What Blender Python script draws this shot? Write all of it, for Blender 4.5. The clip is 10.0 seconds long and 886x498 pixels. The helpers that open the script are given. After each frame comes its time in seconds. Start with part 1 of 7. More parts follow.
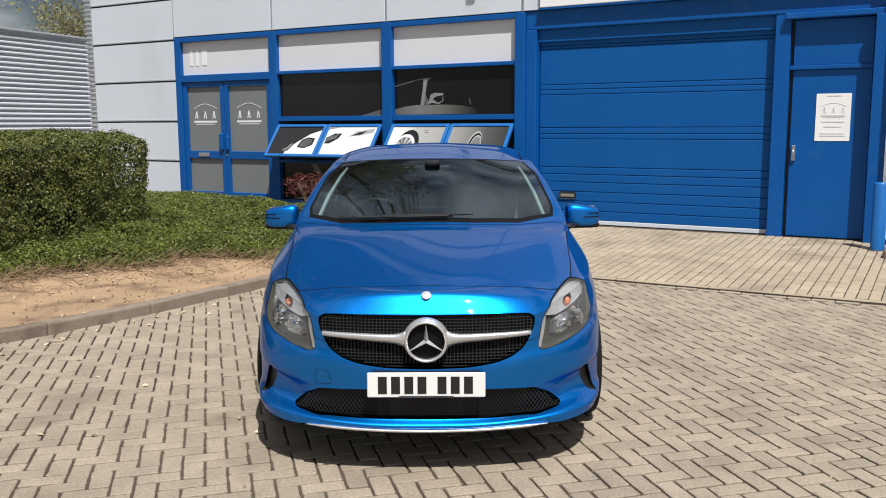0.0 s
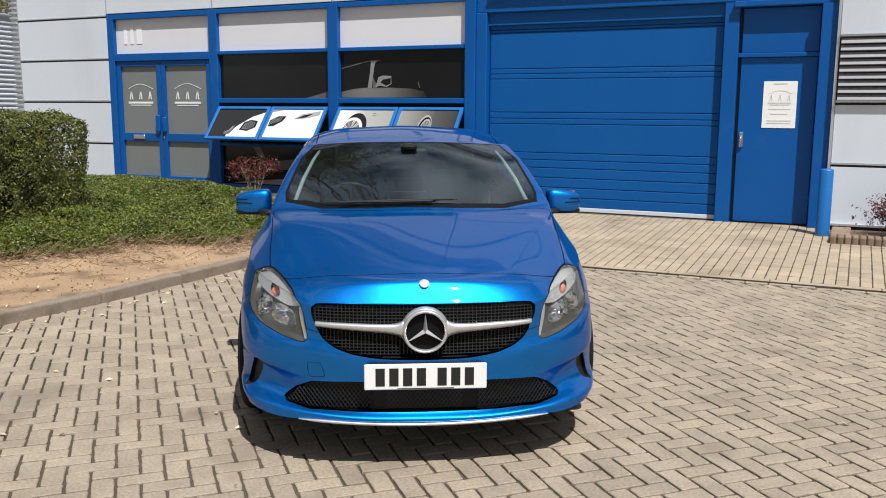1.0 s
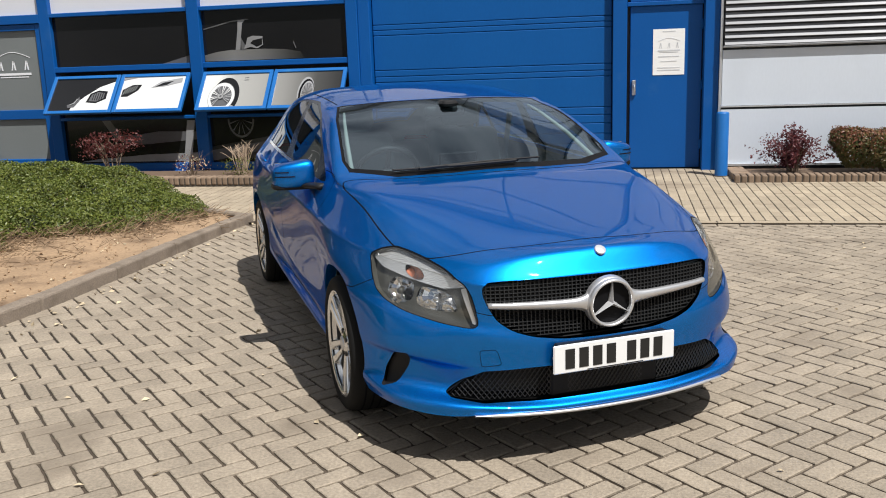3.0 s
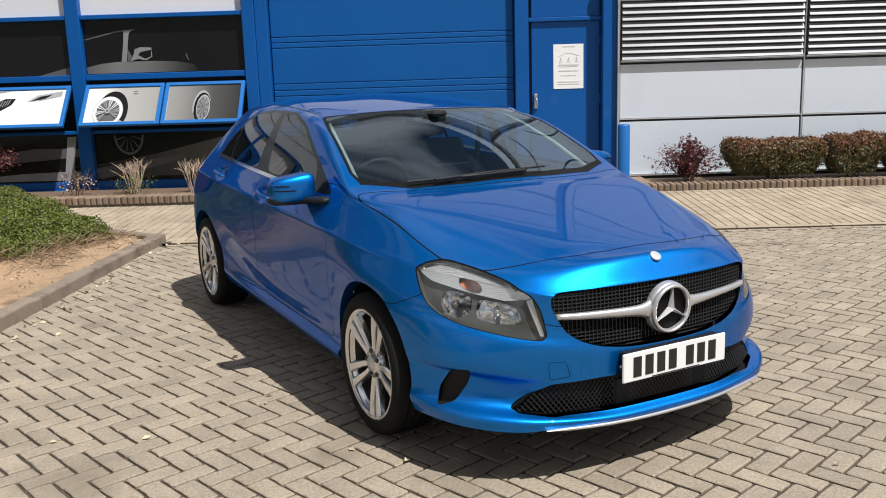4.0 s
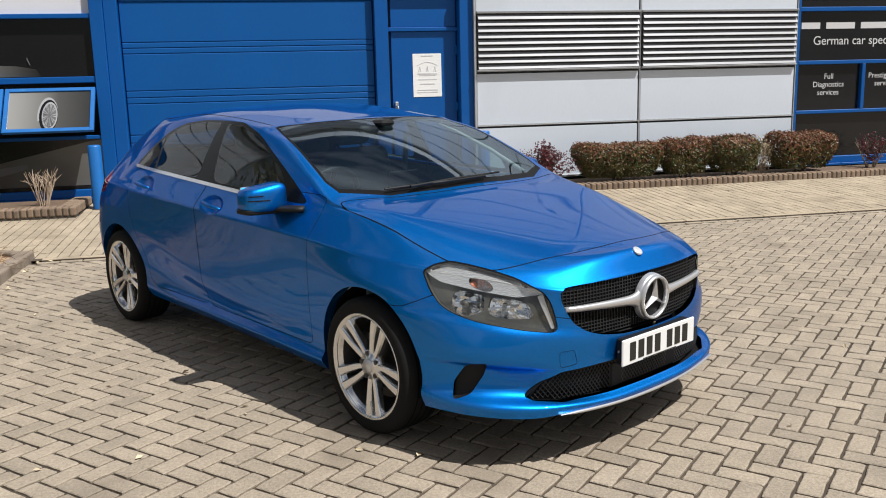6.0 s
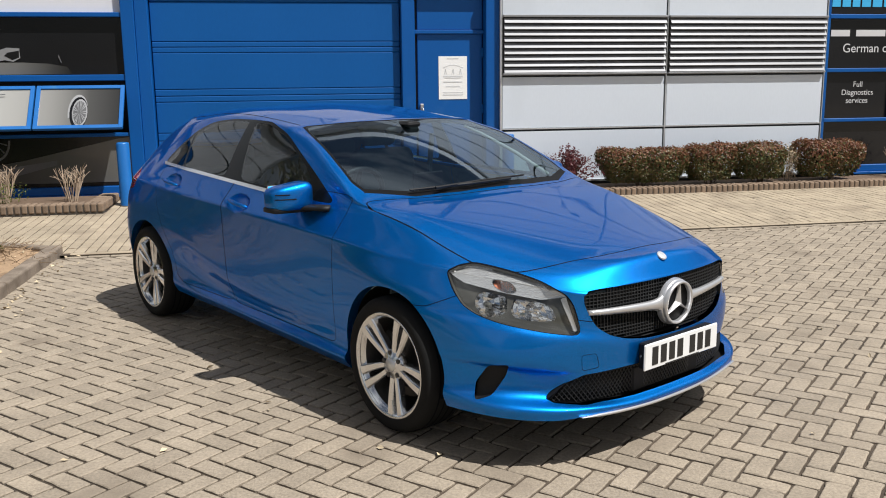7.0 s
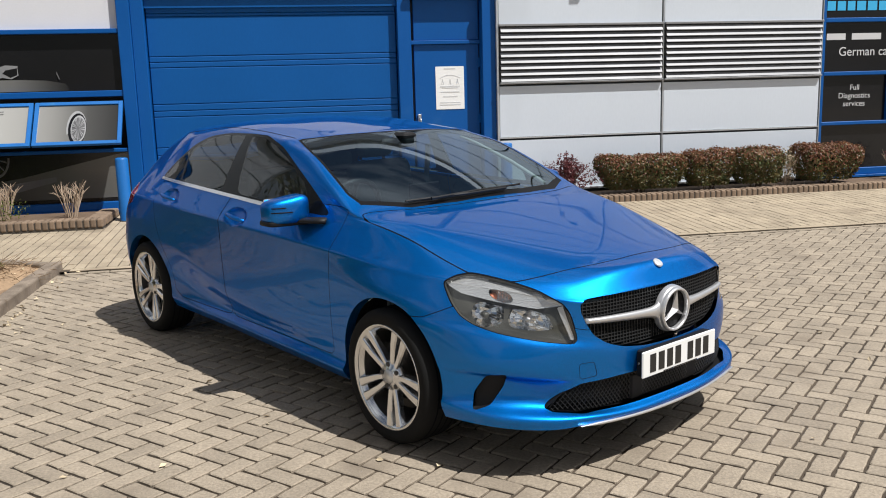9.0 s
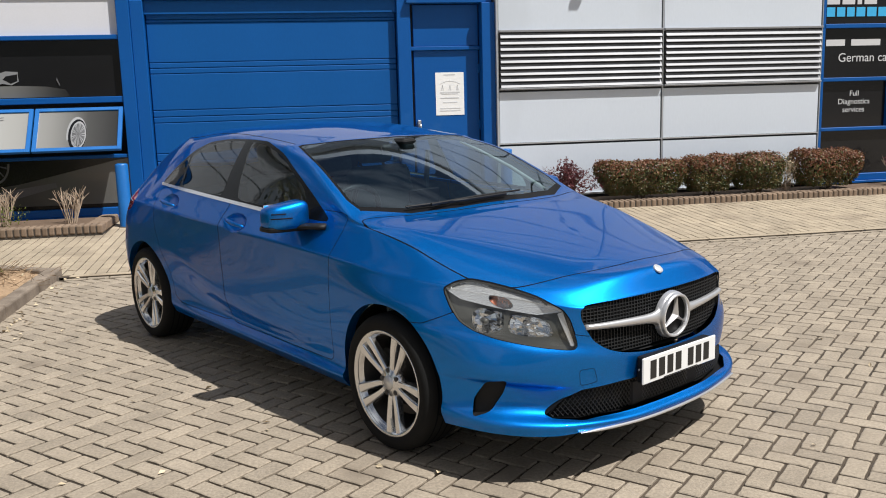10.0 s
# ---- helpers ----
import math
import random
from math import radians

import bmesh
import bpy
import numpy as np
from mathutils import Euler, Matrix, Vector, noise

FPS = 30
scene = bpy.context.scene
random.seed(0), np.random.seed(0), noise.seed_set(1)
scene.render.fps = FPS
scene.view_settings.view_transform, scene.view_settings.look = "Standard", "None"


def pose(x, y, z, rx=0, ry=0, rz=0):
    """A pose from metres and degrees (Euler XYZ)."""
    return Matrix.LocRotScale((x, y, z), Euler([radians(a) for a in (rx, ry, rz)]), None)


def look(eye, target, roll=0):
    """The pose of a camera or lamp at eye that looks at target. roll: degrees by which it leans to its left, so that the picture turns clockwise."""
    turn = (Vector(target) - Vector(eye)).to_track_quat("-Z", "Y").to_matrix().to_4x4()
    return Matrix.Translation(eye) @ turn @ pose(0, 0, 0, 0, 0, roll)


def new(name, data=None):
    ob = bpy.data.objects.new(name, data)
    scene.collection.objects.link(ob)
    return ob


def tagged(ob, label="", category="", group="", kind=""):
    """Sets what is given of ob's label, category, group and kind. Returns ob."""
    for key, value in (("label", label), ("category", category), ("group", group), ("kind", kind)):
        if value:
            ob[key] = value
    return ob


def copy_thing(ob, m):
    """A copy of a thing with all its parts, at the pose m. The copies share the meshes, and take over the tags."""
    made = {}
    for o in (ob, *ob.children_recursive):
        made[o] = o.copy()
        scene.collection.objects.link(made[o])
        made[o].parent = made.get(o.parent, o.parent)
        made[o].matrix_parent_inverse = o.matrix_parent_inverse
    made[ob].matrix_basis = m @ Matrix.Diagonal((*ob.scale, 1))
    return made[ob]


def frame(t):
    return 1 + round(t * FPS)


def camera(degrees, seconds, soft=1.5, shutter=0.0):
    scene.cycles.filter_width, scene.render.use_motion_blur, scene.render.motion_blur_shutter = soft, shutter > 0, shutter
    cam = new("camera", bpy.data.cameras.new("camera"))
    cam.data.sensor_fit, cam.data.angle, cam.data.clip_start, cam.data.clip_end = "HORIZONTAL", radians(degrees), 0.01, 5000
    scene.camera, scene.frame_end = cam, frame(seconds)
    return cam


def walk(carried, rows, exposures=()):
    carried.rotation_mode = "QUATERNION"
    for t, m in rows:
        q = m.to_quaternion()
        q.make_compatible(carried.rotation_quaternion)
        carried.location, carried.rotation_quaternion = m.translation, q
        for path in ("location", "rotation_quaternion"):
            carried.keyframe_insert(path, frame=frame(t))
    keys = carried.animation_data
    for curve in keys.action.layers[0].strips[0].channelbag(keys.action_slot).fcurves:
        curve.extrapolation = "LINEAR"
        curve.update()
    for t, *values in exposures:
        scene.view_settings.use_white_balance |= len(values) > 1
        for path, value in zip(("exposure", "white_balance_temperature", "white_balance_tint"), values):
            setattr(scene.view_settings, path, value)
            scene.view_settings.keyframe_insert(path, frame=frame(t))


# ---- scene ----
cam = camera(53.9, 10.0, soft=1.0)
PATH = [
    (0, (0.133, -0.078, 1.564), (-0.859, 1.635, 1.28), -0.3),
    (0.5, (0.094, -0.069, 1.561), (-0.856, 1.667, 1.268), 0.7),
    (1, (-0.205, -0.098, 1.55), (-1.049, 1.687, 1.232), 0.3),
    (1.5, (-0.555, -0.106, 1.521), (-1.326, 1.702, 1.152), -1.4),
    (2, (-0.996, -0.072, 1.529), (-1.705, 1.758, 1.143), -2.3),
    (2.5, (-1.406, -0.157, 1.529), (-1.967, 1.721, 1.135), -2.0),
    (3, (-1.802, -0.15, 1.511), (-2.184, 1.77, 1.105), -1.9),
    (3.2, (-1.974, -0.105, 1.52), (-2.278, 1.83, 1.114), -1.8),
    (4.3, (-2.793, -0.116, 1.492), (-2.728, 1.847, 1.114), -1.8),
    (4.5, (-2.904, -0.065, 1.499), (-2.76, 1.893, 1.116), -1.8),
    (5, (-3.207, -0.091, 1.499), (-2.846, 1.834, 1.095), -1.7),
    (5.5, (-3.401, -0.184, 1.531), (-2.958, 1.723, 1.125), -1.9),
    (6, (-3.415, -0.224, 1.542), (-3.014, 1.698, 1.163), -1.4),
    (7.5, (-3.435, -0.247, 1.539), (-3.091, 1.688, 1.166), -0.8),
    (8, (-3.417, -0.246, 1.54), (-3.073, 1.689, 1.168), -1.5),
    (8.5, (-3.406, -0.251, 1.545), (-3.058, 1.685, 1.185), -1.7),
    (9, (-3.407, -0.252, 1.545), (-3.057, 1.686, 1.194), -1.6),
    (9.5, (-3.409, -0.248, 1.542), (-3.056, 1.69, 1.196), -1.6),
    (10, (-3.406, -0.247, 1.545), (-3.055, 1.693, 1.207), -1.6),
]
walk(cam, [(t, look(eye, target, roll)) for t, eye, target, roll in PATH])

# ---------------------------------------------------------------- light
SUN_WAY = Vector((0.421, -0.381, 1.0)).normalized()
SUN_ELEVATION = math.asin(SUN_WAY.z)
SUN_AZIMUTH = math.atan2(SUN_WAY.x, SUN_WAY.y)
scene.view_settings.exposure = 0.06

world = bpy.data.worlds.new("sky")
scene.world = world
world.use_nodes = True
wn, wl = world.node_tree.nodes, world.node_tree.links
sky = wn.new("ShaderNodeTexSky")
sky.sky_type = "NISHITA"
sky.sun_disc = False
sky.sun_elevation = SUN_ELEVATION
sky.sun_rotation = SUN_AZIMUTH
sky.air_density, sky.dust_density, sky.ozone_density = 1.0, 2.4, 1.2
# broken fair-weather cloud over the clear sky
w_co = wn.new("ShaderNodeTexCoord")
w_map = wn.new("ShaderNodeMapping")
w_map.inputs["Scale"].default_value = (1.3, 1.3, 2.6)
w_noise = wn.new("ShaderNodeTexNoise")
w_noise.inputs["Scale"].default_value = 1.7
w_noise.inputs["Detail"].default_value = 5.0
w_noise.inputs["Roughness"].default_value = 0.58
w_ramp = wn.new("ShaderNodeValToRGB")
w_ramp.color_ramp.elements[0].position = 0.46
w_ramp.color_ramp.elements[1].position = 0.63
w_mix = wn.new("ShaderNodeMix")
w_mix.data_type = "RGBA"
w_mix.inputs["B"].default_value = (16.5, 16.8, 17.2, 1)
wl.new(w_co.outputs["Generated"], w_map.inputs["Vector"])
wl.new(w_map.outputs["Vector"], w_noise.inputs["Vector"])
wl.new(w_noise.outputs["Fac"], w_ramp.inputs["Fac"])
wl.new(w_ramp.outputs["Color"], w_mix.inputs["Factor"])
wl.new(sky.outputs["Color"], w_mix.inputs["A"])
wl.new(w_mix.outputs["Result"], wn["Background"].inputs["Color"])
wn["Background"].inputs["Strength"].default_value = 0.041

sun_data = bpy.data.lights.new("sun", "SUN")
sun_data.energy, sun_data.angle, sun_data.color = 5.6, radians(0.53), (0.985, 0.970, 0.942)
sun = new("sun", sun_data)
sun.matrix_world = look(SUN_WAY * 40, (0, 0, 0))


# ---------------------------------------------------------------- materials
def surface(name, color, rough=0.6, metal=0.0, vary=0.12, big=1.5, fine=45.0, bump=0.15, grain=120.0,
            coat=0.0, piece=0.0, island=0.0, stain=None, stain_size=0.7, stain_from=0.55, spec=0.5, stretch=(1, 1, 1), speckle=1.4):
    """A principled material whose colour varies at two scales, with fine relief, optional stains, and variation by piece."""
    m = bpy.data.materials.new(name)
    m.use_nodes = True
    n, l = m.node_tree.nodes, m.node_tree.links
    b = n["Principled BSDF"]
    b.inputs["Roughness"].default_value = rough
    b.inputs["Metallic"].default_value = metal
    b.inputs["Coat Weight"].default_value = coat
    b.inputs["Coat Roughness"].default_value = 0.04
    b.inputs["Specular IOR Level"].default_value = spec
    geo = n.new("ShaderNodeNewGeometry")
    mp = n.new("ShaderNodeMapping")
    mp.inputs["Scale"].default_value = stretch
    l.new(geo.outputs["Position"], mp.inputs["Vector"])

    def tex(scale, detail=4.0):
        t = n.new("ShaderNodeTexNoise")
        t.inputs["Scale"].default_value, t.inputs["Detail"].default_value = scale, detail
        l.new(mp.outputs["Vector"], t.inputs["Vector"])
        return t.outputs["Fac"]

    def maths(op, a, c):
        k = n.new("ShaderNodeMath")
        k.operation = op
        for i, v in enumerate((a, c)):
            if isinstance(v, (int, float)):
                k.inputs[i].default_value = v
            else:
                l.new(v, k.inputs[i])
        return k.outputs[0]

    f1, f2 = tex(big), tex(fine, 2.0)
    value = maths("MULTIPLY_ADD", f1, 2 * vary)
    value.node.inputs[2].default_value = 1 - vary
    v2 = maths("MULTIPLY_ADD", f2, speckle * vary)
    v2.node.inputs[2].default_value = 1 - 0.5 * speckle * vary
    value = maths("MULTIPLY", value, v2)
    if piece:
        info = n.new("ShaderNodeObjectInfo")
        p = maths("MULTIPLY_ADD", info.outputs["Random"], 2 * piece)
        p.node.inputs[2].default_value = 1 - piece
        value = maths("MULTIPLY", value, p)
    if island:
        p = maths("MULTIPLY_ADD", geo.outputs["Random Per Island"], 2 * island)
        p.node.inputs[2].default_value = 1 - island
        value = maths("MULTIPLY", value, p)
    hsv = n.new("ShaderNodeHueSaturation")
    hsv.inputs["Color"].default_value = (*color, 1)
    l.new(value, hsv.inputs["Value"])
    out = hsv.outputs["Color"]
    if stain:
        ramp = n.new("ShaderNodeValToRGB")
        ramp.color_ramp.elements[0].position, ramp.color_ramp.elements[1].position = stain_from, stain_from + 0.15
        l.new(tex(stain_size, 6.0), ramp.inputs["Fac"])
        mix = n.new("ShaderNodeMix")
        mix.data_type = "RGBA"
        l.new(ramp.outputs["Color"], mix.inputs["Factor"])
        l.new(out, mix.inputs["A"])
        mix.inputs["B"].default_value = (*stain, 1)
        out = mix.outputs["Result"]
    l.new(out, b.inputs["Base Color"])
    if rough > 0.08 and metal < 0.99:
        r = maths("MULTIPLY_ADD", f1, 0.25 * rough)
        r.node.inputs[2].default_value = 0.87 * rough
        l.new(r, b.inputs["Roughness"])
    if bump:
        bp = n.new("ShaderNodeBump")
        bp.inputs["Strength"].default_value, bp.inputs["Distance"].default_value = bump, 0.004
        l.new(tex(grain, 3.0), bp.inputs["Height"])
        l.new(bp.outputs["Normal"], b.inputs["Normal"])
    return m


def glass(name, tint, base=0.045, haze=0.0, mirrored=(0.8, 0.8, 0.8)):
    """A thin pane: clear when faced, ever more reflecting towards grazing."""
    m = bpy.data.materials.new(name)
    m.use_nodes = True
    n, l = m.node_tree.nodes, m.node_tree.links
    n.remove(n["Principled BSDF"])
    lw, tr, gl, mx = (n.new("ShaderNode" + k) for k in ("LayerWeight", "BsdfTransparent", "BsdfGlossy", "MixShader"))
    lw.inputs["Blend"].default_value = 0.5
    p, k = n.new("ShaderNodeMath"), n.new("ShaderNodeMath")
    p.operation, k.operation = "POWER", "MULTIPLY_ADD"
    p.inputs[1].default_value, k.inputs[1].default_value, k.inputs[2].default_value = 4.5, 0.75, base
    l.new(lw.outputs["Facing"], p.inputs[0])
    l.new(p.outputs[0], k.inputs[0])
    tr.inputs["Color"].default_value = (*tint, 1)
    gl.inputs["Roughness"].default_value = haze
    gl.inputs["Color"].default_value = (*mirrored, 1)
    l.new(k.outputs[0], mx.inputs["Fac"])
    l.new(tr.outputs[0], mx.inputs[1])
    l.new(gl.outputs[0], mx.inputs[2])
    l.new(mx.outputs[0], n["Material Output"].inputs["Surface"])
    return m


M = {}
M["blue_frame"] = surface("blue frame paint", (0.001, 0.082, 0.315), 0.42, spec=0.3, vary=0.10, big=1.2, bump=0.04, stain=(0.02, 0.11, 0.33), stain_size=1.7, stain_from=0.62)
M["blue_door"] = surface("blue door paint", (0.001, 0.084, 0.305), 0.5, spec=0.25, vary=0.12, big=0.8, bump=0.05, stain=(0.004, 0.089, 0.297), stain_size=1.1, stain_from=0.6, stretch=(1, 1, 0.35))
M["blue_bollard"] = surface("blue bollard paint", (0.008, 0.125, 0.40), 0.4, vary=0.12, big=5, bump=0.05, stain=(0.03, 0.16, 0.38), stain_size=9, stain_from=0.62)
M["panel"] = surface("grey panel", (0.62, 0.67, 0.735), 0.42, vary=0.05, big=0.6, bump=0.03, stain=(0.565, 0.61, 0.665), stain_size=0.9, stain_from=0.58, stretch=(1, 1, 0.3))
M["panel_trim"] = surface("aluminium trim", (0.62, 0.64, 0.66), 0.35, 0.7, vary=0.06, bump=0.03)
M["dark_joint"] = surface("dark joint", (0.03, 0.032, 0.035), 0.7, vary=0.2)
M["louvre"] = surface("louvre aluminium", (0.235, 0.238, 0.25), 0.5, 0.1, vary=0.06, bump=0.04, piece=0.03)
M["corrugated"] = surface("corrugated cladding", (0.60, 0.62, 0.665), 0.40, 0.0, vary=0.06, big=0.3, bump=0.03)
M["white_panel"] = surface("white infill panel", (0.70, 0.70, 0.73), 0.3, vary=0.04, bump=0.02)
M["white_sign"] = surface("white sign", (0.85, 0.85, 0.87), 0.4, vary=0.03, bump=0.0)
M["paper"] = surface("paper notice", (0.86, 0.86, 0.85), 0.7, vary=0.03, bump=0.03)
M["paper_ink"] = surface("faded ink", (0.64, 0.65, 0.66), 0.7, vary=0.1)
M["vinyl_black"] = surface("black window film", (0.009, 0.009, 0.010), 0.18, vary=0.2, bump=0.0, coat=0.15, spec=0.35)
M["vinyl_grey"] = surface("grey window film", (0.10, 0.10, 0.105), 0.2, vary=0.2, big=2.5, bump=0.0, coat=0.4)
M["vinyl_mid"] = surface("mid grey window film", (0.25, 0.25, 0.255), 0.2, vary=0.15, big=3, bump=0.0, coat=0.4)
M["vinyl_white"] = surface("white window film", (0.66, 0.66, 0.65), 0.2, vary=0.05, big=3, bump=0.0, coat=0.4)
M["vinyl_silver"] = surface("silver window film", (0.30, 0.30, 0.305), 0.2, vary=0.1, big=3, bump=0.0, coat=0.4)


def fading_film(name, x0, x1, stops):
    """Printed window film whose grey runs through these tones from x0 to x1."""
    m = surface(name, (0.3, 0.3, 0.3), 0.2, vary=0.0, bump=0.0, coat=0.4)
    n, l = m.node_tree.nodes, m.node_tree.links
    where, split, run, ramp_node = (n.new("ShaderNode" + k) for k in ("NewGeometry", "SeparateXYZ", "MapRange", "ValToRGB"))
    run.inputs["From Min"].default_value, run.inputs["From Max"].default_value = x0, x1
    l.new(where.outputs["Position"], split.inputs["Vector"])
    l.new(split.outputs["X"], run.inputs["Value"])
    l.new(run.outputs["Result"], ramp_node.inputs["Fac"])
    e = ramp_node.color_ramp.elements
    while len(e) < len(stops):
        e.new(0.5)
    for k, (t, g) in enumerate(stops):
        e[k].position, e[k].color = t, (g, g * 0.985, g * 0.93, 1)
    l.new(ramp_node.outputs["Color"], n["Principled BSDF"].inputs["Base Color"])
    return m


M["film_flank"] = fading_film("printed car flank film", -7.44, -5.33, ((0.0, 0.70), (0.12, 0.62), (0.24, 0.36), (0.45, 0.29), (0.60, 0.22), (0.70, 0.15), (0.80, 0.065), (1.0, 0.02)))
M["film_belt"] = fading_film("printed car shoulder film", -7.44, -5.95, ((0.0, 0.12), (0.30, 0.20), (0.55, 0.16), (0.85, 0.05), (1.0, 0.012)))
M["film_floor"] = fading_film("printed floor film", -7.44, -5.33, ((0.0, 0.025), (0.35, 0.06), (0.7, 0.10), (1.0, 0.13)))
M["vinyl_half"] = surface("smoke grey window film", (0.115, 0.115, 0.118), 0.2, vary=0.3, big=2.2, fine=6, bump=0.0, coat=0.4)
M["frosted"] = surface("frosted window film", (0.185, 0.20, 0.20), 0.35, vary=0.08, big=1.2, bump=0.0, stain=(0.15, 0.16, 0.158), stain_size=1.5)
M["lettering"] = surface("white lettering film", (0.60, 0.60, 0.61), 0.4, vary=0.02, bump=0.0)
M["lettering_cyan"] = surface("cyan lettering film", (0.05, 0.42, 0.75), 0.4, vary=0.02, bump=0.0)
M["steel"] = surface("brushed steel", (0.62, 0.62, 0.62), 0.3, 0.9, vary=0.08, bump=0.05)
# indoor darkness put into the colour, not the rooms' own finish
M["interior_dark"] = surface("near-black for an unlit interior", (0.02, 0.021, 0.024), 0.8, vary=0.1)
M["paver"] = surface("grey-buff concrete paver", (0.298, 0.247, 0.187), 0.85, vary=0.34, big=4.2, fine=70, speckle=2.6, bump=1.0, grain=110, piece=0.10, stain=(0.195, 0.158, 0.118), stain_size=2.1, stain_from=0.56)
M["paver_far"] = surface("grey-buff concrete paving", (0.298, 0.247, 0.187), 0.85, vary=0.34, big=4.2, fine=70, speckle=2.6, bump=1.0, grain=110, island=0.10, stain=(0.195, 0.158, 0.118), stain_size=2.1, stain_from=0.56)
M["apron"] = surface("cream concrete paver", (0.345, 0.283, 0.203), 0.85, vary=0.26, big=1.6, fine=70, bump=0.6, grain=160, speckle=2.6, piece=0.09, stain=(0.22, 0.175, 0.125), stain_size=1.2, stain_from=0.55)
M["apron_far"] = surface("cream concrete paving", (0.345, 0.283, 0.203), 0.85, vary=0.26, big=1.6, fine=70, bump=0.6, grain=160, speckle=2.6, island=0.09, stain=(0.22, 0.175, 0.125), stain_size=1.2, stain_from=0.55)
M["joint_sand"] = surface("dirty joint sand", (0.078, 0.058, 0.040), 0.95, vary=0.35, big=3, bump=0.5, grain=90, stain=(0.036, 0.027, 0.019), stain_size=0.45, stain_from=0.46)
M["kerb"] = surface("weathered concrete kerb", (0.215, 0.172, 0.132), 0.9, vary=0.28, big=3, fine=80, speckle=2.4, bump=0.8, grain=110, piece=0.08, stain=(0.140, 0.108, 0.080), stain_size=4, stain_from=0.50)
M["soil"] = surface("dry sandy soil", (0.33, 0.222, 0.132), 0.97, vary=0.38, big=1.7, fine=38, speckle=2.0, bump=1.0, grain=45, stain=(0.175, 0.112, 0.066), stain_size=3.2, stain_from=0.52)
M["bed_soil"] = surface("dark planting soil", (0.13, 0.085, 0.055), 0.95, vary=0.3, big=5, bump=0.9, grain=45)
M["brick"] = surface("brown planter brick", (0.215, 0.152, 0.104), 0.85, vary=0.22, big=6, fine=50, bump=0.5, grain=130, piece=0.18)
M["brick_wall"] = surface("red-brown brickwork", (0.16, 0.108, 0.072), 0.85, vary=0.25, big=6, fine=50, bump=0.6, grain=90, piece=0.18)
M["mortar"] = surface("dark mortar", (0.06, 0.05, 0.04), 0.95, vary=0.2)
M["ground_far"] = surface("worn asphalt", (0.09, 0.088, 0.082), 0.9, vary=0.2, big=0.3, bump=0.3)
# near-black that paints in the shade deep within foliage
M["hedge_shade"] = surface("near-black for shade inside foliage", (0.022, 0.026, 0.010), 0.95, vary=0.4, big=8)
M["bark"] = surface("grey-brown bark", (0.16, 0.12, 0.085), 0.9, vary=0.3, big=9, bump=0.8)
M["twig"] = surface("bare straw-coloured twig", (0.44, 0.34, 0.25), 0.85, vary=0.2, big=14, bump=0.3)
M["leaf_litter"] = surface("dry leaf litter", (0.52, 0.42, 0.28), 0.9, vary=0.2, big=14, island=0.35, bump=0.2)
M["dry_stem"] = surface("dead brown stems", (0.215, 0.145, 0.085), 0.9, vary=0.25, big=12, island=0.45, bump=0.1)


def leaf(name, color, tone2, rough=0.45):
    """Leaves: two tones chosen leaf by leaf, with some light let through."""
    m = bpy.data.materials.new(name)
    m.use_nodes = True
    n, l = m.node_tree.nodes, m.node_tree.links
    b = n["Principled BSDF"]
    geo = n.new("ShaderNodeNewGeometry")
    mix = n.new("ShaderNodeMix")
    mix.data_type = "RGBA"
    mix.inputs["A"].default_value, mix.inputs["B"].default_value = (*color, 1), (*tone2, 1)
    l.new(geo.outputs["Random Per Island"], mix.inputs["Factor"])
    noise_tex = n.new("ShaderNodeTexNoise")
    noise_tex.inputs["Scale"].default_value = 3.0
    l.new(geo.outputs["Position"], noise_tex.inputs["Vector"])
    hsv = n.new("ShaderNodeHueSaturation")
    k = n.new("ShaderNodeMath")
    k.operation = "MULTIPLY_ADD"
    k.inputs[1].default_value, k.inputs[2].default_value = 1.1, 0.45
    l.new(noise_tex.outputs["Fac"], k.inputs[0])
    l.new(k.outputs[0], hsv.inputs["Value"])
    l.new(mix.outputs["Result"], hsv.inputs["Color"])
    l.new(hsv.outputs["Color"], b.inputs["Base Color"])
    b.inputs["Roughness"].default_value = rough
    tr = n.new("ShaderNodeBsdfTranslucent")
    l.new(hsv.outputs["Color"], tr.inputs["Color"])
    mx = n.new("ShaderNodeMixShader")
    mx.inputs["Fac"].default_value = 0.25
    l.new(b.outputs[0], mx.inputs[1])
    l.new(tr.outputs[0], mx.inputs[2])
    l.new(mx.outputs[0], n["Material Output"].inputs["Surface"])
    return m


M["leaf_hedge"] = leaf("privet hedge leaf", (0.062, 0.086, 0.016), (0.190, 0.200, 0.052))
M["leaf_cover"] = leaf("ground cover leaf", (0.066, 0.100, 0.013), (0.185, 0.205, 0.036))
M["leaf_red"] = leaf("dark red barberry leaf", (0.085, 0.018, 0.026), (0.17, 0.05, 0.05))
M["leaf_maroon"] = leaf("crimson maple leaf", (0.080, 0.016, 0.017), (0.140, 0.034, 0.026))
M["leaf_mixed"] = leaf("bronze-green clipped leaf", (0.055, 0.085, 0.019), (0.150, 0.100, 0.036))
M["leaf_tip"] = leaf("red new growth leaf", (0.165, 0.050, 0.028), (0.21, 0.105, 0.045))
M["leaf_tree"] = leaf("tree leaf", (0.15, 0.15, 0.06), (0.28, 0.26, 0.14))


# ---------------------------------------------------------------- mesh helpers
def mesh_object(name, bm, material, parent=None, label="", smooth=False):
    """Links a bmesh as one mesh object."""
    me = bpy.data.meshes.new(name)
    bm.to_mesh(me)
    bm.free()
    return data_object(name, me, material, parent, label, smooth)


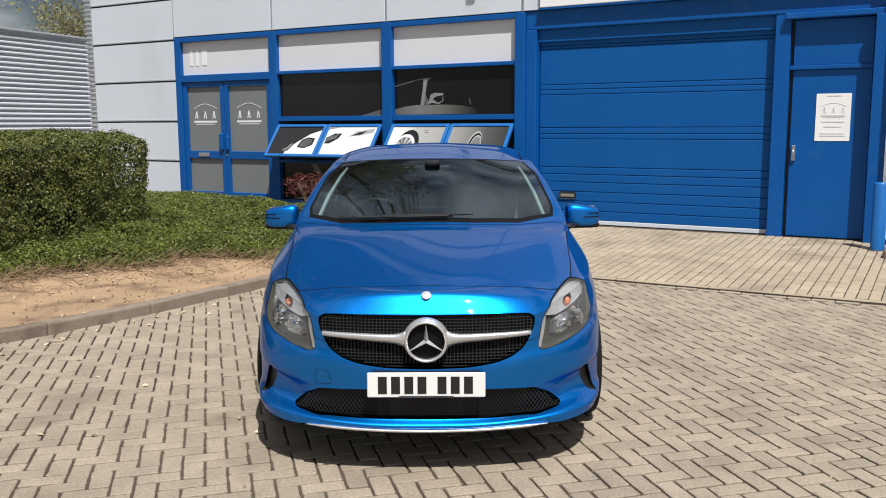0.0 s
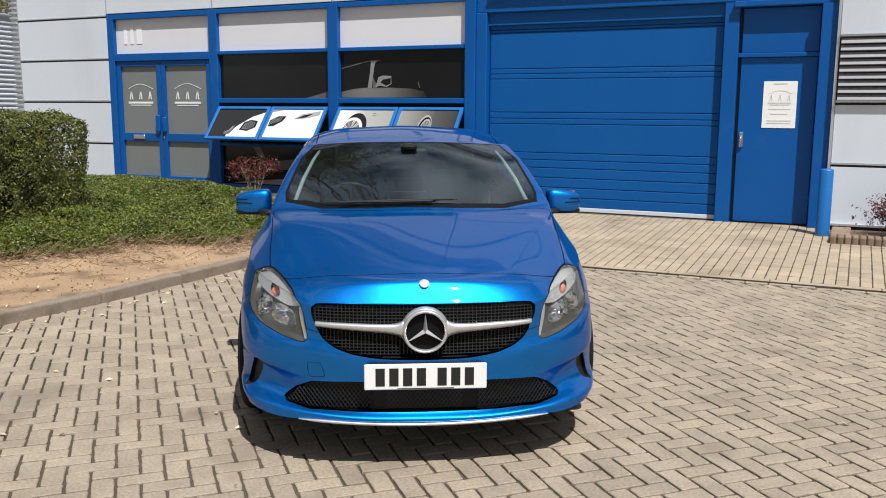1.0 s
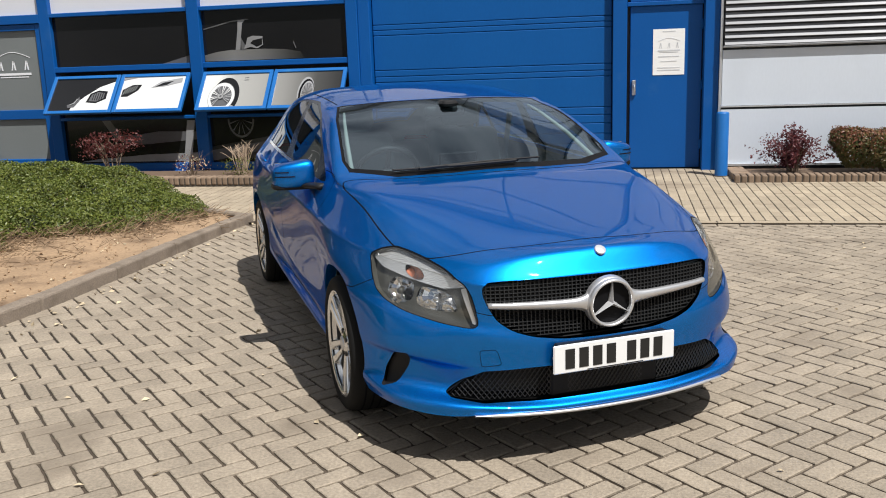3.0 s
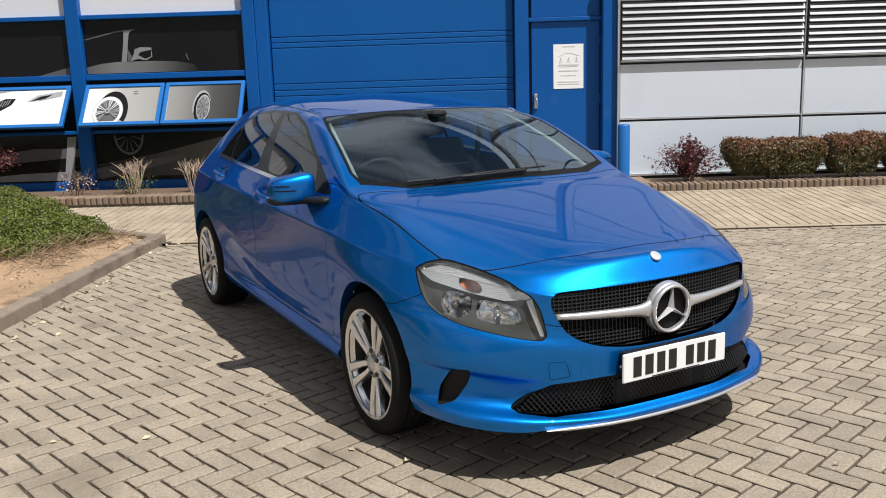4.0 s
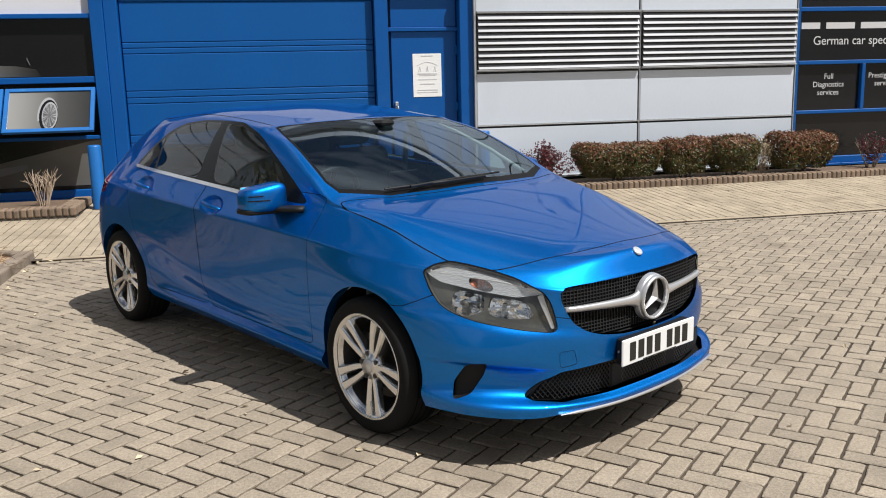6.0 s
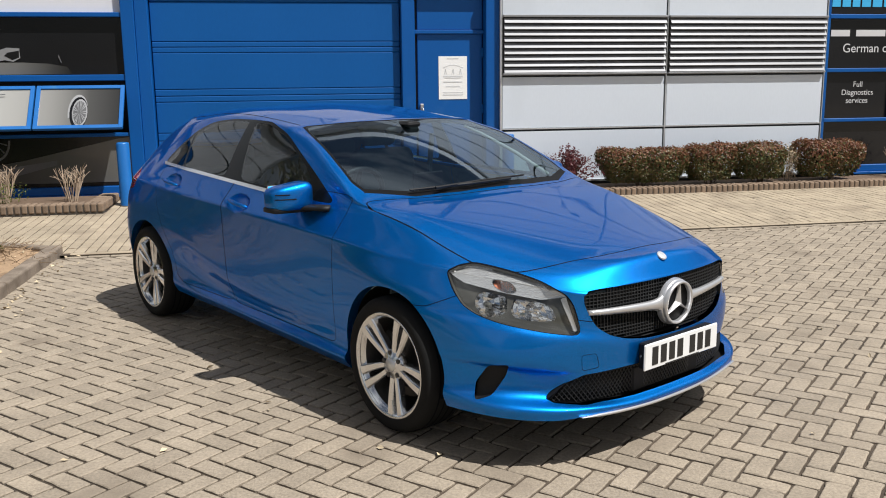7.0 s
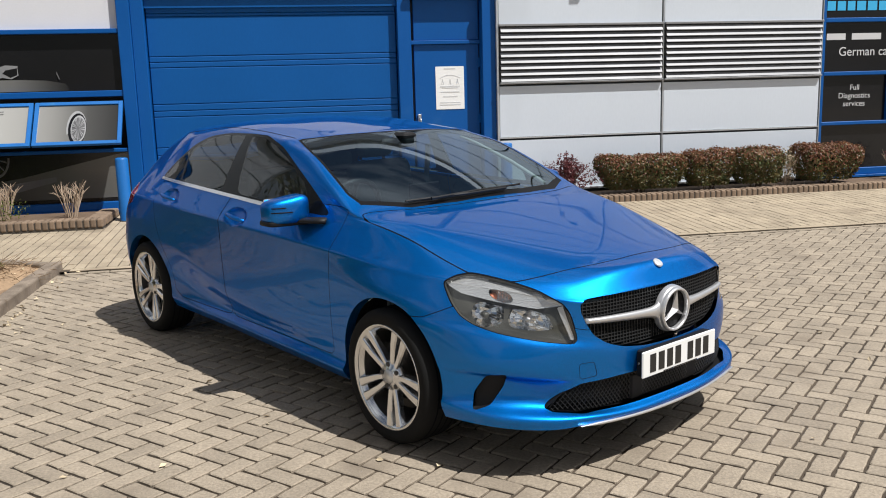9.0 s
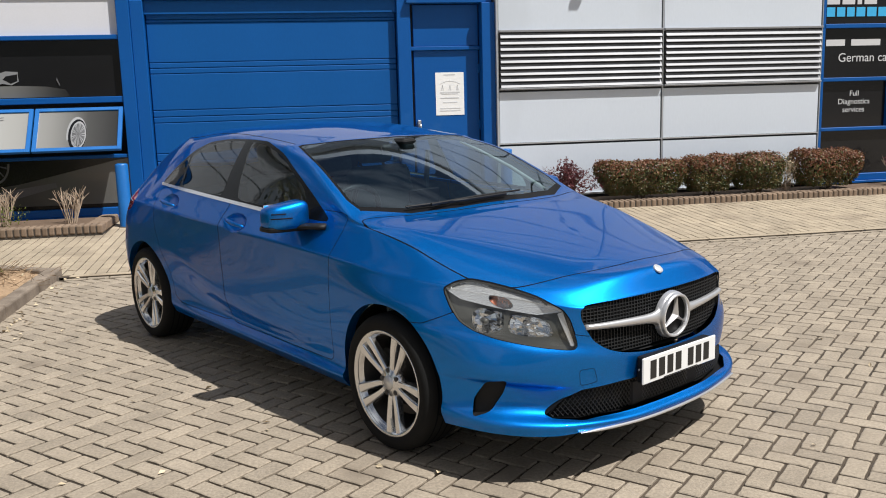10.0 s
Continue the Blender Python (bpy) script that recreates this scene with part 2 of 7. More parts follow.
def data_object(name, me, material, parent=None, label="", smooth=False):
    if not me.materials:
        for m in material if isinstance(material, (list, tuple)) else [material]:
            me.materials.append(m)
    if smooth:
        me.polygons.foreach_set("use_smooth", [True] * len(me.polygons))
    ob = new(name, me)
    if parent is not None:
        ob.parent = parent
    if label:
        ob["label"] = label
    return ob


def part(name, bm, material, parent, label="", smooth=False):
    return mesh_object(name, bm, material, parent, label, smooth)


def thing(name, label, category, group="", at=None, kind=""):
    e = new(name)
    if at is not None:
        e.matrix_basis = at
    return tagged(e, label, category, group, kind)


def box(bm, x0, x1, y0, y1, z0, z1, bevel=0.0, m=None, segs=1):
    """A box, with rounded edges if bevel is given."""
    t = bmesh.new()
    bmesh.ops.create_cube(t, size=1.0)
    bmesh.ops.transform(t, matrix=Matrix.LocRotScale(((x0 + x1) / 2, (y0 + y1) / 2, (z0 + z1) / 2), None, (x1 - x0, y1 - y0, z1 - z0)), verts=t.verts)
    if bevel:
        bmesh.ops.bevel(t, geom=t.edges[:], offset=bevel, segments=segs, affect="EDGES", profile=0.5)
    if m is not None:
        bmesh.ops.transform(t, matrix=m, verts=t.verts)
    me = bpy.data.meshes.new("tmp")
    t.to_mesh(me)
    t.free()
    bm.from_mesh(me)
    bpy.data.meshes.remove(me)
    return bm


def boxed(*a, **k):
    return box(bmesh.new(), *a, **k)


def tube(bm, points, radius, sides=8, closed_ends=True):
    """A round bar along points; radius may be one number or one for each point."""
    rings = []
    pts = [Vector(p) for p in points]
    rad = radius if isinstance(radius, (list, tuple)) else [radius] * len(pts)
    for i, p in enumerate(pts):
        d = (pts[min(i + 1, len(pts) - 1)] - pts[max(i - 1, 0)]).normalized()
        a = d.orthogonal().normalized() if i == 0 else (a - d * a.dot(d)).normalized()
        b = d.cross(a)
        rings.append([bm.verts.new(p + (a * math.cos(k * math.tau / sides) + b * math.sin(k * math.tau / sides)) * rad[i]) for k in range(sides)])
    for r, s in zip(rings, rings[1:]):
        for k in range(sides):
            bm.faces.new((r[k], r[(k + 1) % sides], s[(k + 1) % sides], s[k]))
    if closed_ends:
        bm.faces.new(rings[0][::-1])
        bm.faces.new(rings[-1])
    return bm


def lathe(bm, profile, m=None, sides=32):
    """Turns (radius, height) pairs round z."""
    rings = []
    for r, z in profile:
        rings.append([bm.verts.new((r * math.cos(k * math.tau / sides), r * math.sin(k * math.tau / sides), z)) for k in range(sides)])
    for r, s in zip(rings, rings[1:]):
        for k in range(sides):
            bm.faces.new((r[k], r[(k + 1) % sides], s[(k + 1) % sides], s[k]))
    if m is not None:
        bmesh.ops.transform(bm, matrix=m, verts=[v for ring in rings for v in ring])
    return bm


def sheet(outline, y, depth=0.003):
    """A thin flat shape in an upright plane facing -y: outline of (x, z), its face at y."""
    bm = bmesh.new()
    front = [bm.verts.new((x, y, z)) for x, z in outline]
    back = [bm.verts.new((x, y + depth, z)) for x, z in outline]
    bm.faces.new(front)
    bm.faces.new(back[::-1])
    for i in range(len(front)):
        j = (i + 1) % len(front)
        bm.faces.new((front[j], front[i], back[i], back[j]))
    bmesh.ops.recalc_face_normals(bm, faces=bm.faces)
    return bm


def lettering(text, size, material, parent, m, name="lettering", align="LEFT"):
    """Flat raised letters in the built-in font, as a mesh part."""
    cu = bpy.data.curves.new("letters", "FONT")
    cu.body, cu.size, cu.align_x, cu.extrude = text, size, align, 0.001
    tmp = new("letters", cu)
    me = bpy.data.meshes.new_from_object(tmp.evaluated_get(bpy.context.evaluated_depsgraph_get()))
    bpy.data.objects.remove(tmp)
    me.transform(m)
    return data_object(name, me, material, parent)


def leaf_mesh(name, places, normals, size, rng, droop=0.5):
    """Many small bent leaves as one mesh: each two triangles about a midrib."""
    n = len(places)
    tilt = rng.normal(0, droop, (n, 3))
    nn = normals + tilt
    nn /= np.linalg.norm(nn, axis=1)[:, None]
    a = np.cross(nn, rng.normal(0, 1, (n, 3)))
    a /= np.linalg.norm(a, axis=1)[:, None]
    b = np.cross(nn, a)
    s = size * rng.uniform(0.6, 1.35, n)[:, None]
    tip, tail = places + a * s * 0.6, places - a * s * 0.6
    left, right = places + b * s * 0.33 + nn * s * 0.12, places - b * s * 0.33 + nn * s * 0.12
    verts = np.stack((tail, left, tip, right), 1).reshape(-1, 3)
    i = np.arange(n)[:, None] * 4
    faces = np.concatenate((i + np.array([[0, 2, 1]]), i + np.array([[0, 3, 2]])), 1).reshape(-1, 3)
    me = bpy.data.meshes.new(name)
    me.from_pydata(verts.tolist(), [], faces.tolist())
    return me


# ---------------------------------------------------------------- ground and facade planes
GLAZING, CLADDING_L, CLADDING_R, SHUTTER = 11.50, 11.46, 11.31, 11.585
APRON_RISE = 0.036          # the apron's slope towards the building


def apron_z(y):
    return 0.022 + max(0.0, y - 8.25) * APRON_RISE


def flat_quad(x0, x1, y0, y1, z):
    bm = bmesh.new()
    bm.faces.new([bm.verts.new(p) for p in ((x0, y0, z), (x1, y0, z), (x1, y1, z), (x0, y1, z))])
    return bm


ground = tagged(mesh_object("ground", flat_quad(-600, 600, -600, 600, -0.06), M["ground_far"]), "flat worn grey yard ground reaching the horizon", "ground", kind="structure")
yard = tagged(mesh_object("pavement", flat_quad(-9.2, 8.6, -5.1, 8.18, -0.0095), M["joint_sand"]), "grey-buff concrete block paving in herringbone with dirty joints", "paving", kind="structure")
tagged(mesh_object("pavement_rear", flat_quad(-30, 30, -40, -5.1, -0.004), M["paver_far"]), "grey-buff concrete paving further out in the yard", "paving", kind="structure")
tagged(mesh_object("pavement_side", flat_quad(8.6, 30, -5.1, 8.18, -0.004), M["paver_far"]), "grey-buff concrete paving beside the neighbouring unit", "paving", kind="structure")
bm = bmesh.new()
bm.faces.new([bm.verts.new(p) for p in ((-16, 8.185, 0.0145), (26, 8.185, 0.0145), (26, 11.9, 0.0175 + 3.65 * APRON_RISE), (-16, 11.9, 0.0175 + 3.65 * APRON_RISE))])
apron = tagged(mesh_object("pavement_apron", bm, M["joint_sand"]), "cream concrete block apron rising to the shutter door", "paving", kind="structure")


# ---------------------------------------------------------------- building shell
def wall_box(name, x0, x1, y0, y1, z0, z1, mat, label):
    return tagged(mesh_object(name, boxed(x0, x1, y0, y1, z0, z1), mat), label, "wall", kind="structure")


ROW_Z = [0.20, 0.93, 1.655, 2.385, 3.11, 3.83, 4.55, 5.27, 6.0, 6.72]


def cladding(name, columns, rows, face, label, skip=()):
    """A wall of flat grey panels with recessed dark joints and slim horizontal trims."""
    x0, x1 = columns[0], columns[-1]
    wall = wall_box(name, x0, x1, face + 0.035, face + 0.3, rows[0], rows[-1], M["dark_joint"], label)
    for i, (a, b) in enumerate(zip(columns, columns[1:])):
        for j, (lo, hi) in enumerate(zip(rows, rows[1:])):
            if (i, j) in skip:
                continue
            part("panel", boxed(a + 0.014, b - 0.026, face, face + 0.034, lo + 0.007, hi - 0.038, 0.004), M["panel"], wall)
            part("trim", boxed(a + 0.012, b - 0.012, face - 0.010, face + 0.03, hi - 0.011, hi + 0.005), M["panel_trim"], wall)
    for a in columns:
        part("joint_bar", boxed(a - 0.004, a + 0.011, face + 0.002, face + 0.034, rows[0], rows[-1]), M["panel_trim"], wall)
    return wall


cladding("wall_left", [-14.36, -12.14], ROW_Z, CLADDING_L, "flat light-grey metal panel wall beside the office door")
cladding("wall_upper", [-12.14, -9.83, -7.53, -5.22, -2.9, -0.62], [3.13] + ROW_Z[5:], CLADDING_L - 0.02, "light-grey metal panel wall above the office windows")
cladding("wall_right", [-0.5, 1.85, 4.27], ROW_Z, CLADDING_R, "light-grey metal panel wall with a louvre band", skip=((0, 2), (1, 2)))
cladding("wall_far_right", [4.27, 6.7, 9.1, 11.5, 13.9], [3.14] + ROW_Z[5:], CLADDING_R, "light-grey metal panel wall above the neighbouring unit")
wall_box("wall_base_right", -0.5, 4.27, CLADDING_R + 0.02, CLADDING_R + 0.3, -0.05, 0.19, M["dark_joint"], "dark plinth under the grey panels")
part("plinth_flashing", boxed(-0.5, 4.27, CLADDING_R - 0.03, CLADDING_R + 0.02, 0.19, 0.215), M["panel_trim"], bpy.data.objects["wall_base_right"])
wall_box("wall_base_left", -14.36, -12.14, CLADDING_L + 0.02, CLADDING_L + 0.3, -0.05, 0.2, M["dark_joint"], "dark plinth under the grey panels")
wall_box("roof_parapet", -14.5, 14.0, 11.25, 14.0, 6.72, 6.95, M["panel_trim"], "grey metal roof edge of the unit")
# rear wall and floor: the unit's inner darkness is painted on them
wall_box("wall_back", -14.3, 13.9, 15.5, 15.8, -0.05, 6.72, M["interior_dark"], "rear wall inside the unit, coloured near-black to stand for darkness")
wall_box("wall_side", 13.6, 13.9, 11.6, 15.5, -0.05, 6.72, M["panel"], "grey side wall of the unit")
wall_box("floor", -14.2, 13.6, 11.9, 15.5, -0.05, 0.12, M["interior_dark"], "floor inside the unit, coloured near-black to stand for darkness")

wall_box("trim_corner", -0.615, -0.505, CLADDING_R + 0.004, CLADDING_R + 0.3, 3.135, 6.72, M["panel"], "grey metal corner trim where the wall steps forward")

# ribbed corner of the building
bm = bmesh.new()
prof, z = [], 0.05
while z < 6.7:
    prof += [(0.125, z), (0.165, z + 0.018), (0.165, z + 0.042), (0.125, z + 0.060)]
    z += 0.088
lathe(bm, prof, Matrix.Translation((-14.51, 11.62, 0)), 24)
tagged(mesh_object("wall_corner", bm, M["panel_trim"]), "ribbed grey metal corner of the building", "wall", kind="structure")

# louvre bands: tilted blades in a frame, one band in each bay
for a, b in ((-0.5, 1.85), (1.85, 4.27)):
    lv = thing("louvre_band", "silver horizontal louvre blades set between the grey panels", "louvre", "louvre bands")
    part("backing", boxed(a + 0.02, b - 0.02, CLADDING_R + 0.0, CLADDING_R + 0.03, 1.665, 2.42), M["dark_joint"], lv)
    part("frame_rail", boxed(a + 0.012, b - 0.012, CLADDING_R - 0.045, CLADDING_R, 2.40, 2.43, 0.004), M["louvre"], lv)
    part("frame_rail", boxed(a + 0.012, b - 0.012, CLADDING_R - 0.055, CLADDING_R + 0.01, 1.648, 1.668, 0.004), M["louvre"], lv)
    blade_bm = bmesh.new()
    box(blade_bm, a + 0.03, b - 0.03, -0.037, 0.037, -0.005, 0.005, 0.002, Matrix.Rotation(radians(58), 4, "X"))
    blade = bpy.data.meshes.new("blade")
    blade_bm.to_mesh(blade)
    blade_bm.free()
    for k in range(9):
        ob = data_object("blade", blade, M["louvre"], lv)
        ob.location = (0, CLADDING_R - 0.028, 1.705 + k * 0.081)


# ---------------------------------------------------------------- office glazing
def frame_bar(parent, x0, x1, z0, z1, y0=GLAZING - 0.06, y1=GLAZING + 0.06, name="frame_bar", mat="blue_frame", bevel=0.006):
    return part(name, boxed(x0, x1, y0, y1, z0, z1, bevel), M[mat], parent)


def pane(parent, x0, x1, z0, z1, mat, y=GLAZING + 0.015, name="pane"):
    return part(name, boxed(x0, x1, y, y + 0.012, z0, z1), M[mat], parent)


def fan(cx, cz, rx, rz, turn, half_angle, root=0.12):
    """One tapering spoke of a printed wheel."""
    return [(cx + root * rx * math.cos(turn), cz + root * rz * math.sin(turn)), (cx + rx * math.cos(turn - half_angle), cz + rz * math.sin(turn - half_angle)), (cx + rx * math.cos(turn + half_angle), cz + rz * math.sin(turn + half_angle))]


def print_on(parent, m, shapes):
    """Flat printed shapes on a pane: m puts the pane's (across, up) plane in the world; each shape lies a little in front of the last."""
    for k, (mat, outline) in enumerate(shapes):
        bm = sheet(outline, -0.002 - 0.0012 * k, 0.001)
        bmesh.ops.transform(bm, matrix=m, verts=bm.verts)
        part("printed_shape", bm, M[mat], parent)


def arc(cx, cz, rx, rz, a0=0, a1=360, n=18):
    return [(cx + rx * math.cos(radians(a0 + (a1 - a0) * i / n)), cz + rz * math.sin(radians(a0 + (a1 - a0) * i / n))) for i in range(n + (0 if abs(a1 - a0) == 360 else 1))]


def emblem(parent, cx, cz, y, w, mat):
    """The trader's sign as plain shapes: a roofline arc, three marks and two bars."""
    top = [(cx - w * 0.5, cz + w * 0.2), (cx - w * 0.3, cz + w * 0.29), (cx - w * 0.12, cz + w * 0.345), (cx + w * 0.08, cz + w * 0.35), (cx + w * 0.3, cz + w * 0.29), (cx + w * 0.52, cz + w * 0.2)]
    low = [(x, z - w * 0.018) for x, z in top[::-1]]
    part("sign_mark", sheet(top + low, y, 0.002), M[mat], parent)
    for k in (-1, 0, 1):
        x = cx + k * w * 0.38
        h = w * 0.12
        part("sign_mark", sheet([(x - h * 0.55, cz - h), (x - h * 0.25, cz - h), (x + h * 0.25, cz + h), (x - h * 0.1, cz + h)], y, 0.002), M[mat], parent)
        part("sign_mark", sheet([(x + h * 0.25, cz - h), (x + h * 0.6, cz - h), (x + h * 0.28, cz + h), (x + h * 0.02, cz + h)], y, 0.002), M[mat], parent)
    part("sign_mark", sheet([(cx - w * 0.5, cz - w * 0.25), (cx + w * 0.5, cz - w * 0.25), (cx + w * 0.5, cz - w * 0.19), (cx - w * 0.5, cz - w * 0.19)], y, 0.002), M[mat], parent)
    part("sign_mark", sheet([(cx - w * 0.42, cz - w * 0.31), (cx + w * 0.42, cz - w * 0.31), (cx + w * 0.42, cz - w * 0.285), (cx - w * 0.42, cz - w * 0.285)], y, 0.002), M[mat], parent)


# office double door with its toplight
office = thing("door_office", "blue-framed double office door with frosted glass and white signs", "door", kind="structure")
for x0, x1, z0, z1 in ((-12.14, -12.00, 0.2, 3.12), (-9.92, -9.75, 0.2, 3.12), (-12.0, -9.92, 3.035, 3.12), (-12.0, -9.92, 2.33, 2.455), (-12.0, -9.92, 0.2, 0.255)):
    frame_bar(office, x0, x1, z0, z1)
pane(office, -12.0, -9.92, 2.455, 3.035, "white_panel")
bar_x = -11.82
for w in (0.07, 0.07, 0.12):
    part("number_bar", sheet([(bar_x, 2.62), (bar_x + w, 2.62), (bar_x + w, 2.90), (bar_x, 2.90)], GLAZING + 0.008, 0.004), M["white_sign"], office)
    bar_x += w + 0.075
for a, b in ((-11.995, -11.005), (-10.995, -9.925)):
    lf = part("door_leaf", boxed(a, a + 0.09, GLAZING - 0.03, GLAZING + 0.04, 0.26, 2.325, 0.005), M["blue_frame"], office)
    for x0, x1, z0, z1 in ((b - 0.09, b, 0.26, 2.325), (a + 0.09, b - 0.09, 2.24, 2.325), (a + 0.09, b - 0.09, 0.97, 1.105), (a + 0.09, b - 0.09, 0.26, 0.38)):
        part("leaf_rail", boxed(x0, x1, GLAZING - 0.03, GLAZING + 0.04, z0, z1, 0.005), M["blue_frame"], lf)
    for z0, z1 in ((1.105, 2.24), (0.38, 0.97)):
        part("pane", boxed(a + 0.09, b - 0.09, GLAZING + 0.008, GLAZING + 0.02, z0, z1), M["frosted"], lf)
    emblem(office, (a + b) / 2, 1.75, GLAZING + 0.003, 0.56, "white_sign")
part("pull_handle", boxed(-11.12, -11.03, GLAZING - 0.075, GLAZING - 0.03, 1.13, 1.42, 0.012), M["blue_frame"], office)
part("pull_handle", boxed(-10.97, -10.90, GLAZING - 0.075, GLAZING - 0.03, 1.13, 1.38, 0.012), M["blue_frame"], office)
part("letter_plate", boxed(-11.66, -11.40, GLAZING - 0.045, GLAZING - 0.03, 1.005, 1.075, 0.006), M["steel"], office, "steel letter plate")
part("lock", boxed(-10.985, -10.955, GLAZING - 0.04, GLAZING - 0.03, 1.02, 1.06, 0.004), M["steel"], office)
part("door_sill", boxed(-12.14, -9.75, GLAZING - 0.12, GLAZING + 0.1, 0.14, 0.2, 0.006), M["panel_trim"], office, "grey metal threshold")

# two office window bays
for k, (a, b) in enumerate(((-9.75, -7.62), (-7.44, -5.33))):
    win = thing("window_%d" % (k + 1), "blue-framed office window covered with a dark printed car picture", "window", kind="structure")
    x1 = b + (0.18 if k == 0 else 0.16)
    frame_bar(win, b, x1, 0.2, 3.12, GLAZING - 0.08)
    for z0, z1 in ((3.045, 3.12), (2.40, 2.455), (1.625, 1.70), (0.93, 0.975), (0.2, 0.30)):
        frame_bar(win, a, b, z0, z1)
    pane(win, a, b, 2.455, 3.045, "white_panel")
    pane(win, a, b, 1.70, 2.40, "vinyl_black")
    pane(win, a, b, 0.30, 0.93, "vinyl_black")
    # added near-black sheet standing for the dark room behind the open vents
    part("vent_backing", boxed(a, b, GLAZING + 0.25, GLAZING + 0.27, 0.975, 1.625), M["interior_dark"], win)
    frame_bar(win, a - 0.01, b + 0.01, 0.165, 0.2, GLAZING - 0.1, name="sill")
    w, h = b - a, 0.70
    up = Matrix.Translation((a, GLAZING + 0.013, 1.70))
    low = Matrix.Translation((a, GLAZING + 0.013, 0.30))
    if k == 0:
        print_on(win, up, [("vinyl_grey", [(1.66, 0.0), (w, 0.0), (w, 0.115), (1.95, 0.07)])])
        print_on(win, low, [("vinyl_grey", [(0.62, 0.62), (0.80, 0.34), (1.15, 0.26), (2.12, 0.33), (2.12, 0.44), (1.5, 0.45), (1.1, 0.40), (0.88, 0.42), (0.75, 0.62)]),
                            ("vinyl_black", [(0.98, 0.60), (1.08, 0.45), (1.5, 0.50), (1.62, 0.62)]),
                            ("vinyl_mid", [(0.2, 0.02), (2.1, 0.02), (2.1, 0.14), (1.3, 0.12), (0.5, 0.06)]),
                            ("vinyl_silver", [(1.86, 0.0), (1.98, 0.0), (2.08, 0.6), (1.96, 0.6)])])
    else:
        print_on(win, up, [("film_belt", [(0.01, 0.01), (0.01, 0.095), (0.2, 0.135), (0.40, 0.155), (0.9, 0.155), (1.2, 0.14), (1.42, 0.10), (1.48, 0.01)]),
                           ("vinyl_half", [(0.02, 0.455), (0.20, 0.495), (0.42, 0.545), (0.66, 0.565), (0.70, 0.553), (0.56, 0.540), (0.42, 0.527), (0.20, 0.478), (0.02, 0.440)]),
                           ("vinyl_mid", [(0.475, 0.155), (0.545, 0.155), (0.570, 0.34), (0.600, 0.51), (0.645, 0.553), (0.535, 0.553), (0.520, 0.40)]),
                           ("vinyl_half", [(0.562, 0.155), (0.566, 0.32), (0.610, 0.235), (0.64, 0.155)]),
                           ("vinyl_mid", [(0.60, 0.165), (0.64, 0.24), (0.66, 0.31), (0.74, 0.335), (0.885, 0.325), (0.88, 0.29), (0.885, 0.21), (0.80, 0.165), (0.70, 0.185)]),
                           ("vinyl_black", [(0.70, 0.235), (0.74, 0.275), (0.875, 0.298), (0.87, 0.215), (0.79, 0.185), (0.74, 0.215)]),
                           ("vinyl_half", [(1.325, 0.22), (1.332, 0.25), (1.365, 0.15), (1.352, 0.15)])])
        print_on(win, low, [("film_floor", [(0.0, 0.22), (0.8, 0.34), (1.95, 0.60), (w, 0.62), (w, 0.05), (0.0, 0.05)]),
                            ("vinyl_grey", [(0.0, 0.02), (0.0, 0.17), (0.5, 0.24), (1.2, 0.34), (1.2, 0.28), (0.5, 0.1)]),
                            ("vinyl_black", arc(0.47, 0.60, 0.24, 0.30, 180, 360)),
                            ("vinyl_half", arc(0.47, 0.60, 0.20, 0.26, 180, 360)),
                            ("vinyl_black", arc(0.47, 0.60, 0.175, 0.23, 180, 360))]
                 + [("vinyl_grey", fan(0.47, 0.60, 0.17, 0.22, math.pi * (1 + (q + 0.5) / 6), 0.05)) for q in range(6)])
    # two top-hung vents standing open at the bottom
    half = w / 2
    for j in (0, 1):
        vent = part("vent", bmesh.new(), M["blue_frame"], win)
        m = Matrix.Translation((a + j * half, GLAZING - 0.060, 1.560)) @ Matrix.Rotation(radians(-38), 4, "X") @ Matrix.Translation((0, 0, -0.65))
        for x0, xb, z0, z1 in ((0.01, 0.06, 0, 0.65), (half - 0.06, half - 0.01, 0, 0.65), (0.06, half - 0.06, 0.60, 0.65), (0.06, half - 0.06, 0, 0.05)):
            part("vent_rail", boxed(x0, xb, -0.022, 0.022, z0, z1, 0.004, m), M["blue_bollard"], vent)
        part("pane", boxed(0.06, half - 0.06, -0.004, 0.006, 0.05, 0.60, 0, m), M[("vinyl_black", "vinyl_white", "film_flank", "film_flank")[2 * k + j]], vent)
        part("stay", tube(bmesh.new(), [(a + j * half + 0.1, GLAZING - 0.02, 1.1), (a + j * half + 0.1, GLAZING - 0.22, 1.2)], 0.008, 6), M["steel"], vent)
        mp = m @ Matrix.Translation((0.06, -0.004, 0.05))
        pw = half - 0.12
